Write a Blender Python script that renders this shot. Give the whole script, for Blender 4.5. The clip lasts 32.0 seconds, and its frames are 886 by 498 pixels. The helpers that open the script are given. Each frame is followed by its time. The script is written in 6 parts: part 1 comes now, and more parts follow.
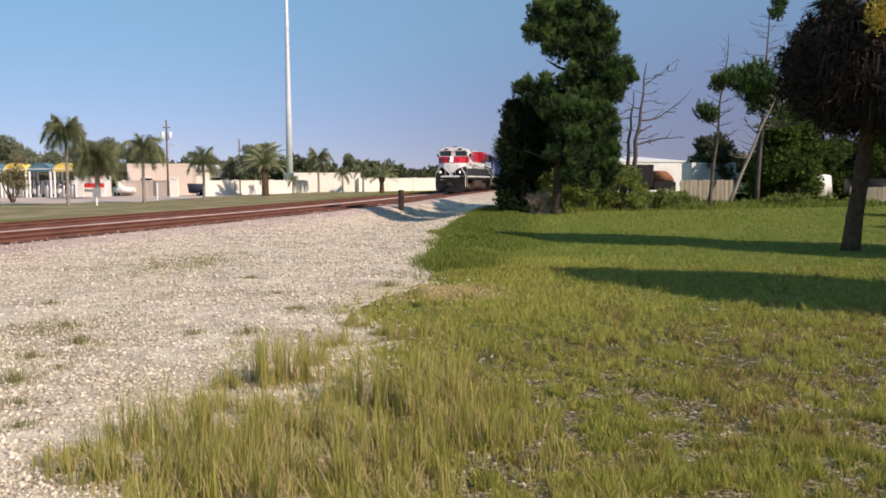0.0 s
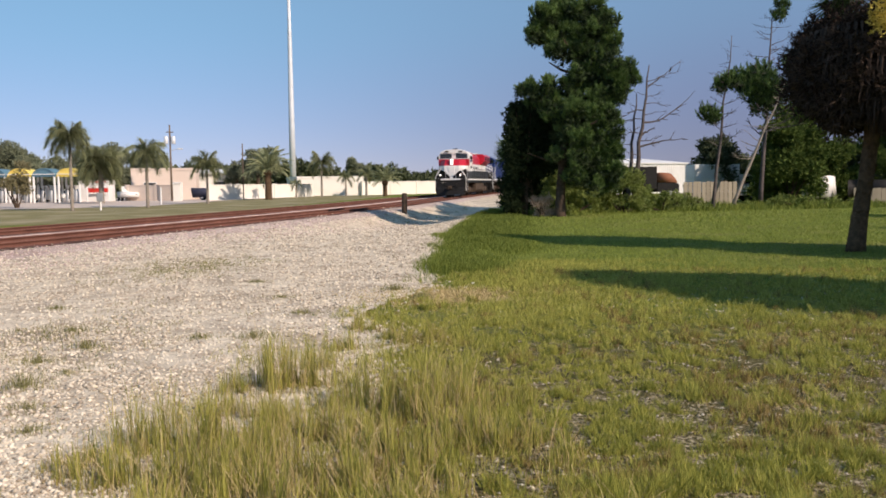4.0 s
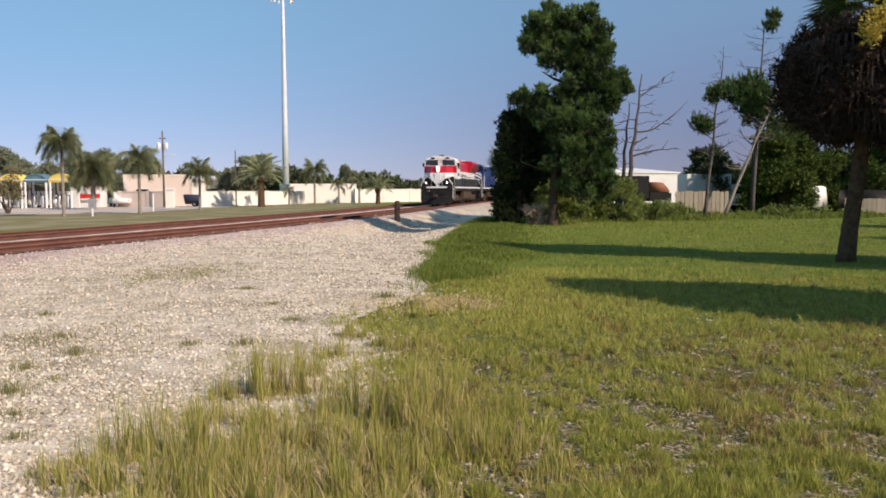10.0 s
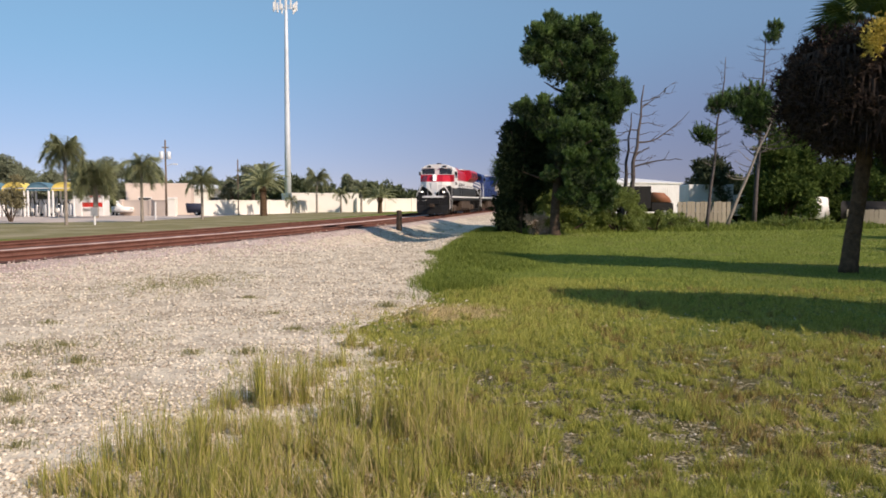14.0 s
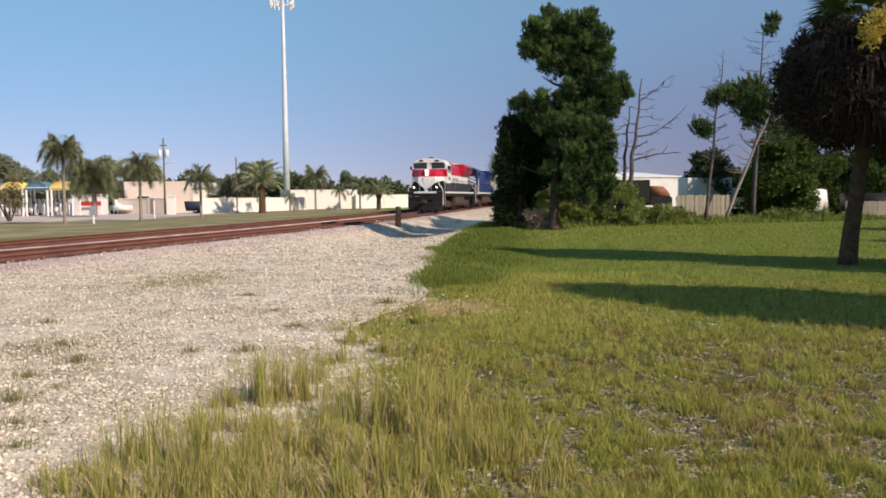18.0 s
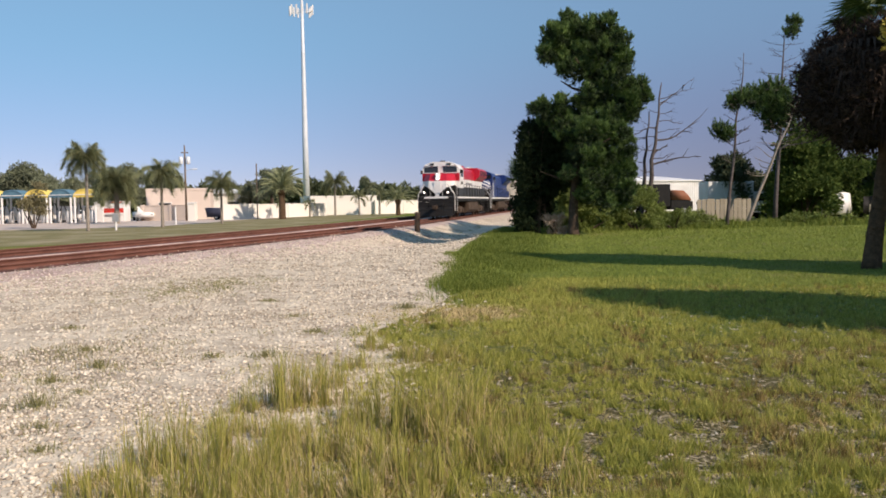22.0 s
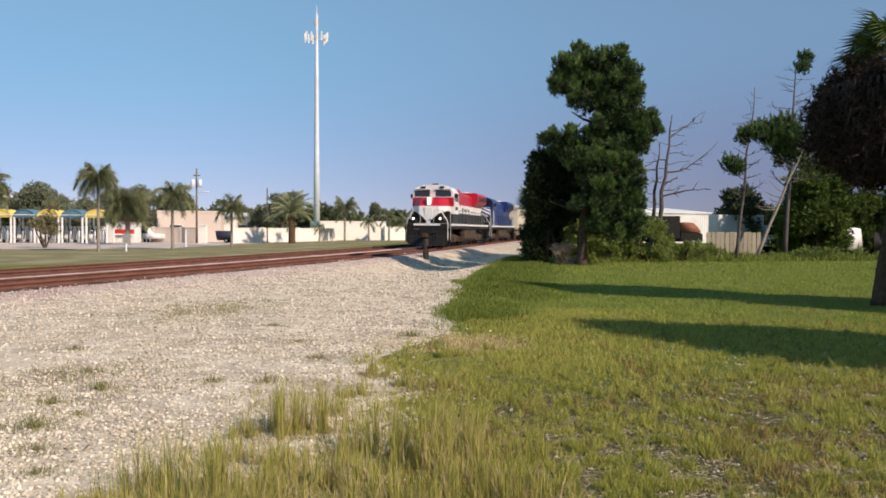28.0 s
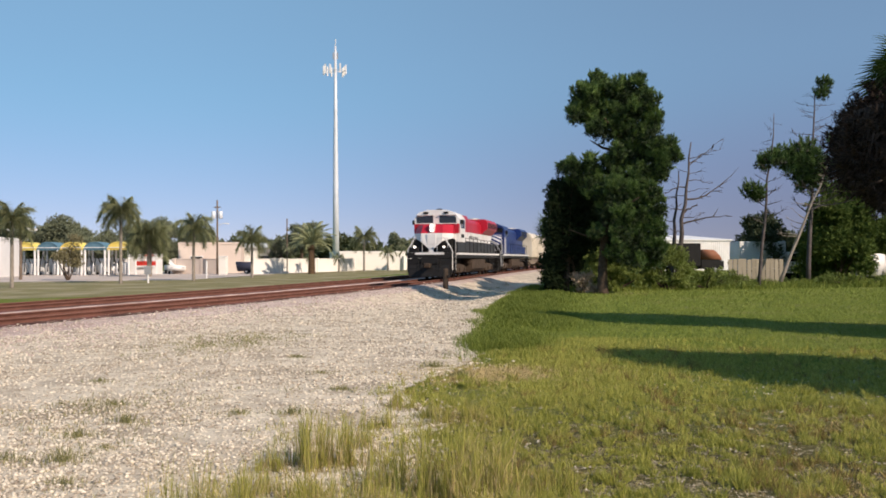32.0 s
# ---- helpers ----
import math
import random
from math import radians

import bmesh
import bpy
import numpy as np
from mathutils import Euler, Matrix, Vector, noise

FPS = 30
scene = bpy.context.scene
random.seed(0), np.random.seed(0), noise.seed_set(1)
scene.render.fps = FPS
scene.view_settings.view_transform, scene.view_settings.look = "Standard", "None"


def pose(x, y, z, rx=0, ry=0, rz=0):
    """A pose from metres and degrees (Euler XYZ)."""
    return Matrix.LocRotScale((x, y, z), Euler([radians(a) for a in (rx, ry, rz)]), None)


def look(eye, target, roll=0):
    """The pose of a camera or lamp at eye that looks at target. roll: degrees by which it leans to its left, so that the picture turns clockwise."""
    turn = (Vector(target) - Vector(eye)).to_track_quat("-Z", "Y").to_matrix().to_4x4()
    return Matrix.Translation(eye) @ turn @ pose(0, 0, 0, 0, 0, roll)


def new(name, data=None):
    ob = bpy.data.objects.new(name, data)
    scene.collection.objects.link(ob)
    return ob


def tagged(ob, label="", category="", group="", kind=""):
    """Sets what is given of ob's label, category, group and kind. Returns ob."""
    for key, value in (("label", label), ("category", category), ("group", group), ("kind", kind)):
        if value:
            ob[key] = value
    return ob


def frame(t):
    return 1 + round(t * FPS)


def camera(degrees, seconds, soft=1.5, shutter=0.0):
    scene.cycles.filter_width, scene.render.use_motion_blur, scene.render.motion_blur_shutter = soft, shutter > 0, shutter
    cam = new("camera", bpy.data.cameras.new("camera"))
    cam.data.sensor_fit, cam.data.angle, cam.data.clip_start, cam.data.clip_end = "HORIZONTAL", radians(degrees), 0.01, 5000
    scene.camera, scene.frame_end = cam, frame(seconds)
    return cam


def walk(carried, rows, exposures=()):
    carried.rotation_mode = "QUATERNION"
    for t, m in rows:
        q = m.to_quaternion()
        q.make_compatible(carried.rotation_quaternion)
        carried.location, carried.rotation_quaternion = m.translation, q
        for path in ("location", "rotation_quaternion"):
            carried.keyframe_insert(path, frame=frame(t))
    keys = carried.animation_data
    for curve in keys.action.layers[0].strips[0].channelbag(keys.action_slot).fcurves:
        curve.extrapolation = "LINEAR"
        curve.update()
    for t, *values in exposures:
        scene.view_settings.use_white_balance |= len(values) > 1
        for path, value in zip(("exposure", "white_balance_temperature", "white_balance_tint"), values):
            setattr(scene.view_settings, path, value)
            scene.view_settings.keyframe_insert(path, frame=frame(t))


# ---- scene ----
# camera: hand-held, standing beside the line
cam = camera(56.0, 32.0, soft=1.75)
ROWS = [
    (0.0, 0.008, -0.0, 1.7, 85.27, 0.3, -0.02),
    (0.5, 0.006, -0.0, 1.698, 85.46, 0.25, 0.04),
    (1.0, -0.003, -0.001, 1.694, 85.48, 0.26, -0.12),
    (1.5, 0.001, -0.0, 1.7, 85.8, 0.36, -0.17),
    (2.0, -0.0, 0.0, 1.7, 85.79, 0.5, -0.08),
    (2.5, -0.001, -0.0, 1.698, 85.68, 0.66, 0.08),
    (3.0, 0.001, -0.0, 1.7, 85.51, 0.42, 0.12),
    (3.5, -0.019, 0.0, 1.704, 85.48, 0.64, 0.14),
    (5.5, 0.002, -0.001, 1.693, 85.48, 0.22, 0.26),
    (6.0, 0.002, -0.001, 1.701, 85.53, 0.2, -0.05),
    (6.5, -0.004, -0.0, 1.697, 85.58, 0.23, 0.01),
    (7.0, 0.003, -0.001, 1.698, 85.64, 0.17, 0.11),
    (7.5, -0.002, -0.001, 1.698, 85.84, 0.13, 0.09),
    (8.0, -0.0, 0.001, 1.702, 85.97, 0.21, 0.02),
    (8.5, 0.004, -0.001, 1.699, 86.21, 0.29, -0.24),
    (9.0, 0.0, -0.0, 1.697, 86.12, 0.39, -0.12),
    (9.5, -0.001, -0.0, 1.7, 86.02, 0.24, -0.17),
    (10.0, 0.003, 0.003, 1.697, 86.03, 0.25, -0.29),
    (10.5, 0.006, 0.002, 1.699, 85.97, 0.1, -0.25),
    (11.0, 0.0, 0.001, 1.701, 86.02, 0.1, -0.43),
    (11.5, -0.001, 0.0, 1.702, 86.28, -0.05, -0.05),
    (12.0, -0.002, -0.0, 1.7, 86.46, -0.07, -0.16),
    (12.5, 0.001, 0.001, 1.702, 86.59, -0.16, -0.15),
    (13.0, 0.004, 0.0, 1.7, 86.39, 0.11, -0.35),
    (13.5, -0.001, -0.001, 1.703, 86.5, 0.2, 0.03),
    (14.0, -0.005, -0.001, 1.699, 86.69, 0.07, -0.16),
    (14.5, -0.003, 0.0, 1.703, 86.63, 0.25, 0.11),
    (16.5, -0.002, 0.002, 1.7, 86.21, 0.33, -0.31),
    (17.0, 0.004, -0.0, 1.705, 86.34, 0.26, -0.55),
    (17.5, 0.004, 0.001, 1.701, 86.36, 0.43, -0.29),
    (18.0, -0.001, 0.0, 1.702, 86.39, 0.6, -0.24),
    (18.5, 0.005, 0.0, 1.7, 86.24, 0.49, -0.17),
    (19.0, 0.002, 0.002, 1.7, 86.31, 0.66, -0.02),
    (19.5, -0.002, 0.001, 1.698, 86.02, 0.54, -0.16),
    (20.0, -0.0, -0.0, 1.704, 86.13, 0.72, 0.05),
    (20.5, 0.007, -0.001, 1.706, 86.52, 0.68, 0.5),
    (21.0, 0.003, 0.001, 1.7, 86.85, 0.73, 0.67),
    (21.5, 0.001, -0.002, 1.7, 86.36, 0.78, 0.8),
    (22.0, 0.006, -0.002, 1.701, 86.77, 0.89, 1.08),
    (22.5, 0.003, -0.002, 1.697, 86.85, 0.81, 1.25),
    (23.0, -0.002, -0.0, 1.707, 86.63, 1.02, 1.24),
    (23.5, -0.001, -0.0, 1.701, 86.6, 0.97, 1.07),
    (24.0, -0.001, -0.001, 1.702, 86.43, 0.77, 1.09),
    (24.5, -0.007, 0.001, 1.697, 86.28, 0.03, 0.69),
    (26.5, -0.001, 0.001, 1.702, 86.65, -0.01, 1.08),
    (27.0, 0.012, -0.001, 1.703, 86.89, 0.63, 1.87),
    (27.5, 0.008, 0.002, 1.706, 88.01, 0.16, 0.51),
    (28.0, 0.055, 0.006, 1.716, 88.65, -0.25, 1.75),
    (28.5, 0.099, 0.006, 1.72, 89.91, 0.33, 1.96),
    (29.0, 0.072, 0.007, 1.724, 90.88, 0.95, 1.43),
    (29.5, 0.033, 0.007, 1.717, 90.92, 0.03, 2.1),
    (30.0, -0.001, 0.008, 1.729, 91.47, -0.6, 2.89),
    (30.5, 0.008, 0.011, 1.717, 90.94, 0.86, 2.17),
    (31.0, 0.008, 0.011, 1.727, 90.87, 0.57, 1.91),
    (31.5, 0.002, 0.011, 1.729, 91.21, 0.54, 2.58),
    (32.0, 0.001, 0.011, 1.727, 90.66, 0.23, 3.03),
]
walk(cam, [(t, pose(x, y, z, rx, ry, rz)) for t, x, y, z, rx, ry, rz in ROWS],
     exposures=[(0.0, 0.12, 6700, 22), (24.0, 0.12, 6700, 21), (32.0, 0.12, 6700, 20)])

# ---- light ----
SUN_AZ, SUN_EL = radians(129.0), radians(34.0)
world = bpy.data.worlds.new("world")
scene.world = world
world.use_nodes = True
_n = world.node_tree.nodes
_sky = _n.new("ShaderNodeTexSky")
_sky.sky_type, _sky.sun_disc = "NISHITA", False
_sky.sun_elevation, _sky.sun_rotation = SUN_EL, SUN_AZ
_sky.air_density, _sky.dust_density, _sky.ozone_density = 0.7, 0.0, 4.0
_haze = _n.new("ShaderNodeMixRGB")
_haze.inputs[0].default_value, _haze.inputs[2].default_value = 0.58, (2.75, 4.3, 6.5, 1.0)  # even summer haze
world.node_tree.links.new(_sky.outputs[0], _haze.inputs[1])
# uneven camera falloff put into the sky: darker and purpler, low down towards the east
_way = _n.new("ShaderNodeSeparateXYZ")
world.node_tree.links.new(_n.new("ShaderNodeTexCoord").outputs["Generated"], _way.inputs[0])


def _ramp(socket, a, b, low, high):
    r = _n.new("ShaderNodeMapRange")
    r.interpolation_type = "SMOOTHSTEP"
    for i, v in enumerate((a, b, low, high)):
        r.inputs[i + 1].default_value = v
    world.node_tree.links.new(socket, r.inputs[0])
    return r.outputs[0]


_falloff = _n.new("ShaderNodeMath")
_falloff.operation = "MULTIPLY"
world.node_tree.links.new(_ramp(_way.outputs[0], -0.4, 0.45, 0.0, 1.0), _falloff.inputs[0])
world.node_tree.links.new(_ramp(_way.outputs[2], 0.02, 0.24, 1.0, 0.38), _falloff.inputs[1])
_tone = _n.new("ShaderNodeMixRGB")
_tone.inputs[2].default_value = (0.59, 0.48, 0.51, 1.0)
_base = _n.new("ShaderNodeMixRGB")
_base.inputs[1].default_value, _base.inputs[2].default_value = (1.09, 0.95, 0.98, 1.0), (0.87, 1.12, 1.04, 1.0)
world.node_tree.links.new(_ramp(_way.outputs[2], 0.0, 0.2, 0.0, 1.0), _base.inputs[0])
world.node_tree.links.new(_base.outputs[0], _tone.inputs[1])
world.node_tree.links.new(_falloff.outputs[0], _tone.inputs[0])
_dimmed = _n.new("ShaderNodeMixRGB")
_dimmed.blend_type = "MULTIPLY"
_dimmed.inputs[0].default_value = 1.0
world.node_tree.links.new(_haze.outputs[0], _dimmed.inputs[1])
world.node_tree.links.new(_tone.outputs[0], _dimmed.inputs[2])
world.node_tree.links.new(_dimmed.outputs[0], _n["Background"].inputs[0])
_n["Background"].inputs[1].default_value = 0.10
_sd = bpy.data.lights.new("sun", "SUN")
_sd.energy, _sd.angle, _sd.color = 4.9, radians(0.5), (1.0, 0.88, 0.70)
sun = new("sun", _sd)
_dir = Vector((math.sin(SUN_AZ) * math.cos(SUN_EL), math.cos(SUN_AZ) * math.cos(SUN_EL), math.sin(SUN_EL)))
sun.matrix_world = look(_dir * 60, (0, 0, 0))

rng = random.Random(7)
nrg = np.random.default_rng(7)


# ---- materials ----
def material(name, dark, light, scale=4.0, rough=0.8, bump=0.15, fine=60.0, metal=0.0, island=0.0, obj=0.0,
             spec=0.3, emit=0.0, stain=None, stain_scale=0.7, stain_amount=0.5, through_light=0.0, bump_dist=0.01):
    """Colour that varies at two scales, with fine relief; metres in object space."""
    m = bpy.data.materials.new(name)
    m.use_nodes = True
    nt = m.node_tree
    b = nt.nodes["Principled BSDF"]
    co = nt.nodes.new("ShaderNodeTexCoord")

    def noise_tex(s, detail):
        t = nt.nodes.new("ShaderNodeTexNoise")
        t.inputs["Scale"].default_value, t.inputs["Detail"].default_value = s, detail
        nt.links.new(co.outputs["Object"], t.inputs["Vector"])
        return t.outputs["Fac"]

    def math_node(op, a, c):
        t = nt.nodes.new("ShaderNodeMath")
        t.operation = op
        for i, v in enumerate((a, c)):
            if isinstance(v, (int, float)):
                t.inputs[i].default_value = v
            else:
                nt.links.new(v, t.inputs[i])
        return t.outputs[0]

    big, small = noise_tex(scale, 5), noise_tex(fine, 3)
    fac = math_node("ADD", math_node("MULTIPLY", big, 0.6), math_node("MULTIPLY", small, 0.4))
    if island:
        g = nt.nodes.new("ShaderNodeNewGeometry")
        fac = math_node("ADD", math_node("MULTIPLY", fac, 1 - island), math_node("MULTIPLY", g.outputs["Random Per Island"], island))
    if obj:
        o = nt.nodes.new("ShaderNodeObjectInfo")
        fac = math_node("ADD", math_node("MULTIPLY", fac, 1 - obj), math_node("MULTIPLY", o.outputs["Random"], obj))
    ramp = nt.nodes.new("ShaderNodeValToRGB")
    ramp.color_ramp.elements[0].position, ramp.color_ramp.elements[1].position = (0.1, 0.9) if (island or obj) else (0.3, 0.7)
    ramp.color_ramp.elements[0].color, ramp.color_ramp.elements[1].color = (*dark, 1), (*light, 1)
    nt.links.new(fac, ramp.inputs[0])
    colour = ramp.outputs[0]
    if stain:
        mix = nt.nodes.new("ShaderNodeMixRGB")
        mix.inputs[2].default_value = (*stain, 1)
        edge = nt.nodes.new("ShaderNodeMapRange")
        edge.inputs[1].default_value, edge.inputs[2].default_value = 0.48, 0.68
        edge.inputs[4].default_value = stain_amount
        nt.links.new(noise_tex(stain_scale, 6), edge.inputs[0])
        nt.links.new(edge.outputs[0], mix.inputs[0])
        nt.links.new(colour, mix.inputs[1])
        colour = mix.outputs[0]
    nt.links.new(colour, b.inputs["Base Color"])
    b.inputs["Roughness"].default_value, b.inputs["Metallic"].default_value = rough, metal
    b.inputs["Specular IOR Level"].default_value = spec if rough < 0.74 else min(spec, 0.1)
    if bump:
        bn = nt.nodes.new("ShaderNodeBump")
        bn.inputs["Strength"].default_value, bn.inputs["Distance"].default_value = bump, bump_dist
        nt.links.new(small, bn.inputs["Height"])
        nt.links.new(bn.outputs[0], b.inputs["Normal"])
    if emit:
        nt.links.new(colour, b.inputs["Emission Color"])
        b.inputs["Emission Strength"].default_value = emit
    if through_light:
        tr = nt.nodes.new("ShaderNodeBsdfTranslucent")
        ms = nt.nodes.new("ShaderNodeMixShader")
        ms.inputs[0].default_value = through_light
        nt.links.new(colour, tr.inputs[0])
        nt.links.new(b.outputs[0], ms.inputs[1])
        nt.links.new(tr.outputs[0], ms.inputs[2])
        nt.links.new(ms.outputs[0], nt.nodes["Material Output"].inputs[0])
    return m


M = {}
M["gravel"] = material("gravel", (0.34, 0.28, 0.215), (0.82, 0.73, 0.58), 3.0, 0.95, 0.9, 28.0, stain=(0.29, 0.235, 0.175), stain_scale=0.9, stain_amount=0.75, bump_dist=0.03)
M["stone"] = material("stone", (0.26, 0.215, 0.165), (0.82, 0.74, 0.61), 6.0, 0.9, 0.4, 90.0, island=0.7)
M["pebble"] = material("pebble", (0.22, 0.185, 0.14), (0.76, 0.68, 0.56), 6.0, 0.9, 0.4, 90.0, island=0.7)
M["ballast"] = material("ballast", (0.36, 0.28, 0.245), (0.66, 0.555, 0.50), 2.0, 0.95, 0.9, 26.0, stain=(0.30, 0.20, 0.17), stain_scale=0.5, stain_amount=0.5, bump_dist=0.03)
M["lawn_blade"] = material("lawn_blade", (0.10, 0.135, 0.018), (0.52, 0.50, 0.11), 1.2, 0.7, 0, 8.0, island=0.55, through_light=0.3)
M["turf_blade"] = material("turf_blade", (0.075, 0.122, 0.018), (0.36, 0.41, 0.085), 1.2, 0.7, 0, 8.0, island=0.55, through_light=0.3)
M["light_blade"] = material("light_blade", (0.165, 0.19, 0.03), (0.55, 0.52, 0.13), 1.2, 0.7, 0, 8.0, island=0.55, through_light=0.3)
M["brown_blade"] = material("brown_blade", (0.12, 0.09, 0.03), (0.34, 0.255, 0.10), 1.2, 0.8, 0, 8.0, island=0.6)
M["weed_blade"] = material("weed_blade", (0.13, 0.155, 0.022), (0.58, 0.53, 0.14), 1.0, 0.7, 0, 6.0, island=0.6, through_light=0.35)
M["tuft"] = material("tuft", (0.13, 0.14, 0.05), (0.34, 0.31, 0.15), 1.0, 0.8, 0, 6.0, island=0.6, through_light=0.2)
M["leaf_wood"] = material("leaf_wood", (0.045, 0.06, 0.032), (0.11, 0.13, 0.07), 0.1, 0.8, 0, 1.0, island=0.5)
M["dry_stalk"] = material("dry_stalk", (0.36, 0.27, 0.12), (0.58, 0.47, 0.26), 3.0, 0.8, 0, 20.0, island=0.5)
M["rank_grass"] = material("rank_grass", (0.07, 0.115, 0.015), (0.23, 0.27, 0.048), 1.0, 0.7, 0, 6.0, island=0.6, through_light=0.3)
M["rust"] = material("rust", (0.095, 0.042, 0.033), (0.20, 0.094, 0.070), 1.5, 0.75, 0.3, 40.0, metal=0.1)
M["railhead"] = material("railhead", (0.15, 0.08, 0.063), (0.25, 0.14, 0.11), 2.0, 0.75, 0.05, 30.0, metal=0.0)
M["pale_ballast"] = material("pale_ballast", (0.42, 0.30, 0.265), (0.68, 0.52, 0.46), 2.0, 0.95, 0.8, 26.0, stain=(0.34, 0.22, 0.18), stain_scale=0.5, stain_amount=0.6, bump_dist=0.03)
M["bed"] = material("bed", (0.125, 0.052, 0.044), (0.235, 0.112, 0.094), 2.0, 0.95, 0.8, 26.0, stain=(0.07, 0.035, 0.028), stain_scale=0.6, stain_amount=0.6, bump_dist=0.03)
M["pink_stone"] = material("pink_stone", (0.36, 0.26, 0.24), (0.80, 0.66, 0.62), 6.0, 0.9, 0.4, 90.0, island=0.7)
M["tie"] = material("tie", (0.05, 0.03, 0.022), (0.13, 0.085, 0.065), 3.0, 0.95, 0.6, 50.0, obj=0.4)
M["bark"] = material("bark", (0.04, 0.028, 0.02), (0.13, 0.095, 0.07), 8.0, 0.95, 0.8, 40.0, bump_dist=0.03)
M["palm_bark"] = material("palm_bark", (0.04, 0.027, 0.018), (0.15, 0.098, 0.06), 7.0, 0.95, 0.8, 35.0, bump_dist=0.03)
M["pale_bark"] = material("pale_bark", (0.16, 0.14, 0.12), (0.36, 0.32, 0.27), 6.0, 0.95, 0.5, 40.0)
M["dead_wood"] = material("dead_wood", (0.05, 0.044, 0.044), (0.15, 0.13, 0.125), 5.0, 0.95, 0.5, 40.0)
M["pine"] = material("pine", (0.014, 0.04, 0.013), (0.19, 0.30, 0.085), 1.6, 0.6, 0, 3.5, through_light=0.15)
# darker copy of pine: shade between the boughs is put into its colour
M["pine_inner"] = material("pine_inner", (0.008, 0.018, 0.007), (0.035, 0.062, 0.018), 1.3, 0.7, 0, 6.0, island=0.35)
# a dark-leaved tree, blackened further by shade put into the colour
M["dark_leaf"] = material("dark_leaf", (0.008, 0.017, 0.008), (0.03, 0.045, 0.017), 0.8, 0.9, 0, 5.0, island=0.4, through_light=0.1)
M["leaf"] = material("leaf", (0.024, 0.05, 0.013), (0.15, 0.21, 0.05), 0.8, 0.8, 0, 5.0, island=0.5, through_light=0.25)
M["light_leaf"] = material("light_leaf", (0.08, 0.125, 0.024), (0.29, 0.35, 0.09), 0.8, 0.6, 0, 5.0, island=0.5, through_light=0.25)
# lightened: distance haze is put into these two leaf colours
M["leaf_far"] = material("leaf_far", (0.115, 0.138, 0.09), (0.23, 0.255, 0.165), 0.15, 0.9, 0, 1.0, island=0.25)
M["hazy_frond"] = material("hazy_frond", (0.17, 0.195, 0.10), (0.38, 0.40, 0.22), 0.9, 0.7, 0, 5.0, island=0.4, through_light=0.3)
M["frond"] = material("frond", (0.03, 0.065, 0.014), (0.12, 0.17, 0.04), 0.9, 0.5, 0, 5.0, island=0.5, through_light=0.25)
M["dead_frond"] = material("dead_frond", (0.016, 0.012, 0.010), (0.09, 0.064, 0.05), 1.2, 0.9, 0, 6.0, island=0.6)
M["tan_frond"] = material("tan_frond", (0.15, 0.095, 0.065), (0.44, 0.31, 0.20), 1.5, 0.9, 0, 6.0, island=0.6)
# paler than tan_frond: sunlight on the heap is put into its colour
M["bleached_frond"] = material("bleached_frond", (0.30, 0.19, 0.12), (0.74, 0.60, 0.46), 1.5, 0.9, 0, 6.0, island=0.6)
M["flower"] = material("flower", (0.40, 0.30, 0.04), (0.66, 0.54, 0.14), 3.0, 0.8, 0, 10.0, island=0.6)
M["white_wall"] = material("white_wall", (0.70, 0.68, 0.62), (0.82, 0.80, 0.74), 0.5, 0.85, 0.1, 20.0, stain=(0.56, 0.52, 0.45), stain_scale=0.25, stain_amount=0.35)
M["tan_wall"] = material("tan_wall", (0.60, 0.50, 0.43), (0.72, 0.62, 0.54), 0.6, 0.85, 0.1, 20.0, stain=(0.45, 0.36, 0.30), stain_scale=0.3, stain_amount=0.3)
M["white_metal"] = material("white_metal", (0.68, 0.68, 0.67), (0.80, 0.80, 0.79), 1.0, 0.45, 0.05, 20.0, stain=(0.50, 0.46, 0.42), stain_scale=0.6, stain_amount=0.25)
M["grey_metal"] = material("grey_metal", (0.36, 0.37, 0.38), (0.50, 0.51, 0.52), 2.0, 0.45, 0.05, 20.0, metal=0.5)
M["galv"] = material("galv", (0.56, 0.60, 0.64), (0.70, 0.74, 0.78), 1.0, 0.5, 0.05, 20.0, metal=0.15)
M["dark_metal"] = material("dark_metal", (0.005, 0.005, 0.006), (0.017, 0.016, 0.015), 2.0, 0.6, 0.1, 30.0)
M["grime"] = material("grime", (0.022, 0.017, 0.014), (0.10, 0.074, 0.056), 1.5, 0.85, 0.2, 25.0)
M["loco_white"] = material("loco_white", (0.62, 0.62, 0.61), (0.78, 0.78, 0.77), 1.2, 0.4, 0.03, 25.0, stain=(0.48, 0.43, 0.38), stain_scale=0.8, stain_amount=0.35)
M["loco_red"] = material("loco_red", (0.36, 0.010, 0.026), (0.49, 0.018, 0.04), 1.2, 0.38, 0.03, 25.0, stain=(0.26, 0.02, 0.02), stain_scale=0.8, stain_amount=0.35)
M["loco_blue"] = material("loco_blue", (0.008, 0.022, 0.11), (0.016, 0.042, 0.17), 1.2, 0.4, 0.03, 25.0, stain=(0.03, 0.04, 0.10), stain_scale=0.8, stain_amount=0.35)
M["loco_grey"] = material("loco_grey", (0.016, 0.017, 0.019), (0.04, 0.041, 0.043), 1.2, 0.5, 0.03, 25.0)
M["hopper_tan"] = material("hopper_tan", (0.52, 0.47, 0.38), (0.66, 0.61, 0.52), 0.8, 0.6, 0.05, 20.0, stain=(0.32, 0.25, 0.18), stain_scale=0.5, stain_amount=0.4)
M["glass_dark"] = material("glass_dark", (0.010, 0.012, 0.014), (0.02, 0.024, 0.028), 1.0, 0.08, 0, 10.0, spec=0.6)
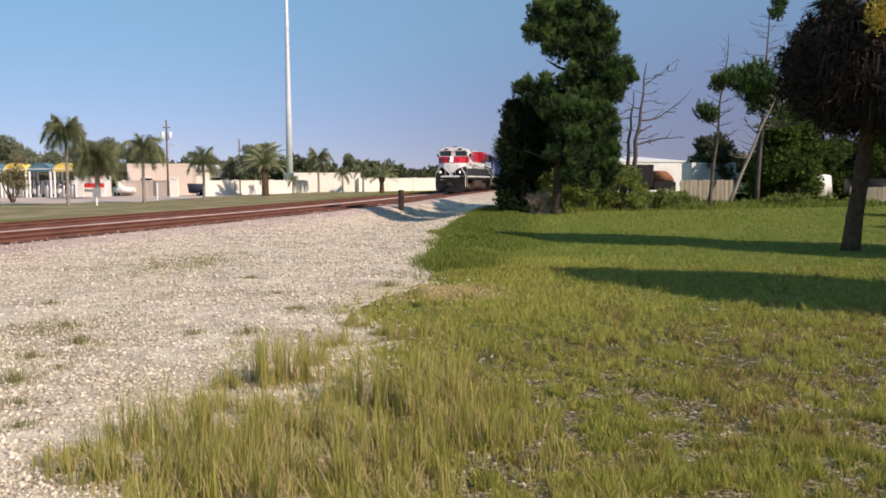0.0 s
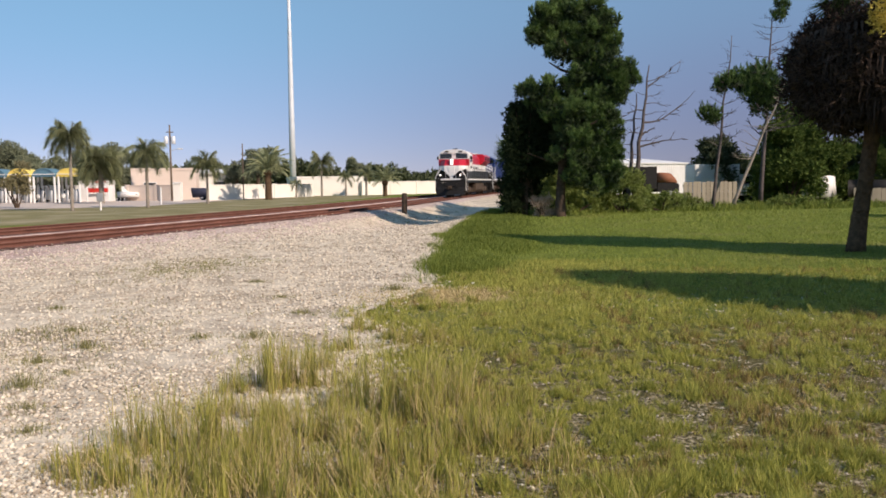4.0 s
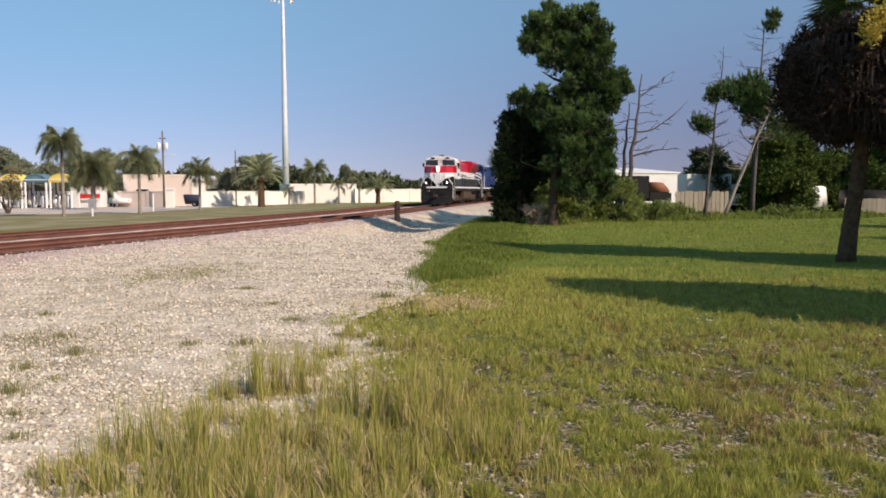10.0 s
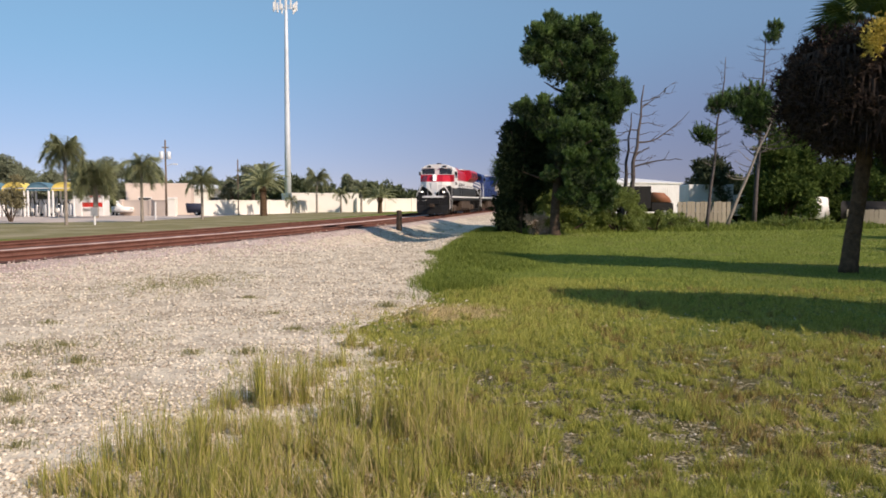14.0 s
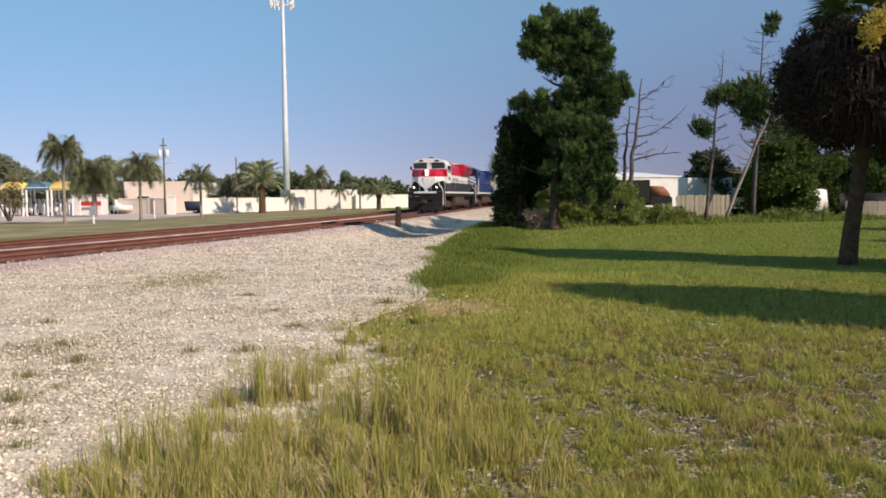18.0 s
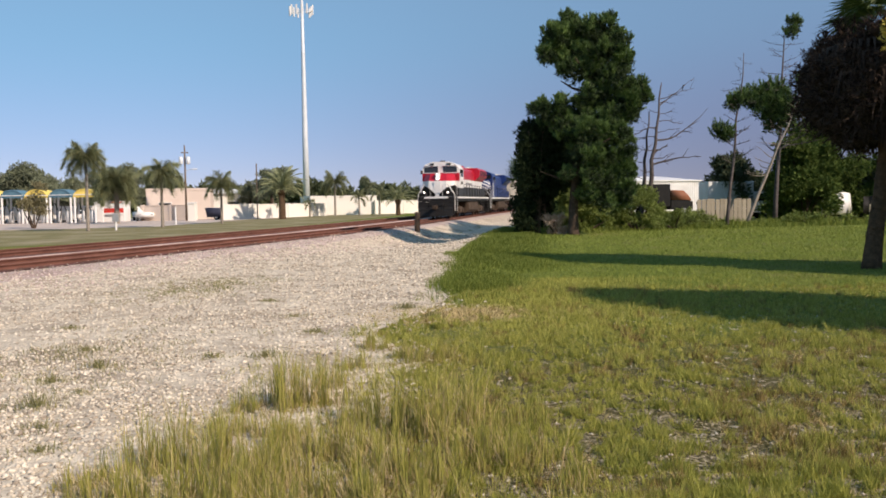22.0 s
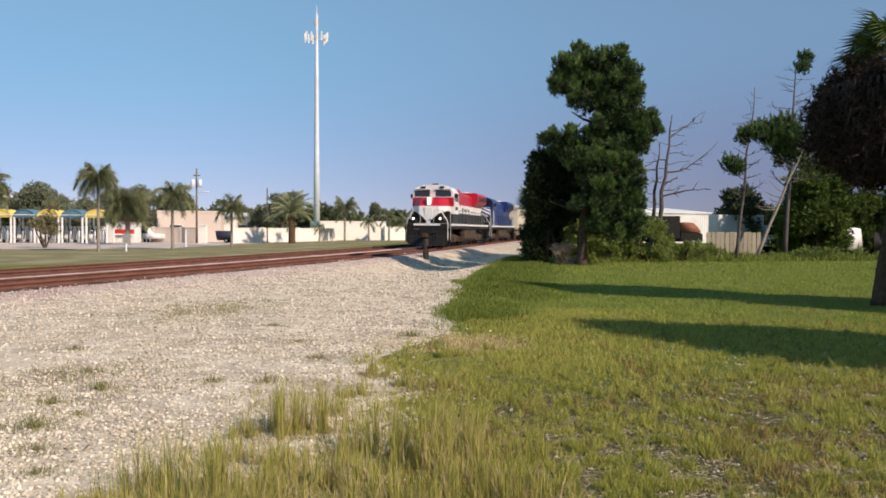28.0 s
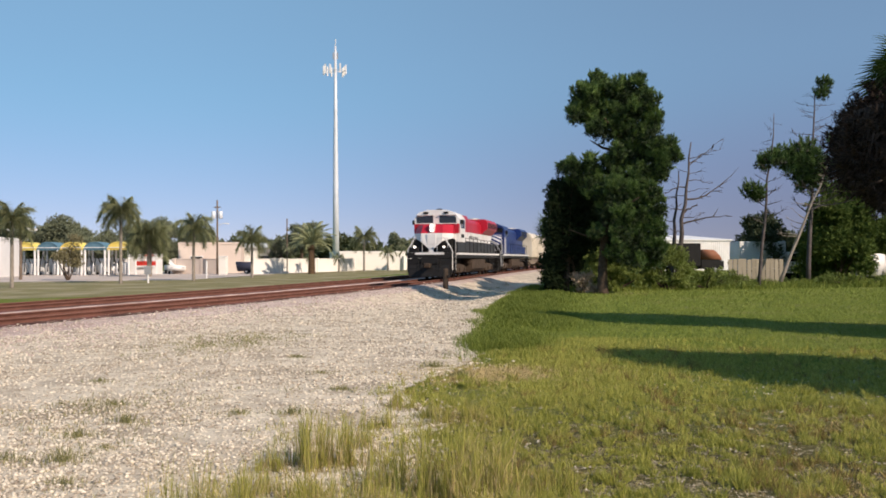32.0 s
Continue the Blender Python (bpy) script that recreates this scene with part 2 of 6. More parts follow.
M["lamp_glow"] = material("lamp_glow", (1.0, 0.93, 0.78), (1.0, 0.96, 0.86), 1.0, 0.4, 0, 10.0, emit=2.5)
M["yellow"] = material("yellow", (0.70, 0.53, 0.10), (0.82, 0.66, 0.18), 1.0, 0.6, 0.03, 20.0)
M["teal"] = material("teal", (0.07, 0.16, 0.22), (0.11, 0.22, 0.29), 1.0, 0.6, 0.03, 20.0)
M["olive"] = material("olive", (0.15, 0.14, 0.075), (0.29, 0.26, 0.15), 0.8, 0.8, 0, 5.0, island=0.5, through_light=0.2)
M["verge"] = material("verge", (0.145, 0.138, 0.062), (0.27, 0.24, 0.125), 0.5, 0.95, 0.5, 20.0, stain=(0.36, 0.31, 0.22), stain_scale=0.25, stain_amount=0.6, bump_dist=0.03)
M["red"] = material("red", (0.50, 0.03, 0.02), (0.62, 0.05, 0.04), 1.0, 0.5, 0.03, 20.0)
M["orange"] = material("orange", (0.19, 0.075, 0.042), (0.30, 0.125, 0.068), 1.0, 0.7, 0.05, 20.0)
M["dark_blue"] = material("dark_blue", (0.03, 0.035, 0.06), (0.06, 0.065, 0.10), 1.0, 0.5, 0.03, 20.0)
M["rubber"] = material("rubber", (0.012, 0.012, 0.012), (0.03, 0.03, 0.03), 3.0, 0.8, 0.1, 30.0)
M["board"] = material("board", (0.19, 0.17, 0.13), (0.32, 0.29, 0.225), 2.0, 0.9, 0.3, 30.0, obj=0.4)
M["post_wood"] = material("post_wood", (0.035, 0.026, 0.02), (0.09, 0.07, 0.055), 4.0, 0.95, 0.6, 40.0)
M["pole_wood"] = material("pole_wood", (0.10, 0.075, 0.055), (0.22, 0.17, 0.13), 3.0, 0.9, 0.3, 30.0)
M["roof_brown"] = material("roof_brown", (0.16, 0.10, 0.07), (0.26, 0.17, 0.12), 1.0, 0.9, 0.2, 20.0)
M["paving"] = material("paving", (0.44, 0.37, 0.325), (0.58, 0.50, 0.45), 0.4, 0.9, 0.2, 10.0, stain=(0.30, 0.27, 0.25), stain_scale=0.15, stain_amount=0.4)


def ground_material():
    """Lawn: green turf, dry and bare sandy patches."""
    m = material("lawn", (0.072, 0.11, 0.016), (0.165, 0.20, 0.034), 1.6, 0.95, 0.8, 40.0, stain=(0.25, 0.21, 0.09), stain_scale=0.35, stain_amount=0.55, bump_dist=0.03)
    nt = m.node_tree
    b = nt.nodes["Principled BSDF"]
    old = b.inputs["Base Color"].links[0].from_socket
    co = next(n for n in nt.nodes if n.type == "TEX_COORD")
    patch = nt.nodes.new("ShaderNodeTexNoise")
    patch.inputs["Scale"].default_value, patch.inputs["Detail"].default_value, patch.inputs["Roughness"].default_value = 7.5, 8, 0.75
    nt.links.new(co.outputs["Object"], patch.inputs["Vector"])
    sep = nt.nodes.new("ShaderNodeSeparateXYZ")
    nt.links.new(co.outputs["Object"], sep.inputs[0])
    # the turf is thin where people stand near the line, and full further out
    thin = nt.nodes.new("ShaderNodeMapRange")
    thin.inputs[1].default_value, thin.inputs[2].default_value = 5.0, 15.0
    thin.inputs[3].default_value, thin.inputs[4].default_value = 0.10, -0.16
    nt.links.new(sep.outputs[1], thin.inputs[0])
    add = nt.nodes.new("ShaderNodeMath")
    nt.links.new(patch.outputs["Fac"], add.inputs[0])
    nt.links.new(thin.outputs[0], add.inputs[1])
    edge = nt.nodes.new("ShaderNodeMapRange")
    edge.inputs[1].default_value, edge.inputs[2].default_value = 0.54, 0.63
    nt.links.new(add.outputs[0], edge.inputs[0])
    sand = nt.nodes.new("ShaderNodeValToRGB")
    sand.color_ramp.elements[0].position, sand.color_ramp.elements[1].position = 0.42, 0.68
    sand.color_ramp.elements[0].color, sand.color_ramp.elements[1].color = (0.07, 0.055, 0.028, 1), (0.46, 0.40, 0.28, 1)
    fine = nt.nodes.new("ShaderNodeTexNoise")
    fine.inputs["Scale"].default_value, fine.inputs["Detail"].default_value = 30.0, 4
    nt.links.new(co.outputs["Object"], fine.inputs["Vector"])
    nt.links.new(fine.outputs["Fac"], sand.inputs[0])
    mix = nt.nodes.new("ShaderNodeMixRGB")
    nt.links.new(edge.outputs[0], mix.inputs[0])
    nt.links.new(sand.outputs[0], mix.inputs[2])
    # thatch and soil show through the thin turf near the line
    # the shade between tufts is put into these dark colours too
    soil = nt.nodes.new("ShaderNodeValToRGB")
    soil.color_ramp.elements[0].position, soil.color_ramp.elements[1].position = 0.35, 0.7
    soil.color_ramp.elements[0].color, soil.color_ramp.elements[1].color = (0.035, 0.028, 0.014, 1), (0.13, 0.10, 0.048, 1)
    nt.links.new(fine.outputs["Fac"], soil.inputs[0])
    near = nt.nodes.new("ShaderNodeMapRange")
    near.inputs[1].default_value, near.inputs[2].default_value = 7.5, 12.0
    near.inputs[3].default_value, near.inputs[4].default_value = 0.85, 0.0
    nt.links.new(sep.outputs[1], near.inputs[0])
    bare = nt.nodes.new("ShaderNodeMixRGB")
    soil_fade = nt.nodes.new("ShaderNodeMapRange")
    soil_fade.inputs[1].default_value, soil_fade.inputs[2].default_value = 1.0, 3.2
    soil_fade.inputs[3].default_value, soil_fade.inputs[4].default_value = 0.25, 1.0
    nt.links.new(sep.outputs[1], soil_fade.inputs[0])
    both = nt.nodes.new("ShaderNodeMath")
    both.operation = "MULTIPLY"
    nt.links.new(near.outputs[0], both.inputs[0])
    nt.links.new(soil_fade.outputs[0], both.inputs[1])
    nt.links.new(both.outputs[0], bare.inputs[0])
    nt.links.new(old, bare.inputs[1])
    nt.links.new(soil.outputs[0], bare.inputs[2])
    nt.links.new(bare.outputs[0], mix.inputs[1])
    nt.links.new(mix.outputs[0], b.inputs["Base Color"])
    return m


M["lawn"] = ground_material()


# ---- mesh helpers ----
def part(name, bm, mat, parent=None, label="", smooth=False):
    me = bpy.data.meshes.new(name)
    bm.to_mesh(me)
    bm.free()
    me.materials.append(M[mat])
    if smooth:
        me.shade_smooth()
    ob = new(name, me)
    if parent:
        ob.parent = parent
    if label:
        ob["label"] = label
    return ob


def raw(name, verts, faces, mat, parent=None, label="", smooth=False):
    """One mesh from arrays of vertices and faces."""
    me = bpy.data.meshes.new(name)
    v, fa = np.asarray(verts, dtype=np.float32), np.asarray(faces, dtype=np.int32)
    me.vertices.add(len(v))
    me.vertices.foreach_set("co", v.ravel())
    k = fa.shape[1]
    me.loops.add(fa.size)
    me.loops.foreach_set("vertex_index", fa.ravel())
    me.polygons.add(len(fa))
    me.polygons.foreach_set("loop_start", np.arange(0, fa.size, k, dtype=np.int32))
    me.update(calc_edges=True)
    me.materials.append(M[mat])
    if smooth:
        me.shade_smooth()
    ob = new(name, me)
    if parent:
        ob.parent = parent
    if label:
        ob["label"] = label
    return ob


def empty(name, m, label, category, group="", kind=""):
    ob = new(name)
    ob.matrix_basis = m
    return tagged(ob, label, category, group, kind)


def box(bm, x0, x1, y0, y1, z0, z1, bevel=0.0):
    vs = [bm.verts.new((x, y, z)) for z in (z0, z1) for y in (y0, y1) for x in (x0, x1)]
    fs = [bm.faces.new([vs[i] for i in q]) for q in ((0, 2, 3, 1), (4, 5, 7, 6), (0, 1, 5, 4), (2, 6, 7, 3), (0, 4, 6, 2), (1, 3, 7, 5))]
    if bevel:
        es = list({e for fc in fs for e in fc.edges})
        bmesh.ops.bevel(bm, geom=es, offset=bevel, segments=1, affect="EDGES")
    return bm


def boxes(*specs, bevel=0.0):
    bm = bmesh.new()
    for s in specs:
        box(bm, *s, bevel=bevel)
    return bm


def tube(bm, pts, radii, seg=8, cap=True):
    """A tube along points with its own radius at each."""
    rings, pts = [], [Vector(p) for p in pts]
    for i, p in enumerate(pts):
        d = (pts[min(i + 1, len(pts) - 1)] - pts[max(i - 1, 0)]).normalized()
        a = d.cross(Vector((0.31, 0.17, 0.93)) if abs(d.z) < 0.9 else Vector((1, 0, 0))).normalized()
        b = d.cross(a)
        r = radii[i]
        rings.append([bm.verts.new(p + (a * math.cos(2 * math.pi * k / seg) + b * math.sin(2 * math.pi * k / seg)) * r) for k in range(seg)])
    for r0, r1 in zip(rings, rings[1:]):
        for k in range(seg):
            bm.faces.new((r0[k], r0[(k + 1) % seg], r1[(k + 1) % seg], r1[k]))
    if cap:
        bm.faces.new(rings[0][::-1])
        bm.faces.new(rings[-1])
    return bm


def prism(bm, profile, a, b, axis="x"):
    """Extrudes a closed profile from a to b. axis x: profile in (y, z); axis y: in (x, z); axis z: in (x, y)."""
    def at(p, q):
        return {"x": (q, p[0], p[1]), "y": (p[0], q, p[1]), "z": (p[0], p[1], q)}[axis]
    r0, r1 = [bm.verts.new(at(p, a)) for p in profile], [bm.verts.new(at(p, b)) for p in profile]
    n = len(profile)
    bm.faces.new(r0)
    bm.faces.new(r1[::-1])
    for k in range(n):
        bm.faces.new((r0[(k + 1) % n], r0[k], r1[k], r1[(k + 1) % n]))
    bmesh.ops.recalc_face_normals(bm, faces=bm.faces)
    return bm


# ---- the line of the tracks ----
def track_x(y):
    """The near track's middle: a gentle bend that runs out into a straight."""
    near, beyond = max(0.0, 66.0 - max(y, 8.0)), max(0.0, y - 66.0)
    return -2.99 + 0.152 * (y - 66.0) - 0.00142 * near * near + 0.00024 * beyond * beyond - 0.168 * max(0.0, 8.0 - y)


def track_point(y, side=0.0):
    d = Vector((track_x(y + 0.5) - track_x(y - 0.5), 1.0, 0)).normalized()
    return Vector((track_x(y), y, 0)) + Vector((d.y, -d.x, 0)) * side, d


def gravel_edge(y):
    """Where the gravel beside the line gives way to turf."""
    return float(np.interp(y, (-40, 0, 4.4, 7.8, 10.6, 13.8, 16, 24, 31, 40, 49, 70, 120), (-3.0, -2.5, -2.2, -2.1, -1.4, -0.3, -0.4, 0.2, 0.6, 1.6, 2.6, 4.5, 7.5)))




def ease(v, a, b):
    u = np.clip((v - a) / (b - a), 0.0, 1.0)
    return u * u * (3 - 2 * u)


def line_x(y):
    """track_x for arrays."""
    near, beyond = np.maximum(0.0, 66.0 - np.maximum(y, 8.0)), np.maximum(0.0, y - 66.0)
    return -2.99 + 0.152 * (y - 66.0) - 0.00142 * near * near + 0.00024 * beyond * beyond - 0.168 * np.maximum(0.0, 8.0 - y)


def lie(x, y):
    """The lie of the land: level, but for a shallow swale beside the track bank."""
    u = x - line_x(y)
    return -0.55 * ease(y, 24.0, 46.0) * (1 - ease(y, 66.0, 84.0)) * ease(u, 1.9, 4.4) * (1 - ease(u, 6.0, 9.5))


BED = 0.09
RAIL_TOP = BED + 0.17

# ---- ground ----
def flat(name, pts, z, mat, label, category):
    bm = bmesh.new()
    bm.faces.new([bm.verts.new((x, y, z)) for x, y in pts])
    bmesh.ops.triangulate(bm, faces=bm.faces)
    return tagged(part(name, bm, mat), label, category, kind="structure")


def ground_sheet():
    """One sheet to the horizon, finer where the land falls into the swale."""
    xs = np.concatenate([[-2500, -400, -80, -30], np.arange(-16, 14.1, 0.75), [30, 80, 400, 2500]])
    ys = np.concatenate([[-2500, -400, -60], np.arange(-10, 20, 5.0), np.arange(20, 90.1, 1.0), [130, 400, 2500]])
    gx, gy = np.meshgrid(xs, ys)
    v = np.stack([gx, gy, np.where((gx > -30) & (gx < 30), lie(gx, gy), 0.0)], axis=2).reshape(-1, 3)
    n = len(xs)
    f = [(j * n + i, j * n + i + 1, j * n + n + i + 1, j * n + n + i) for j in range(len(ys) - 1) for i in range(n - 1)]
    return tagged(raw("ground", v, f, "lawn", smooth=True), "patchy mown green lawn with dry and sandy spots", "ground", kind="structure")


ground_sheet()


def strip(name, y0, y1, step, left, right, z, mat, label, category, jitter=0.0):
    """A ribbon of ground between two edges, with a ragged right edge."""
    vs, fs, n = [], [], 14
    ys = np.arange(y0, y1 + step, step)
    for y in ys:
        a, b = left(y), right(y) + jitter * (noise.noise((y * 1.1, 3.0, 0)) + 0.7 * noise.noise((y * 3.7, 9.0, 0)))
        for k in range(n):
            u = k / (n - 1)
            x = a + (b - a) * u
            vs.append((x, y, z(x, y)))
    for i in range(len(ys) - 1):
        for k in range(n - 1):
            q = i * n + k
            fs.append((q, q + 1, q + n + 1, q + n))
    return tagged(raw(name, vs, fs, mat, smooth=True), label, category, kind="structure")


def swell(x, y):
    return 0.012 + 0.02 * (noise.noise((x * 0.6, y * 0.6, 0)) + 0.4)


strip("gravel", -30, 110, 0.35, lambda y: track_x(y) + 2.0, lambda y: gravel_edge(y) + float(np.interp(y, (3, 5, 9, 11), (1.5, 1.6, 1.4, 0.1))), lambda x, y: 0.006 + max(0.0, swell(x, y) * 0.6) + float(lie(x, y)), "gravel", "pale crushed limestone gravel beside the railway", "gravel", 0.35)
strip("ballast", -60, 260, 1.0, lambda y: track_x(y) - 9.0, lambda y: track_x(y) + 2.9, lambda x, y: 0.012 + (BED + 0.012) * float(np.interp(x - track_x(y), (-9.0, -7.6, 1.45, 2.8), (0, 1, 1, 0))) + 0.008 * noise.noise((x * 2, y, 2)) + float(lie(x, y)), "ballast", "pinkish crushed stone ballast under the tracks", "ballast", 0.5)
flat("verge", [(-160, 40), (-30, 30), (-16, 40), (-13.2, 50), (-12.2, 70), (-10.5, 90), (-8, 112), (-8, 124), (-160, 124)], 0.004, "verge", "dry thin grass strip between the tracks and the lot", "grass")
flat("pavement", [(-90, 66), (-40, 63), (-25.5, 70), (-24.6, 96), (-20, 118), (-22, 124), (-90, 124)], 0.008, "paving", "pale pinkish concrete parking lot", "pavement")


# ---- tracks ----
def track(side, y0, y1, label):
    root = empty("track", pose(0, 0, 0), label, "railway track", "railway tracks", "structure")
    profile = ((-0.07, 0.0), (0.07, 0.0), (0.07, 0.02), (0.015, 0.045), (0.015, 0.125), (0.036, 0.135), (0.036, 0.168), (-0.036, 0.168), (-0.036, 0.135), (-0.015, 0.125), (-0.015, 0.045), (-0.07, 0.02))
    ys = np.arange(y0, y1, 2.0)
    for gauge in (-0.8, 0.8):
        for name, prof, mat in (("rail", profile, "rust"), ("running_surface", ((-0.03, 0.168), (0.03, 0.168), (0.026, 0.174), (-0.026, 0.174)), "railhead")):
            vs, fs, n = [], [], len(prof)
            for y in ys:
                p, d = track_point(y, side + gauge)
                for a, z in prof:
                    vs.append((p.x + d.y * a, p.y - d.x * a, z + BED))
            for i in range(len(ys) - 1):
                for k in range(n):
                    fs.append((i * n + k, i * n + n + k, i * n + n + (k + 1) % n, i * n + (k + 1) % n))
            raw(name, vs, fs, mat, root)
    bm = boxes((-1.3, 1.3, -0.11, 0.11, -0.12, 0.04), bevel=0.012)
    sleeper = None
    y = 8.0
    while y < 96:
        p, d = track_point(y, side)
        m = pose(p.x, p.y, BED - 0.002 + rng.uniform(-0.008, 0.006), 0, 0, math.degrees(math.atan2(-d.x, d.y)) + rng.uniform(-1, 1))
        if sleeper is None:
            sleeper = part("sleeper", bm, "tie", root)
            sleeper.matrix_basis = m
        else:
            s = new("sleeper", sleeper.data)
            s.parent, s.matrix_basis = root, m
        y += 0.56
    return root


for _side, _name in ((0.0, "track_bed_near"), (-4.6, "track_bed_far")):
    strip(_name, -60, 260, 1.0, lambda y: track_point(y, _side - 1.8)[0].x, lambda y: track_point(y, _side + 1.5)[0].x, lambda x, y: BED + 0.034 + 0.006 * noise.noise((x * 2, y, 2)), "bed", "rust-stained stone bed under the rails", "ballast")
strip("ballast_ridge", -60, 75, 0.5, lambda y: track_point(y, -2.7)[0].x, lambda y: track_point(y, -1.95)[0].x, lambda x, y: BED + 0.03 + 0.08 * math.sin(math.pi * min(1.0, max(0.0, (x - track_point(y, -2.7)[0].x) / 0.75))) + 0.02 * noise.noise((x, y * 0.8, 5)), "pale_ballast", "pale pinkish stones heaped between the tracks", "ballast")
track(0.0, -60, 260, "near railway track with dark rusty steel rails on wooden sleepers")
track(-4.6, -60, 260, "far railway track with dark rusty steel rails on wooden sleepers")


# ---- foliage helpers ----
def unit(v):
    return v / (np.linalg.norm(v, axis=1, keepdims=True) + 1e-9)


def leaf_tris(centres, normals, length, k, spread, width, gen):
    """k narrow leaves at every centre, spread about its normal; arrays of vertices and triangles."""
    c = np.repeat(centres, k, axis=0)
    d = unit(np.repeat(normals, k, axis=0) + spread * gen.normal(size=c.shape))
    s = unit(np.cross(d, gen.normal(size=c.shape)))
    ln = length * gen.uniform(0.6, 1.3, size=(len(c), 1))
    v = np.stack([c - s * width / 2, c + s * width / 2, c + d * ln], axis=1).reshape(-1, 3)
    return v, np.arange(len(v)).reshape(-1, 3)


def clump_points(clumps, density, gen, shell=0.55):
    cs, ns = [], []
    for x, y, z, rx, ry, rz in clumps:
        n = max(20, int(density * (rx * ry + ry * rz + rx * rz) / 3))
        d = unit(gen.normal(size=(n, 3)))
        wob = 1 + 0.18 * np.sin(d[:, :1] * 7 + x * 3) * np.sin(d[:, 2:] * 6 + z * 2)
        r = gen.uniform(shell, 1.0, size=(n, 1)) * wob
        cs.append(d * r * (rx, ry, rz) + (x, y, z))
        ns.append(unit(d + (0, 0, 0.35)))
    return np.concatenate(cs), np.concatenate(ns)


def foliage(name, clumps, density, length, k, spread, width, mat, parent, seed, shell=0.55):
    gen = np.random.default_rng(seed)
    c, n = clump_points(clumps, density, gen, shell)
    return raw(name, *leaf_tris(c, n, length, k, spread, width, gen), mat, parent)


def limb_tree(bm, base, top, r0, count, reach, gen, low=0.25, up=0.25, twigs=3, bend=0.15, seg=7):
    """A bare trunk with limbs and twigs."""
    base, top = Vector(base), Vector(top)
    n = 8
    pts = [base.lerp(top, i / n) + Vector((gen.uniform(-1, 1), gen.uniform(-1, 1), 0)) * bend * (i / n) * (0 if i in (0, n) else 1) for i in range(n + 1)]
    tube(bm, pts, [r0 * (1 - 0.85 * i / n) for i in range(n + 1)], seg)
    tall = (top - base).length
    for i in range(count):
        u = low + (0.97 - low) * (i + gen.uniform(0, 1)) / count
        k = min(int(u * n), n - 1)
        p = pts[k].lerp(pts[k + 1], u * n - k)
        a = gen.choice((0.0, math.pi)) + gen.uniform(-0.8, 0.8)
        ln = reach * (1.1 - 0.75 * u) * gen.uniform(0.6, 1.2)
        d = Vector((math.cos(a), math.sin(a), up + gen.uniform(-0.2, 0.4)))
        q = [p]
        for j in range(4):
            d = (d + Vector((gen.uniform(-0.3, 0.3), gen.uniform(-0.3, 0.3), gen.uniform(-0.12, 0.22)))).normalized()
            q.append(q[-1] + d * ln / 4)
        rb = r0 * (1 - 0.8 * u) * 0.4
        tube(bm, q, [rb, rb * 0.8, rb * 0.6, rb * 0.4, rb * 0.15], 5)
        for j in range(twigs):
            s = q[gen.choice((1, 2, 3))]
            e = s + (d + Vector((gen.uniform(-1, 1), gen.uniform(-1, 1), gen.uniform(-0.3, 0.8)))).normalized() * ln * 0.3
            tube(bm, [s, s.lerp(e, 0.5) + Vector((0, 0, gen.uniform(-0.05, 0.08))), e], [rb * 0.4, rb * 0.25, rb * 0.1], 4)
    return bm


def brushes(name, clumps, per, needles, length, width, mat, parent, seed, up=0.75, reach=0.5):
    """Needles in upright bottle-brush shoots that stand all over rounded boughs."""
    gen = np.random.default_rng(seed)
    base, axis, size = [], [], []
    for x, y, z, rx, ry, rz in clumps:
        n = max(8, int(per * (rx * ry + ry * rz + rx * rz) / 3))
        d = unit(gen.normal(size=(n, 3)))
        base.append(d * gen.uniform(0.35, 0.92, (n, 1)) * (rx, ry, rz) + (x, y, z))
        axis.append(unit(d * 0.6 + (0, 0, up) + 0.22 * gen.normal(size=(n, 3))))
        size.append(np.full(n, reach * (0.35 + 0.65 * min(1.0, rx))) * gen.uniform(0.6, 1.25, n))
    base, axis, size = np.concatenate(base), np.concatenate(axis), np.concatenate(size)
    k = np.repeat(np.arange(len(base)), needles)
    along = gen.random((len(k), 1))
    c = base[k] + axis[k] * size[k][:, None] * along
    d = unit(axis[k] + (0.55 - 0.35 * along) * gen.normal(size=c.shape))
    s = unit(np.cross(d, gen.normal(size=c.shape)))
    ln = length * gen.uniform(0.6, 1.2, (len(k), 1)) * (1.15 - 0.4 * along)
    v = np.stack([c - s * width / 2, c + s * width / 2, c + d * ln], axis=1).reshape(-1, 3)
    return raw(name, v, np.arange(len(v)).reshape(-1, 3), mat, parent)


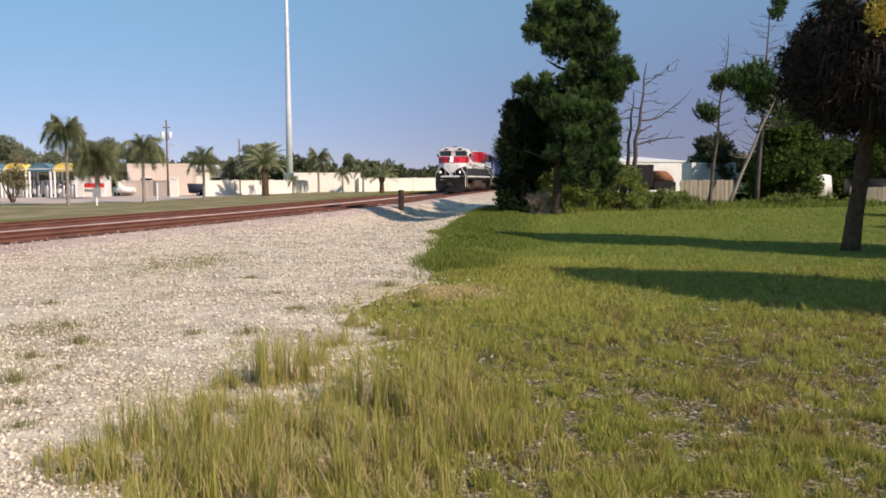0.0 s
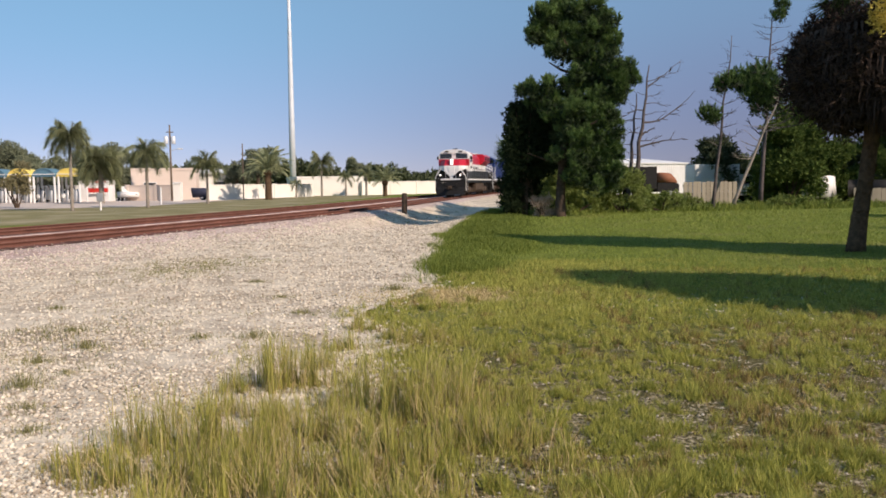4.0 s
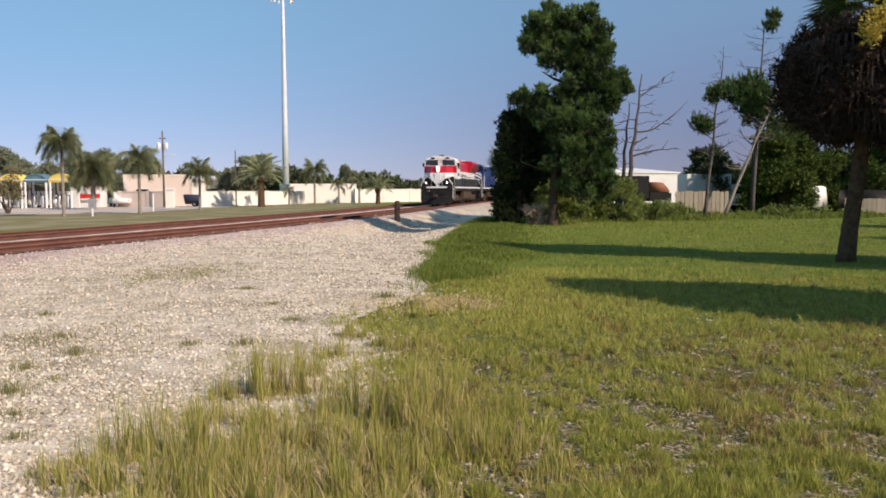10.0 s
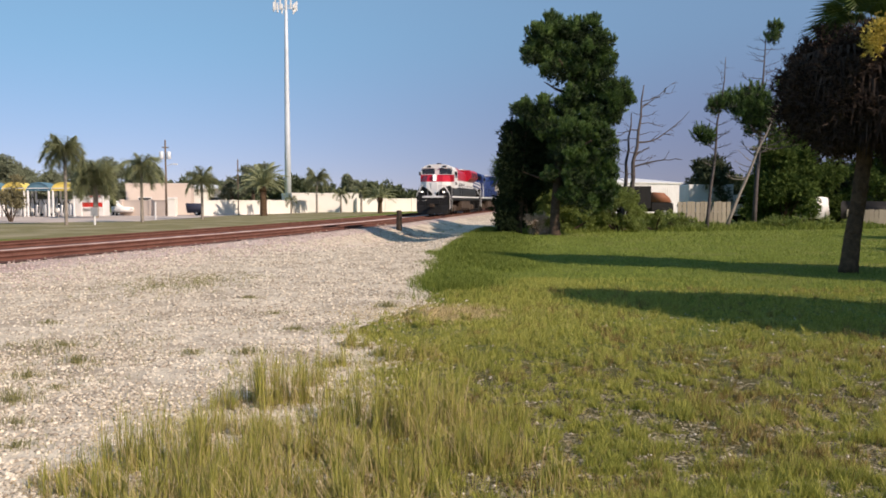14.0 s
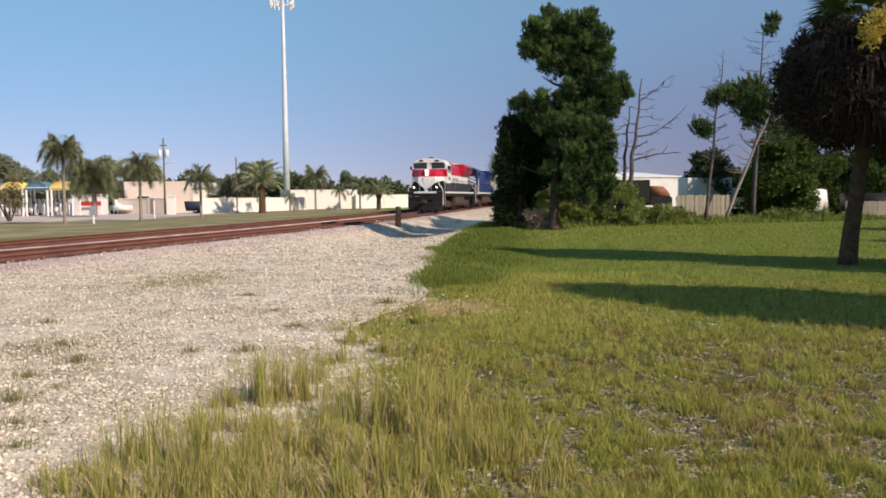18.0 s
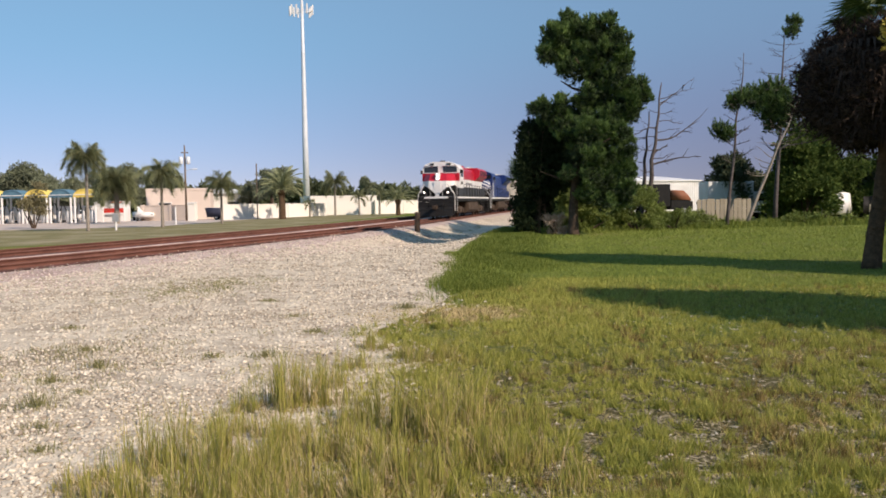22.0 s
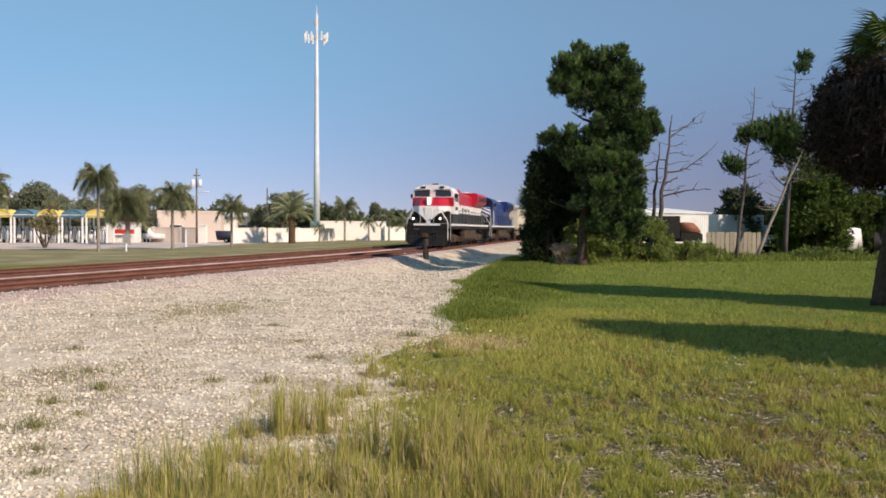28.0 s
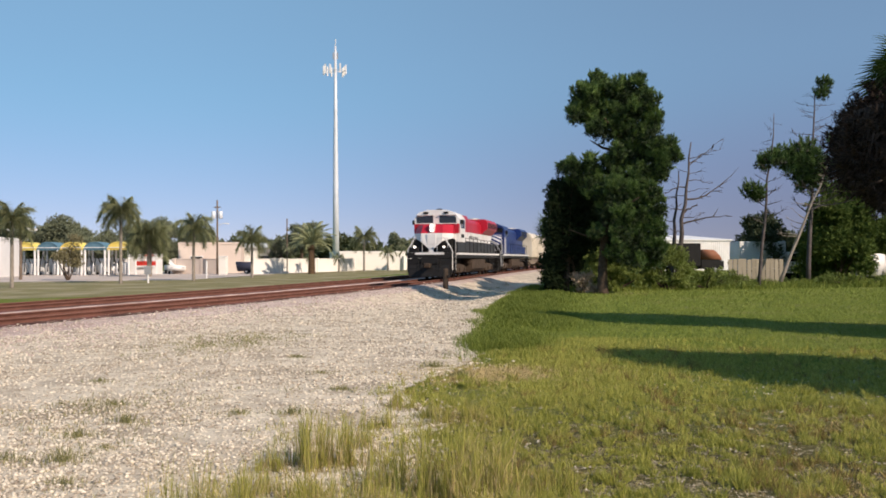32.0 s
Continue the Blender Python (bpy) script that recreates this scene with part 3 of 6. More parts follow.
# ---- the big pine ----
def big_pine():
    root = empty("pine_tree", pose(5.55, 40.7, 0), "tall dense dark-green conifer with an uneven crown on the lawn", "tree")
    bm = bmesh.new()
    tube(bm, [(0, 0, -0.1), (0.02, 0, 0.25), (0.03, 0, 1.2), (0.2, 0, 3.5), (0.35, 0, 5.5), (0.9, 0, 7.5), (0.8, 0, 9.6)], [0.36, 0.27, 0.23, 0.2, 0.17, 0.12, 0.04], 10)
    for z, a, ln in ((2.2, 0.3, 1.6), (2.6, 3.3, 1.9), (3.4, 2.0, 1.8), (4.0, 5.2, 2.2), (4.9, 3.1, 2.1), (5.6, 0.2, 2.4), (6.6, 1.0, 2.0), (6.9, 3.4, 1.3), (7.8, 4.2, 1.6), (8.3, 0.6, 1.4)):
        x = 0.05 + z * 0.09
        e = Vector((x + math.cos(a) * ln, math.sin(a) * ln, z + 0.5))
        tube(bm, [(x, 0, z), Vector((x, 0, z)).lerp(e, 0.5) - Vector((0, 0, 0.1)), e], [0.09, 0.06, 0.02], 6)
    part("trunk", bm, "bark", root, "dark rough bark", True)
    # boughs, tier by tier: sideways, height and size in metres
    top = ((-0.84, 9.72, 0.72), (-0.21, 10.14, 0.77), (0.68, 10.06, 0.77), (1.51, 10.0, 0.77), (2.06, 9.31, 0.72), (-1.26, 8.84, 0.5), (-0.57, 9.03, 0.72), (0.26, 9.03, 0.83), (1.23, 8.9, 0.88), (2.33, 8.48, 0.66), (-0.37, 8.2, 0.5), (0.4, 8.07, 0.66), (1.37, 7.79, 0.83), (2.33, 7.51, 0.72), (3.02, 7.1, 0.61), (3.3, 6.69, 0.47), (2.61, 6.55, 0.72), (1.64, 6.82, 0.72), (0.68, 6.96, 0.55))
    neck = ((-1.25, 5.75, 0.5), (-0.35, 5.75, 0.55), (0.55, 5.8, 0.55), (1.4, 5.65, 0.55), (2.2, 5.55, 0.5), (0.9, 6.4, 0.5), (0.26, 6.46, 0.42), (-0.57, 6.46, 0.5), (-1.26, 6.35, 0.5), (-1.81, 6.33, 0.36), (-0.43, 5.99, 0.44), (1.78, 5.99, 0.55), (2.75, 6.05, 0.5))
    middle = ((-0.43, 5.17, 0.66), (0.4, 5.17, 0.72), (1.23, 5.08, 0.66), (2.06, 4.97, 0.61), (2.56, 4.34, 0.5), (0.26, 4.06, 0.77), (1.23, 4.06, 0.83), (2.11, 3.65, 0.77), (2.61, 3.09, 0.5), (0.68, 2.96, 0.72), (1.64, 2.68, 0.77), (2.47, 2.4, 0.55), (-0.43, 3.09, 0.39))
    low = ((0.82, 2.13, 0.5), (1.51, 1.85, 0.5), (2.33, 1.85, 0.5), (0.4, 2.13, 0.36))
    gen = random.Random(3)
    for name, tier, depth in (("crown_top", top, 1.0), ("crown_neck", neck, 0.9), ("crown_middle", middle, 1.2), ("crown_skirt", low, 1.2)):
        big, puffs = [], []
        for x, z, s in tier:
            out = gen.uniform(-1.0, -0.3) * depth
            for j in range(3):
                big.append((x + gen.uniform(-0.12, 0.12), out + j * depth * 0.65, z - 0.22 + gen.uniform(-0.14, 0.1), s * gen.uniform(0.82, 1.02), s * 0.95, s * gen.uniform(0.78, 0.98)))
            for j in range(10):
                d = Vector((gen.gauss(0, 1), gen.gauss(-0.25, 1), gen.gauss(0.15, 1))).normalized() * s
                q = s * gen.uniform(0.3, 0.48)
                puffs.append((x + d.x * 0.66, out + 0.3 + d.y * 0.9, z - 0.22 + d.z * 0.66, q, q, q * 0.9))
        brushes(name, puffs, 230, 42, 0.19, 0.03, "pine", root, len(tier), 1.0, 0.42)
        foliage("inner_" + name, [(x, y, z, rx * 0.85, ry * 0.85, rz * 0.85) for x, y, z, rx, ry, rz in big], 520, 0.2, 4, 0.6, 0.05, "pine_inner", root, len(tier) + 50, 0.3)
    return root


big_pine()


# ---- fan palm beside the lawn ----
def fan_leaf(gen, n=26, size=0.85):
    """One costapalmate leaf: a fan of narrow blades that droop at the tips; stalk along +y."""
    vs, fs = [], []
    vs += [(-0.012, 0, 0), (0.012, 0, 0), (0.008, 0.55, 0.03), (-0.008, 0.55, 0.03)]
    fs += [(0, 1, 2, 3)]
    for i in range(n):
        a = -1.45 + 2.9 * i / (n - 1)
        ln = size * (0.75 + 0.25 * math.cos(a)) * gen.uniform(0.9, 1.05)
        d = Vector((math.sin(a), math.cos(a) * 0.95, 0.12 * math.cos(a * 2)))
        s = Vector((math.cos(a), -math.sin(a), 0)) * 0.024
        o = Vector((0, 0.55, 0.03))
        mid, tip = o + d * ln * 0.6, o + d * ln + Vector((0, 0, -0.16 - 0.12 * gen.random()))
        k = len(vs)
        vs += [tuple(o), tuple(mid - s + Vector((0, 0, 0.015))), tuple(mid + s), tuple(tip)]
        fs += [(k, k + 2, k + 1, k), (k + 1, k + 2, k + 3, k + 1)]
    return vs, [(a, b, c, d) if a != d else (a, b, c, c) for a, b, c, d in fs]


def fan_leaf_mesh(name, seed, mat):
    gen = random.Random(seed)
    vs, fs = fan_leaf(gen)
    me = bpy.data.meshes.new(name)
    me.from_pydata(vs, [], [tuple(dict.fromkeys(q)) for q in fs])
    me.materials.append(M[mat])
    return me


LEAF_MESHES = [fan_leaf_mesh("fan_leaf", s, "frond") for s in (1, 2, 3)]


def sabal(m, label, tall=1.0, leaves=34, flowers=True, seed=5):
    root = empty("fan_palm", m, label, "palm tree", "fan palms")
    gen = random.Random(seed)
    bm = bmesh.new()
    pts = [(0, 0, -0.1), (0.02, 0, 0.15), (0.08, 0, 0.8), (0.2, 0, 1.7), (0.3, 0, 2.6), (0.36, 0, 4.6 * tall)]
    tube(bm, pts, [0.25, 0.215, 0.185, 0.17, 0.17, 0.2], 14)
    for i in range(90):
        u = gen.uniform(0.05, 2.5)
        a = gen.uniform(0, 2 * math.pi)
        x = float(np.interp(u, [p[2] for p in pts], [p[0] for p in pts]))
        r = 0.18 + 0.03 * (u < 0.4)
        p = Vector((x + math.cos(a) * r, math.sin(a) * r, u))
        t = Vector((-math.sin(a), math.cos(a), 0)) * 0.05
        o = Vector((math.cos(a), math.sin(a), 0.6)) * 0.035
        q = [bm.verts.new(p - t), bm.verts.new(p + t), bm.verts.new(p + o + Vector((0, 0, 0.03)))]
        bm.faces.new(q)
    part("trunk", bm, "palm_bark", root, "brown fibrous palm trunk", True)
    # the skirt of dead leaves hangs in layers round the head of the trunk
    top = 4.9 * tall
    vs, fs = [], []
    k = 0
    for i in range(380):
        a = gen.uniform(0, 2 * math.pi)
        u = gen.random()
        z = top + 0.55 - u * (top - 2.75)
        wide = 1.72 * math.sin(math.pi * min(1.0, 0.22 + 0.72 * u)) ** 0.55
        reach = wide * gen.uniform(0.55, 1.0)
        o = Vector((0.36, 0, z + 0.1))
        e = Vector((0.36 + math.cos(a) * reach, math.sin(a) * reach, z + gen.uniform(-0.15, 0.15)))
        t = Vector((-math.sin(a), math.cos(a), 0))
        for j in range(9):
            w = (j - 4) / 4
            s = o.lerp(e, 0.5) + t * w * 0.1
            mid = e + t * w * gen.uniform(0.25, 0.42)
            tip = mid + Vector((math.cos(a) * 0.16, math.sin(a) * 0.16, -gen.uniform(0.3, 0.8))) + t * w * 0.12
            vs += [s - t * 0.02, s + t * 0.02, mid + t * 0.034, mid - t * 0.034, tip]
            fs += [(k, k + 1, k + 2), (k, k + 2, k + 3), (k + 3, k + 2, k + 4)]
            k += 5
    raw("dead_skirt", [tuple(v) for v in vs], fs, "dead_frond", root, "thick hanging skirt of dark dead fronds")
    tufts = []
    for i in range(170):
        a, u = gen.uniform(0, 2 * math.pi), gen.random()
        r = 1.62 * math.sin(math.pi * min(1.0, 0.2 + 0.74 * u)) ** 0.55 * gen.uniform(0.75, 1.12)
        q = gen.uniform(0.22, 0.5)
        tufts.append((0.36 + math.cos(a) * r, math.sin(a) * r, top + 0.5 - u * (top - 2.5), q, q, q * 1.2))
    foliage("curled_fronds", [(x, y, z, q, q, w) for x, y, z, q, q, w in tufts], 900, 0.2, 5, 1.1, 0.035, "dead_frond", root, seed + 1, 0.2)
    # pale tips on one side only, standing for sunlight on the main palm
    vs, fs, k = [], [], 0
    for i in range(230):
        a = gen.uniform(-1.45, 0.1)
        z = gen.uniform(2.7, 4.5)
        far = float(np.interp(z, (2.6, 3.2, 4.0, 4.6), (1.15, 1.65, 1.98, 2.05))) * gen.uniform(0.85, 1.08)
        p = Vector((0.36 + math.cos(a) * far, math.sin(a) * far, z))
        for j in range(9):
            e = p + Vector((gen.uniform(-0.12, 0.12), gen.uniform(-0.12, 0.12), -gen.uniform(0.25, 0.6)))
            vs += [p - Vector((0.03, 0, 0)), p + Vector((0.03, 0, 0)), e]
            fs += [(k, k + 1, k + 2)]
            k += 3
    tagged(raw("pale_straw", [tuple(v) for v in vs], fs, "tan_frond", root, "pale straw-coloured dead leaf tips, lightening one side as sunlight would"), kind="stuff")
    for i in range(leaves):
        a, el = i * 2.39996, -14 + 66 * (i / leaves) ** 0.8
        lf = new("leaf", LEAF_MESHES[i % 3])
        lf.parent = root
        lf.matrix_basis = Matrix.Translation((0.36, 0, top + 0.45 + 0.6 * i / leaves)) @ pose(0, 0, 0, 0, 0, math.degrees(a)) @ pose(0, 0, 0, el, gen.uniform(-25, 25), 0) @ Matrix.Scale(gen.uniform(0.98, 1.2), 4)
    if flowers:
        fl = ((-0.38, -1.72, top + 0.45, 0.34, 0.3, 0.34), (-0.1, -1.68, top + 0.68, 0.3, 0.3, 0.28), (-0.45, -1.72, top + 0.18, 0.26, 0.22, 0.26))
        tagged(foliage("flower_stalk", fl, 2400, 0.07, 4, 0.9, 0.03, "flower", root, 2, 0.2), kind="stuff")
    return root


sabal(pose(9.57, 19.5, 0), "fan palm with dark dead fronds and yellow flowers on lawn", 0.97)
sabal(pose(11.65, 7.35, 0) @ Matrix.Scale(1.03, 4), "fan palm with a dark dead-leaf skirt that shades the lawn", 1.21, 30, False, 8)
sabal(pose(14.95, 15.6, 0, 0, 0, 200), "fan palm with a shaggy dead-leaf skirt beside the lawn", 1.07, 26, False, 11)
sabal(pose(26.8, 32.0, 0, 0, 0, 70), "fan palm with a dark dead-leaf skirt at the lawn's far side", 1.0, 26, False, 9)
sabal(pose(23.5, 22.0, 0, 0, 0, 130), "fan palm with a dark dead-leaf skirt beside the lawn", 1.0, 26, False, 10)


# ---- dead and thin pines beyond the lawn ----
def dead_tree(m, top, r0, count, reach, seed, label, mat="dead_wood", up=0.3, low=0.3, twigs=4):
    root = empty("dead_tree", m, label, "dead tree", "dead trees")
    part("trunk", limb_tree(bmesh.new(), (0, 0, -0.1), top, r0, count, reach, random.Random(seed), low, up, twigs), mat, root, "bare grey branches", True)
    return root


def broken_tree(m, top, r0, limbs, seed, label):
    """A dead trunk with long crooked limbs: height, reach sideways, rise, curl upwards, thickness."""
    root = empty("dead_tree", m, label, "dead tree", "dead trees")
    gen = random.Random(seed)
    n, top = 9, Vector(top)
    pts = [top * (i / n) + Vector((gen.uniform(-0.12, 0.12), gen.uniform(-0.1, 0.1), 0)) * (0 if i in (0, n) else 1) for i in range(n + 1)]
    part("trunk", tube(bmesh.new(), pts, [r0 * (1 - 0.82 * i / n) for i in range(n + 1)], 8), "dead_wood", root, "bare grey trunk broken off at the top", True)
    for z, reach, rise, curl, r in limbs:
        u = z / top.z * n
        k = min(int(u), n - 1)
        o = pts[k].lerp(pts[k + 1], u - k)
        side = gen.uniform(-0.5, 0.5)
        bm, q = bmesh.new(), []
        for i in range(9):
            v = i / 8
            q.append(o + Vector((reach * v, side * reach * v, rise * v + curl * v * v)) + Vector((0, 0, gen.uniform(-0.07, 0.07))) * (1 if 0 < i else 0))
        tube(bm, q, [r * 0.8 * (1 - 0.8 * i / 8) for i in range(9)], 6)
        for i in range(int(2 + 1.6 * abs(reach))):
            p = q[gen.randint(2, 7)]
            d = Vector((math.copysign(gen.uniform(0.3, 1.0), reach), gen.uniform(-0.5, 0.5), gen.uniform(-0.35, 0.9))).normalized() * gen.uniform(0.25, 0.3 + 0.2 * abs(reach))
            tube(bm, [p, p + d * 0.5 + Vector((0, 0, gen.uniform(-0.06, 0.06))), p + d], [r * 0.38, r * 0.25, r * 0.1], 4)
        part("limb", bm, "dead_wood", root)
    return root


broken_tree(pose(13.85, 62.0, 0), (1.15, 0, 10.2), 0.22, ((8.5, 2.9, 2.1, 0.1, 0.06), (9.0, 2.6, 0.75, 0.1, 0.045), (8.8, 1.2, -0.1, 0.0, 0.04), (7.9, 1.5, 0.3, 0.2, 0.04), (7.4, 2.0, 0.1, -0.3, 0.05), (6.9, -2.0, 0.1, -0.9, 0.07), (6.6, 1.7, 0.2, 0.1, 0.04), (6.0, 4.0, -0.1, 2.5, 0.1), (6.3, -1.6, 0.0, -0.4, 0.04), (8.0, -1.1, 0.1, 0.3, 0.03), (5.1, 1.0, 0.4, 0.1, 0.12), (5.2, -1.4, 0.1, 0.2, 0.05), (4.2, 3.5, 1.3, -0.8, 0.1), (4.6, 1.6, 0.1, 0.3, 0.05), (3.6, -1.2, 0.2, 0.1, 0.05)), 17, "bare dead grey tree with long crooked broken limbs")
broken_tree(pose(13.5, 62.4, 0), (0.75, 0.3, 8.2), 0.2, ((7.2, -0.9, 0.3, 0.1, 0.03), (6.2, -1.5, 0.2, -0.2, 0.04), (5.5, 0.7, 0.3, 0.1, 0.03), (4.4, -1.3, 0.2, 0.2, 0.04), (3.2, -1.0, 0.1, 0.2, 0.04)), 15, "second bare dead trunk beside the broken tree")
dead_tree(pose(17.3, 50.7, 0), (3.5, 0.5, 8.0), 0.125, 16, 1.8, 6, "leaning bare dead trunk with short broken branches", "pale_bark", 0.1, 0.35, 2)


def thin_pine(m, top, r0, clumps, seed, label, count=18, reach=2.6):
    root = empty("thin_pine", m, label, "pine tree", "thin pines")
    part("trunk", limb_tree(bmesh.new(), (0, 0, -0.1), top, r0, count, reach, random.Random(seed), 0.35, 0.1, 5, 0.12), "dead_wood", root, "slender grey trunk with bare limbs", True)
    brushes("needles", [(x, y, z, rx * 1.12, ry * 1.12, rz * 1.08) for x, y, z, rx, ry, rz in clumps], 140, 44, 0.22, 0.034, "pine", root, seed, 1.1, 0.42)
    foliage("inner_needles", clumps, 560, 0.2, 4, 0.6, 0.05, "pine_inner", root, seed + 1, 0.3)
    return root


thin_pine(pose(15.4, 48.3, 0), (0.95, 0, 9.9), 0.115, ((-0.25, 0, 5.45, 0.62, 0.6, 0.55), (0.35, 0.1, 7.0, 0.5, 0.5, 0.48), (0.9, 0, 7.35, 0.55, 0.5, 0.42), (0.1, 0.2, 5.2, 0.4, 0.4, 0.4)), 21, "slender half-dead pine with few dark tufts", 26, 1.9)
thin_pine(pose(20.5, 54.5, 0), (0.55, 0, 12.6), 0.165, ((-0.6, 0, 7.6, 1.1, 1.0, 1.1), (-1.4, 0.3, 8.1, 0.8, 0.8, 0.75), (0.35, -0.2, 7.4, 1.05, 1.0, 1.1), (-0.1, 0.3, 8.4, 0.95, 0.9, 0.85), (-0.1, 0, 6.5, 0.75, 0.7, 0.8), (0.7, 0, 6.9, 0.7, 0.7, 0.8), (1.0, 0, 12.2, 0.5, 0.5, 0.45), (1.05, 0, 12.95, 0.38, 0.4, 0.35), (1.4, 0, 12.75, 0.28, 0.3, 0.25), (1.9, 0, 9.0, 0.6, 0.6, 0.5), (2.4, 0.2, 8.0, 0.5, 0.5, 0.4)), 22, "tall half-dead pine with a few dense dark tufts", 40, 2.9)


def shrub(m, clumps, density, length, width, mat, label, seed, k=4, category="shrub", tall=1.0):
    root = empty("shrub", m, label, category, "shrubs")
    bm = bmesh.new()
    gen = random.Random(seed)
    for i in range(5):
        a = gen.uniform(0, 6.28)
        x, y, z = clumps[i % len(clumps)][:3]
        tube(bm, [(0.1 * math.cos(a), 0.1 * math.sin(a), -0.1), (x * 0.5 + 0.1 * math.cos(a), y * 0.5, z * 0.5), (x, y, z)], [0.07, 0.05, 0.02], 5)
    part("stem", bm, "bark", root)
    foliage("leaves", clumps, density, length, k, 0.8, width, mat, root, seed, 0.35)
    return root


def lumps(n, rx, ry, rz, size, seed, z0=0.0):
    gen = random.Random(seed)
    out = []
    for i in range(n):
        s = size * gen.uniform(0.6, 1.25)
        a, r = gen.uniform(0, 6.28), math.sqrt(gen.random())
        u = gen.random()
        out.append((math.cos(a) * r * rx * (1 - 0.5 * u), math.sin(a) * r * ry, z0 + s * 0.6 + u * (rz - s), s, s, s * 0.85))
    return out


# its mass, with shade in its leaf colour, hangs over a hollow where dead fronds are heaped
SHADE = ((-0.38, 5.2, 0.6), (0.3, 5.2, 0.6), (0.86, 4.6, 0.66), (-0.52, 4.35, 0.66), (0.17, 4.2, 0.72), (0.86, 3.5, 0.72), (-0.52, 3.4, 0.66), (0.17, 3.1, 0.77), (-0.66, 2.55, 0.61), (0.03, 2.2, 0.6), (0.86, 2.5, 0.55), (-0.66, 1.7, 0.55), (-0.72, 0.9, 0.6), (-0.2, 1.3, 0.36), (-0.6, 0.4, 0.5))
shrub(pose(3.93, 41.6, 0), [(x + 0.14 * math.sin(9 * x + 5 * z + 2 * j), (j - 1) * 0.6, z + 0.12 * math.sin(7 * z + 3 * j), r * (0.85 + 0.2 * math.sin(11 * x + 4 * z + j)), r * 0.9, r * 0.9) for x, z, r in SHADE for j in range(3)], 520, 0.16, 0.07, "dark_leaf", "dark overgrown leafy tree close beside the conifer, shade put into its colour", 31, category="tree")
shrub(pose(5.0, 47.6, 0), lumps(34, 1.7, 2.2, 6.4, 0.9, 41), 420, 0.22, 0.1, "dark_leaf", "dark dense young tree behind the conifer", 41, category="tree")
# four trees added out of sight behind the conifer, to widen the gravel's shadow
shrub(pose(7.8, 56.0, 0), lumps(46, 2.4, 2.2, 7.2, 1.05, 45), 330, 0.26, 0.13, "leaf_wood", "dusky broad tree hidden behind the conifer, added for its shadow", 45, category="tree")
shrub(pose(9.2, 64.0, 0), lumps(46, 2.8, 2.4, 7.6, 1.1, 46), 320, 0.28, 0.14, "leaf_wood", "dusky broad tree hidden from view, added to shade the line", 46, category="tree")
shrub(pose(8.6, 60.0, 0), lumps(40, 2.6, 2.0, 7.2, 1.05, 47), 320, 0.27, 0.14, "leaf_wood", "dusky leafy tree hidden in the row behind the conifer, added for shade", 47, category="tree")
shrub(pose(7.2, 49.5, 0), lumps(34, 1.9, 2.2, 6.2, 0.9, 42), 420, 0.22, 0.1, "pine", "dark leafy tree hidden behind the conifer, added for its shadow", 42, category="tree")
shrub(pose(4.75, 41.1, 0), lumps(16, 0.75, 0.25, 0.95, 0.2, 32), 700, 0.3, 0.035, "bleached_frond", "heap of dead palm fronds, pale with sunlight put into the colour", 32, 4, "brush heap")
shrub(pose(4.0, 52, 0), lumps(8, 0.6, 0.8, 1.3, 0.35, 33, 2.9), 300, 0.6, 0.05, "frond", "feathery palm crown behind the conifer", 33, 4, "palm tree")
shrub(pose(9.7, 45.6, 0), lumps(60, 1.8, 1.0, 2.3, 0.32, 34), 800, 0.13, 0.05, "light_leaf", "bright green leafy shrub beside the lawn", 34)
shrub(pose(12.3, 47.2, 0), lumps(70, 2.9, 0.9, 1.15, 0.26, 35), 900, 0.12, 0.045, "light_leaf", "low green tangle of shrubs at the lawn's edge", 35)
shrub(pose(23.6, 57.5, 0), lumps(34, 2.9, 1.8, 5.4, 1.0, 36), 330, 0.24, 0.13, "leaf", "large rounded green bush behind the lawn", 36)
shrub(pose(26.4, 62.5, 0), lumps(34, 3.8, 2.0, 7.2, 1.1, 37), 300, 0.24, 0.13, "leaf", "dark green thicket behind the lawn", 37)
shrub(pose(6.6, 44.6, 0), lumps(56, 2.0, 0.7, 2.3, 0.34, 38), 700, 0.14, 0.06, "light_leaf", "green shrub growing behind the conifer", 38)
shrub(pose(21.5, 50.5, 0), lumps(20, 4.2, 0.5, 0.75, 0.3, 39), 600, 0.14, 0.06, "light_leaf", "low weedy growth along the lawn's edge", 39)
shrub(pose(21.6, 67.0, 0), lumps(30, 2.0, 1.6, 5.0, 0.9, 43), 300, 0.26, 0.14, "leaf_wood", "dusky rounded tree behind the leaning trunk", 43, category="tree")
shrub(pose(30.5, 66.0, 0), lumps(30, 3.6, 1.6, 4.8, 1.0, 44), 260, 0.26, 0.14, "leaf_wood", "dusky hedge of trees behind the parked vans", 44, category="tree")
shrub(pose(34.0, 62.0, 0), lumps(28, 5.5, 2.0, 6.0, 1.2, 40), 260, 0.26, 0.14, "leaf", "dark green thicket at the side of the lawn", 40)


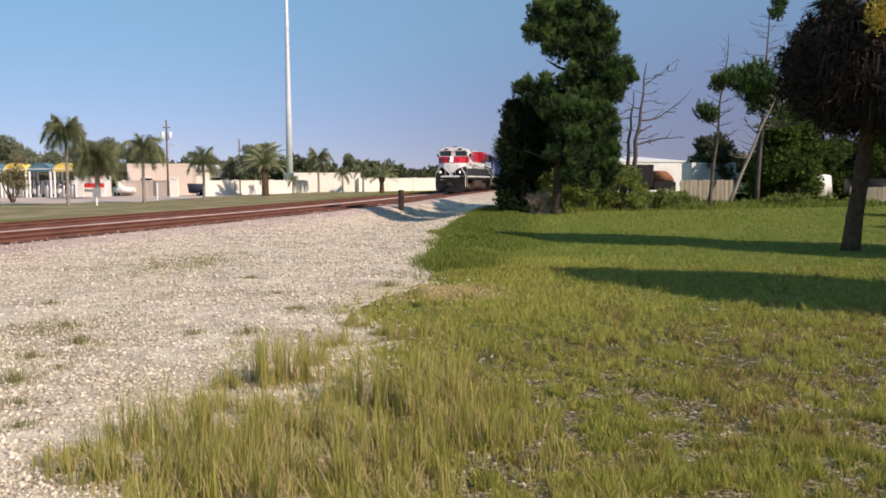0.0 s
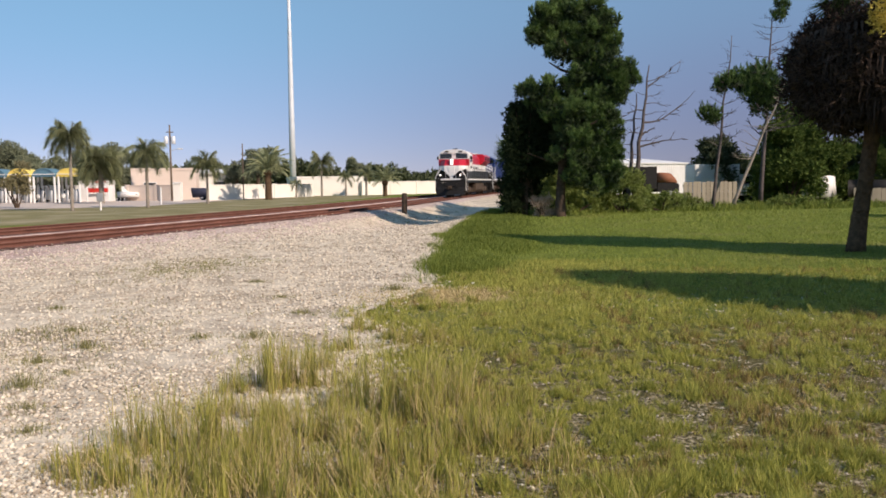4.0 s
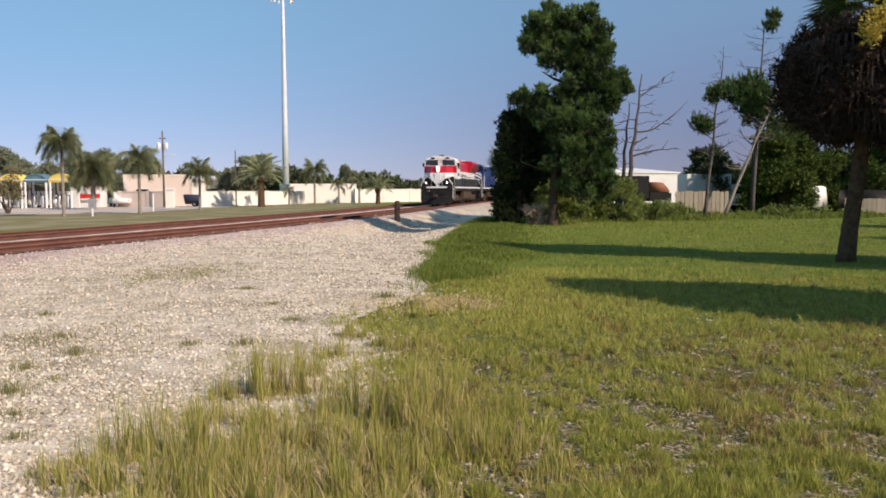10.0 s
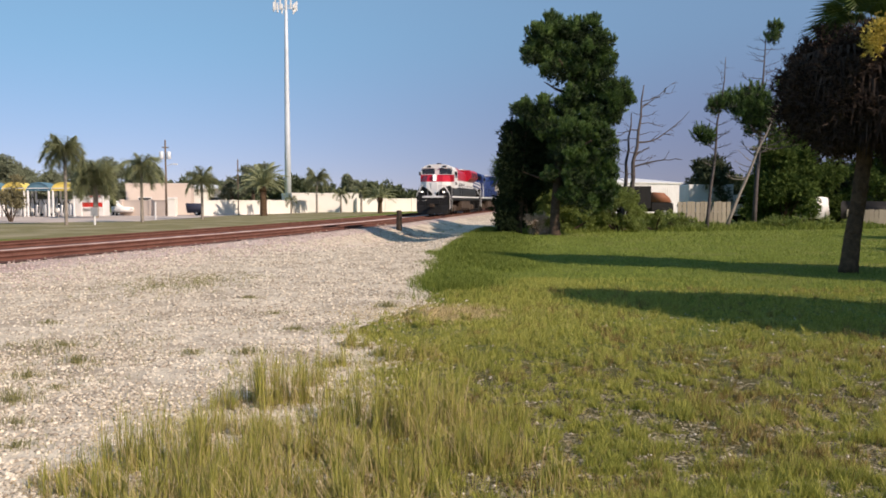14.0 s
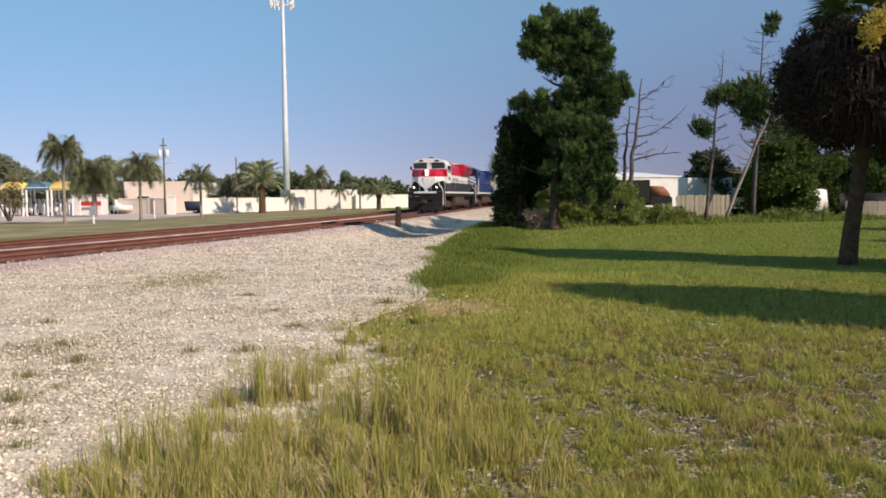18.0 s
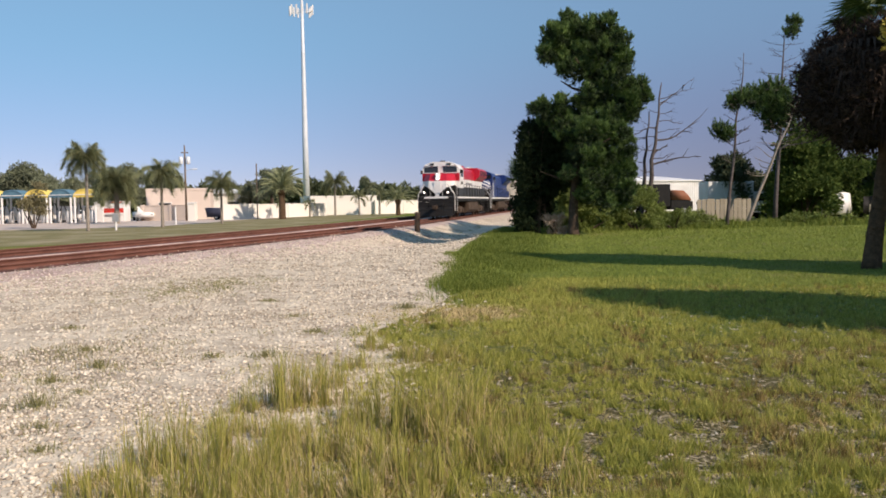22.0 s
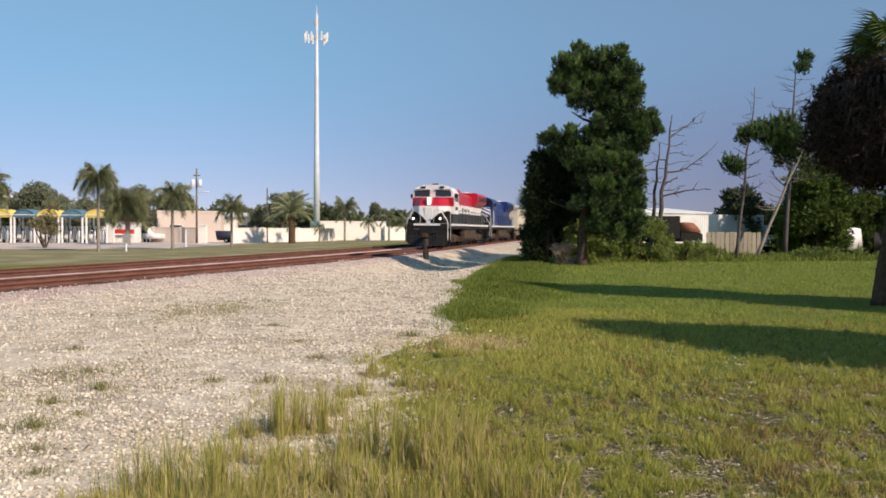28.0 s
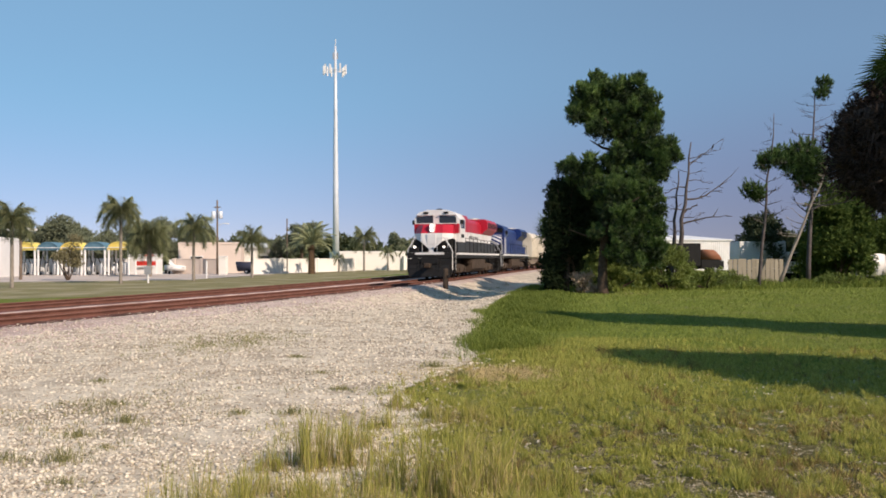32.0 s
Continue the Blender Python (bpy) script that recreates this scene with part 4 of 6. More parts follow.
def perched_bird(m):
    root = empty("bird", m, "small dark bird perched upright on a dead limb", "bird")
    part("body", tube(bmesh.new(), [(0, 0, 0.02), (0.01, 0, 0.08), (0.02, 0, 0.17), (0.03, 0, 0.22)], [0.03, 0.06, 0.055, 0.03], 8), "dark_metal", root, "dark plumage", True)
    part("head", tube(bmesh.new(), [(0.03, 0, 0.2), (0.04, 0, 0.25), (0.06, 0, 0.29), (0.11, 0, 0.28)], [0.03, 0.04, 0.03, 0.005], 8), "dark_metal", root, "", True)
    part("tail", boxes((-0.03, -0.01, -0.025, 0.025, -0.14, 0.06), bevel=0.004), "dark_metal", root)
    return root


perched_bird(pose(16.55, 62.0, 9.72))


# ---- train ----
def bogie(parent, y, axles, r, seed_rows):
    """A truck with side frames and its wheelsets."""
    span = 1.85
    half = (axles - 1) / 2
    bm = bmesh.new()
    for sx in (-1, 1):
        x = sx * 1.12
        prism(bm, [(-half * span - 0.75, 0.55), (-half * span - 0.6, 0.8), (-half * span * 0.5, 0.95), (half * span * 0.5, 0.95), (half * span + 0.6, 0.8), (half * span + 0.75, 0.55), (half * span * 0.5, 0.38), (-half * span * 0.5, 0.38)], x - 0.07, x + 0.07, "x")
        for i in range(axles):
            box(bm, x - 0.15, x + 0.15, (i - half) * span - 0.17, (i - half) * span + 0.17, 0.38, 0.72, 0.02)
    box(bm, -1.1, 1.1, -0.3, 0.3, 0.6, 1.0)
    b = part("bogie", bm, "grime", parent, "dusty cast steel truck frame")
    b.matrix_basis = pose(0, y, 0)
    sets = []
    for i in range(axles):
        bm = bmesh.new()
        tube(bm, [(-0.95, 0, 0), (0.95, 0, 0)], [0.09, 0.09], 8)
        for sx in (-1, 1):
            tube(bm, [(sx * 0.68, 0, 0), (sx * 0.71, 0, 0), (sx * 0.715, 0, 0), (sx * 0.82, 0, 0)], [r + 0.028, r + 0.028, r, r], 24)
            for k in range(5):
                a = 2 * math.pi * k / 5
                tube(bm, [(sx * 0.825, math.cos(a) * r * 0.55, math.sin(a) * r * 0.55), (sx * 0.84, math.cos(a) * r * 0.55, math.sin(a) * r * 0.55)], [0.07, 0.07], 6)
        w = part("wheelset", bm, "grime", b, "worn steel wheels on an axle")
        w.matrix_basis = pose(0, (i - half) * span, r)
        sets.append((w, (i - half) * span, r))
    return sets


def rails_bar(bm, pts, r=0.022):
    tube(bm, pts, [r] * len(pts), 5)


def nose_stripe(sx, z):
    """A bold band that runs down round the nose, proud of it, from the middle to the side."""
    bm = bmesh.new()
    rows = []
    for u, fall in ((0.0, 0.0), (0.62, 0.3), (1.12, 0.62), (2.0, 0.98)):
        pair = []
        for h in (z - fall, z - fall + 0.2):
            h = min(max(h, 1.79), 3.58)
            front = float(np.interp(h, (1.77, 2.26, 3.05, 3.62), (-0.9, -0.93, -1.03, -1.5))) + 0.02
            w = float(np.interp(h, (1.77, 2.26, 3.05, 3.62), (1.18, 1.18, 1.185, 1.08)))
            x, y = (0.06, front) if u == 0 else (w * 0.62 + 0.008, front) if u < 1 else (w * 1.12 + 0.02, front - 0.74) if u < 1.5 else (w * 1.12 + 0.02, -2.46)
            pair.append(bm.verts.new((sx * x, y, h)))
        rows.append(pair)
    for a, b in zip(rows, rows[1:]):
        bm.faces.new((a[0], b[0], b[1], a[1]))
    bmesh.ops.solidify(bm, geom=bm.faces[:], thickness=0.012)
    return bm


def locomotive(name, label, s):
    """A six-axle freight locomotive, 22.4 m long: front at y = 0, back at -22.4, rail head at z = 0."""
    root = empty(name, pose(0, 0, 0), label, "locomotive", "train")
    L = 22.4
    part("underframe", boxes((-1.5, 1.5, -L, -0.35, 1.38, 1.72), (-0.6, 0.6, -L + 0.1, -0.3, 1.0, 1.38), bevel=0.02), "dark_metal", root, "black steel underframe")
    for sx in (-1, 1):
        part("sill_stripe", boxes((min(sx * 1.5, sx * 1.53), max(sx * 1.5, sx * 1.53), -L, -1.9, 1.62, 1.76)), "loco_white", root, "white edge along the walkway")
    part("front_stripe", boxes((-0.98, 0.98, -0.36, -0.31, 1.62, 1.76)), "loco_white", root, "white edge across the front platform")
    part("walkway", boxes((-1.52, 1.52, -L, -0.35, 1.722, 1.765)), "loco_grey", root, "dark walkway deck")
    bm = bmesh.new()
    prism(bm, [(-1.4, 0.22), (1.4, 0.22), (1.5, 0.5), (1.5, 1.36), (-1.5, 1.36), (-1.5, 0.5)], -0.62, -0.36, "y")
    prism(bm, [(-0.36, 0.22), (-0.02, 0.18), (-0.1, 0.75), (-0.36, 0.95)], -1.35, 1.35, "x")
    part("pilot", bm, "dark_metal", root, "black front plate and snow plough")
    bm = bmesh.new()
    box(bm, -0.14, 0.14, -0.4, 0.38, 0.78, 1.02, 0.03)
    box(bm, -0.2, 0.2, 0.3, 0.6, 0.74, 1.06, 0.05)
    part("coupler", bm, "grime", root, "knuckle coupler")
    for x in (-0.75, -0.55, 0.5, 0.7):
        part("brake_hose", tube(bmesh.new(), [(x, -0.3, 1.2), (x, -0.12, 0.9), (x + 0.03, -0.05, 0.55)], [0.03, 0.03, 0.03], 5), "rubber", root)
    # wide tapered nose: dark foot, pale body, coloured top
    def taper(z0, z1, front0, front1, w0, w1, back=-2.55):
        bm = bmesh.new()
        ring = []
        for z, fr, w in ((z0, front0, w0), (z1, front1, w1)):
            ring.append([bm.verts.new(p) for p in ((-w * 1.12, back, z), (w * 1.12, back, z), (w * 1.12, fr - 0.75, z), (w * 0.62, fr, z), (-w * 0.62, fr, z), (-w * 1.12, fr - 0.75, z))])
        bm.faces.new(ring[0][::-1])
        bm.faces.new(ring[1])
        for k in range(6):
            bm.faces.new((ring[0][k], ring[0][(k + 1) % 6], ring[1][(k + 1) % 6], ring[1][k]))
        bmesh.ops.recalc_face_normals(bm, faces=bm.faces)
        return bm
    part("nose_foot", taper(1.77, 2.26, -0.9, -0.93, 1.18, 1.18), s["nose"], root, s["nose_label"])
    for sx in (-1, 1):
        bm = bmesh.new()
        rows = [[bm.verts.new((sx * x, y, z)) for z in (1.79, h)] for x, y, h in ((0.17, -0.885, 2.0), (0.735, -0.9, 2.5), (1.335, -1.63, 2.72), (1.335, -2.5, 2.6))]
        for p, q in zip(rows, rows[1:]):
            bm.faces.new((p[0], q[0], q[1], p[1]))
        bmesh.ops.solidify(bm, geom=bm.faces[:], thickness=0.02)
        part("nose_panel", bm, "dark_metal", root, "black slanting foot of the nose")
    part("nose", taper(2.262, 3.05, -0.93, -1.03, 1.18, 1.175), s["nose"], root, s["nose_label"])
    part("nose_top", taper(3.052, 3.62, -1.03, -1.5, 1.185, 1.08), s["band"], root, "coloured top of the nose")
    part("nose_door", boxes((-0.3, 0.3, -0.99, -0.915, 2.3, 3.0), bevel=0.01), s["nose"], root)
    for x0 in (-1.42, 0.82):
        part("platform_box", boxes((x0, x0 + 0.6, -0.85, -0.4, 1.77, 2.1), bevel=0.03), "dark_metal", root, "black platform box")
    # cab
    bm = bmesh.new()
    prism(bm, [(-1.53, 2.5), (1.53, 2.5), (1.53, 4.12), (1.28, 4.46), (0.7, 4.68), (-0.7, 4.68), (-1.28, 4.46), (-1.53, 4.12)], -5.1, -2.5, "y")
    cab = part("cab", bm, s["cab"], root, s["cab_label"])
    part("cab_skirt", boxes((-1.54, 1.54, -5.12, -2.2, 1.77, 2.5)), s["low"], root, s["low_label"])
    bm = bmesh.new()
    prism(bm, [(-1.545, 3.08), (1.545, 3.08), (1.545, 3.72), (-1.545, 3.72)], -2.95, -2.47, "y")
    part("cab_band", bm, s["band"], root, "coloured band across the cab front")
    for x0, x1 in ((-1.38, -0.22), (0.22, 1.38)):
        bm = bmesh.new()
        prism(bm, [(x0, 3.76), (x1, 3.76), (x1, 4.2 if x1 > 0 else 4.3), (x0, 4.3 if x1 > 0 else 4.2)], -2.52, -2.475, "y")
        part("window", bm, "glass_dark", cab, "dark windscreen pane")
        part("window_frame", boxes((x0 - 0.05, x1 + 0.05, -2.49, -2.455, 3.725, 3.775), bevel=0.005), s["cab"], cab)
        part("sun_visor", boxes((x0 - 0.02, x1 + 0.02, -2.49, -2.36, 4.31, 4.36), bevel=0.005), s["cab"], cab)
    for sx in (-1, 1):
        a, b = sorted((sx * 1.5, sx * 1.545))
        for y0, y1 in ((-4.85, -4.2), (-4.05, -3.45)):
            part("window", boxes((a, b, y0, y1, 3.45, 4.05)), "glass_dark", cab, "dark cab side window")
        part("mirror", boxes(tuple(sorted((sx * 1.56, sx * 1.8))) + (-3.0, -2.96, 3.7, 4.0)), "dark_metal", cab)
    for x0 in (-0.86, 0.54):
        part("number_board", boxes((x0, x0 + 0.32, -2.56, -2.3, 4.42, 4.54), bevel=0.01), "dark_metal", cab, "dark number box")
    lamp = part("headlight", boxes((-0.17, 0.17, -1.5, -1.0, 3.1, 3.7), bevel=0.03), "loco_white", root, "white twin headlight housing")
    for z in (3.25, 3.52):
        part("lens", tube(bmesh.new(), [(0, -1.01, z), (0, -0.97, z)], [0.1, 0.1], 12), "lamp_glow" if s["lit"] else "grey_metal", lamp, "round lamp lens")
    for x in (-0.98, 0.98):
        d = part("ditch_light", tube(bmesh.new(), [(x, -0.5, 2.12), (x, -0.3, 2.12)], [0.08, 0.1], 12), "dark_metal", root)
        part("lens", tube(bmesh.new(), [(x, -0.3, 2.12), (x, -0.27, 2.12)], [0.08, 0.07], 12), "lamp_glow" if s["lit"] else "grey_metal", d, "glowing lamp lens")
    bm = bmesh.new()
    for i, x in enumerate((-0.15, 0.0, 0.15)):
        tube(bm, [(x, -4.0, 4.72), (x, -3.5 - 0.08 * i, 4.74), (x, -3.4 - 0.08 * i, 4.74)], [0.03, 0.04, 0.09], 8)
    part("horn", bm, "dark_metal", root)
    # long hood: lower cabinet, main body, raised radiator section
    part("lower_hood", boxes((-1.36, 1.36, -L + 1.6, -5.12, 1.77, 2.62), bevel=0.02), s["low"], root, s["low_label"])
    bm = bmesh.new()
    prism(bm, [(-0.98, 2.62), (0.98, 2.62), (0.98, 3.35), (-0.98, 3.35)], -L + 1.3, -5.1, "y")
    part("hood_side", bm, s["mid"], root, s["mid_label"])
    bm = bmesh.new()
    prism(bm, [(-0.985, 3.35), (0.985, 3.35), (0.985, 4.1), (0.75, 4.38), (-0.75, 4.38), (-0.985, 4.1)], -15.4, -5.1, "y")
    part("hood_top", bm, s["top"], root, s["top_label"])
    bm = bmesh.new()
    prism(bm, [(-1.0, 3.35), (1.0, 3.35), (1.52, 3.8), (1.52, 4.35), (1.3, 4.6), (-1.3, 4.6), (-1.52, 4.35), (-1.52, 3.8)], -L + 1.4, -15.4, "y")
    part("radiator", bm, s["top"], root, s["top_label"])
    bm = bmesh.new()
    prism(bm, [(-0.99, 3.0), (1.25, 3.0), (1.25, 4.2), (0.9, 4.55), (-0.9, 4.55), (-0.99, 4.2)], -9.3, -6.4, "y")
    part("blower_housing", bm, s["top"], root)
    if s["lit"]:
        for sx in (-1, 1):
            a, b = sorted((sx * 1.0, sx * 1.012))
            for k in range(5):
                part("lettering", boxes((a, b, -10.2 - k * 0.85, -9.75 - k * 0.85, 2.85, 3.08)), "loco_grey", root, "plain dark bar of lettering")
            a, b = sorted((sx * 1.531, sx * 1.541))
            part("number_bar", boxes((a, b, -4.6, -3.6, 2.8, 3.05)), "dark_metal", root, "dark number bar below the cab window")
    for sx in (-1, 1):
        a, b = sorted((sx * 1.515, sx * 1.535))
        part("grille", boxes(*[(a, b, -L + 1.6, -15.8, 3.86 + k * 0.07, 3.9 + k * 0.07) for k in range(7)]), "dark_metal", root)
        a, b = sorted((sx * 0.98, sx * 1.0))
        for k in range(9):
            y = -6.0 - k * 1.05
            part("hood_door", boxes((a, b, y - 0.92, y, 2.66, 3.32), bevel=0.004), s["mid"], root)
    for k in range(3):
        y = -16.6 - k * 1.6
        part("fan", tube(bmesh.new(), [(0, y, 4.58), (0, y, 4.72)], [0.72, 0.7], 20), "grey_metal", root, "round roof fan")
    part("exhaust", boxes((-0.3, 0.3, -12.6, -11.4, 4.3, 4.62), bevel=0.03), "dark_metal", root)
    # fuel tank and air tanks
    bm = bmesh.new()
    prism(bm, [(-1.45, 0.6), (-1.2, 0.35), (1.2, 0.35), (1.45, 0.6), (1.45, 1.3), (-1.45, 1.3)], -14.6, -8.4, "y")
    part("fuel_tank", bm, "grime", root, "dusty grey fuel tank")
    for sx in (-1, 1):
        part("air_tank", tube(bmesh.new(), [(sx * 1.25, -14.9, 1.15), (sx * 1.25, -8.2, 1.15)], [0.17, 0.17], 10), "grime", root)
    # steps and handrails
    for sx in (-1, 1):
        for y0 in (-1.6, -L + 0.5):
            bm = bmesh.new()
            for k in range(4):
                box(bm, *sorted((sx * 1.15, sx * 1.52)), y0, y0 + 0.75, 0.42 + k * 0.33, 0.45 + k * 0.33)
            box(bm, *sorted((sx * 1.15, sx * 1.5)), y0 - 0.03, y0, 0.4, 1.7)
            part("steps", bm, "dark_metal", root)
        bm = bmesh.new()
        rails_bar(bm, [(sx * 1.49, -5.3, 2.8), (sx * 1.49, -L + 1.4, 2.8)])
        for k in range(10):
            y = -5.4 - k * 1.7
            rails_bar(bm, [(sx * 1.49, y, 1.76), (sx * 1.49, y, 2.8)])
        part("handrail", bm, s["rail"], root)
        bm = bmesh.new()
        part("stair_rail", tube(bmesh.new(), [(sx * 1.5, -0.5, 0.6), (sx * 1.5, -0.48, 1.85), (sx * 1.46, -0.45, 2.0), (sx * 0.95, -0.4, 2.78)], [0.042] * 4, 6), "loco_white" if s["lit"] else "grey_metal", root, "pale bent stair rail")
        rails_bar(bm, [(sx * 1.5, -1.65, 0.6), (sx * 1.5, -1.65, 2.55)], 0.03)
        part("step_rail", bm, "grey_metal", root)
        bm = bmesh.new()
        rails_bar(bm, [(sx * 0.5, -0.4, 1.76), (sx * 0.5, -0.4, 2.7), (sx * 1.2, -0.42, 2.7), (sx * 1.2, -0.42, 1.76)], 0.024)
        part("grab_rail", bm, "grey_metal", root)
    if s.get("stripes"):
        for sx in (-1, 1):
            for k in range(6):
                part("nose_stripe", nose_stripe(sx, 2.35 + k * 0.36), "loco_white", root, "white diagonal nose stripe")
                bm = bmesh.new()
                z = 1.75 + k * 0.36
                if k < 5:
                    prism(bm, [(-3.4, z - 0.36), (-2.5, z), (-2.5, z + 0.2), (-3.4, z - 0.16)] if k else [(-3.0, z), (-2.5, z + 0.1), (-2.5, z + 0.2), (-3.0, z + 0.04)], *sorted((sx * 1.548, sx * 1.56)), "x")
                    part("cab_stripe", bm, "loco_white", root, "white diagonal cab stripe")
        for k in range(3):
            part("door_stripe", boxes((1.532, 1.55, -4.995, -4.9, 1.9, 3.9)) if k == 0 else boxes((0.99, 1.003, -7.2 - k * 2.2, -7.0 - k * 2.2, 2.1, 3.6)), "loco_white", root)
    sets = bogie(root, -4.6, 3, 0.51, 0) + bogie(root, -17.8, 3, 0.51, 0)
    return root, sets, (-4.6, -17.8)


def hopper(label):
    root = empty("hopper_car", pose(0, 0, 0), label, "freight car", "train")
    L = 17.5
    bm = bmesh.new()
    prism(bm, [(-1.5, 1.5), (1.5, 1.5), (1.58, 2.6), (1.5, 3.9), (1.1, 4.45), (-1.1, 4.45), (-1.5, 3.9), (-1.58, 2.6)], -L + 2.2, -2.2, "y")
    part("body", bm, "hopper_tan", root, "pale tan rounded steel hopper body", False)
    bm = bmesh.new()
    for y in (-5.2, -8.7, -12.2):
        prism(bm, [(-1.4, 1.5), (1.4, 1.5), (0.5, 0.6), (-0.5, 0.6)], y - 1.3, y + 1.3, "y")
    part("chute", bm, "hopper_tan", root)
    part("end_platform", boxes((-1.45, 1.45, -2.4, -0.3, 1.1, 1.3), (-1.45, 1.45, -L + 0.3, -L + 2.4, 1.1, 1.3), bevel=0.02), "grime", root)
    bm = bmesh.new()
    for y in (-0.5, -L + 0.5):
        bm = bmesh.new()
        for x in (-1.4, -0.9):
            rails_bar(bm, [(x, y, 1.2), (x, y, 4.2)], 0.03)
        for k in range(7):
            rails_bar(bm, [(-1.4, y, 1.5 + k * 0.42), (-0.9, y, 1.5 + k * 0.42)], 0.02)
        part("ladder", bm, "hopper_tan", root)
        part("corner_post", tube(bmesh.new(), [(1.4, y, 1.2), (1.4, y, 4.2)], [0.03, 0.03], 5), "hopper_tan", root)
    part("roof_walk", boxes((-0.3, 0.3, -L + 2.2, -2.2, 4.47, 4.52)), "grey_metal", root)
    for k in range(10):
        for sx in (-1, 1):
            part("rib", boxes(tuple(sorted((sx * 1.5, sx * 1.63))) + (-2.6 - k * 1.36, -2.5 - k * 1.36, 1.55, 3.85)), "hopper_tan", root)
    sets = bogie(root, -2.3, 2, 0.46, 0) + bogie(root, -L + 2.3, 2, 0.46, 0)
    return root, sets, (-2.3, -L + 2.3)


LEAD = locomotive("lead_locomotive", "dusty red and white diesel locomotive with black underframe and lit lamps", dict(
    nose="loco_white", nose_label="white short hood", band="loco_red", cab="loco_white", cab_label="white cab with a red band", low="loco_grey", low_label="dark grey lower hood",
    mid="loco_white", mid_label="white hood side", top="loco_red", top_label="red upper hood", rail="dark_metal", lit=True))
SECOND = locomotive("second_locomotive", "dark blue diesel locomotive with white diagonal nose stripes", dict(
    nose="loco_blue", nose_label="blue short hood", band="loco_blue", cab="loco_blue", cab_label="blue cab", low="loco_blue", low_label="blue lower hood",
    mid="loco_blue", mid_label="blue hood side", top="loco_blue", top_label="blue upper hood", rail="dark_metal", lit=False, stripes=True))
CAR = hopper("pale tan covered hopper car with rusty trucks")
CAR_B = hopper("pale tan covered hopper car at the train's end")

# how far along the line the lead cab's front stands: seconds, metres ahead
PASS = [(0.0, 92.73), (1.0, 92.39), (2.0, 91.94), (3.0, 91.39), (4.0, 90.78), (5.0, 90.11), (6.0, 89.4), (7.0, 88.67), (8.0, 87.9), (9.0, 87.13), (10.0, 86.34), (11.0, 85.54), (12.0, 84.73), (13.0, 83.91), (14.0, 83.05), (15.0, 82.17), (16.0, 81.29), (17.0, 80.36), (18.0, 79.42), (19.0, 78.43), (20.0, 77.42), (21.0, 76.37), (22.0, 75.26), (23.0, 74.04), (24.0, 72.77), (25.0, 71.45), (26.0, 70.1), (27.0, 68.71), (28.0, 67.25), (29.0, 65.77), (30.0, 64.29), (31.0, 62.82), (32.0, 61.4)]


def ahead_at(t):
    return float(np.interp(t, [p[0] for p in PASS], [p[1] for p in PASS]))


_ys = np.arange(-10, 230, 0.05)
_xs = np.array([track_x(v) for v in _ys])
_arc = np.concatenate([[0], np.cumsum(np.hypot(np.diff(_xs), np.diff(_ys)))])


def vehicle_pose(t, back, trucks):
    """The pose at t of a vehicle whose front is `back` metres behind the lead cab's front (along the line)."""
    s0 = float(np.interp(ahead_at(t), _ys, _arc)) + back
    pts = []
    for y in trucks:
        q = float(np.interp(s0 - y * SIZE, _arc, _ys))
        pts.append(Vector((track_x(q), q, 0)))
    d = (pts[0] - pts[1]).normalized()
    o = pts[0] - d * trucks[0] * SIZE
    return Matrix.Translation((o.x, o.y, RAIL_TOP + 0.004)) @ pose(0, 0, 0, 0, 0, math.degrees(math.atan2(-d.x, d.y)))


SIZE = 1.08
TRAIN = ((LEAD, -2.6 * SIZE), (SECOND, 20.6 * SIZE), (CAR, 43.8 * SIZE), (CAR_B, 61.9 * SIZE))


def motions():
    times = [p[0] for p in PASS]
    fine = [i * 0.5 for i in range(65)]
    for (root, sets, trucks), back in TRAIN:
        root.scale = (SIZE, SIZE, SIZE)
        walk(root, [(t, vehicle_pose(t, back, trucks)) for t in times])
        for w, y, r in sets:
            walk(w, [(t, pose(0, y, r, -math.degrees((ahead_at(0) - ahead_at(t)) / (r * SIZE)), 0, 0)) for t in fine])


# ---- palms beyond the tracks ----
def feather_mesh(seed, length, droop, leaflet, spread=0.18, mat="hazy_frond"):
    """One pinnate frond along +y that arches and hangs, with paired leaflets."""
    gen = random.Random(seed)
    vs, fs = [], []
    n = 16
    mid = [Vector((0, length * (u := i / n) * (1 - spread * u), length * (0.55 * u - droop * u * u))) for i in range(n + 1)]
    for i in range(n):
        k = len(vs)
        w = 0.03 * (1 - i / n) + 0.006
        a, b = mid[i], mid[i + 1]
        vs += [(a.x - w, a.y, a.z), (a.x + w, a.y, a.z), (b.x + w, b.y, b.z), (b.x - w, b.y, b.z)]
        fs += [(k, k + 1, k + 2, k + 3)]
        if i < 2:
            continue
        for sx in (-1, 1):
            for j in range(2):
                p = a.lerp(b, 0.5 * j + gen.uniform(0, 0.3))
                ln = leaflet * math.sin(math.pi * min(0.95, 0.15 + i / n * 0.8)) * gen.uniform(0.8, 1.15)
                tip = p + Vector((sx * ln * 0.75, ln * 0.45, -ln * gen.uniform(0.2, 0.6)))
                k = len(vs)
                vs += [(p.x, p.y - 0.03, p.z), (p.x, p.y + 0.05, p.z), tuple(tip)]
                fs += [(k, k + 1, k + 2)]
    me = bpy.data.meshes.new("frond")
    me.from_pydata(vs, [], fs)
    me.materials.append(M[mat])
    return me


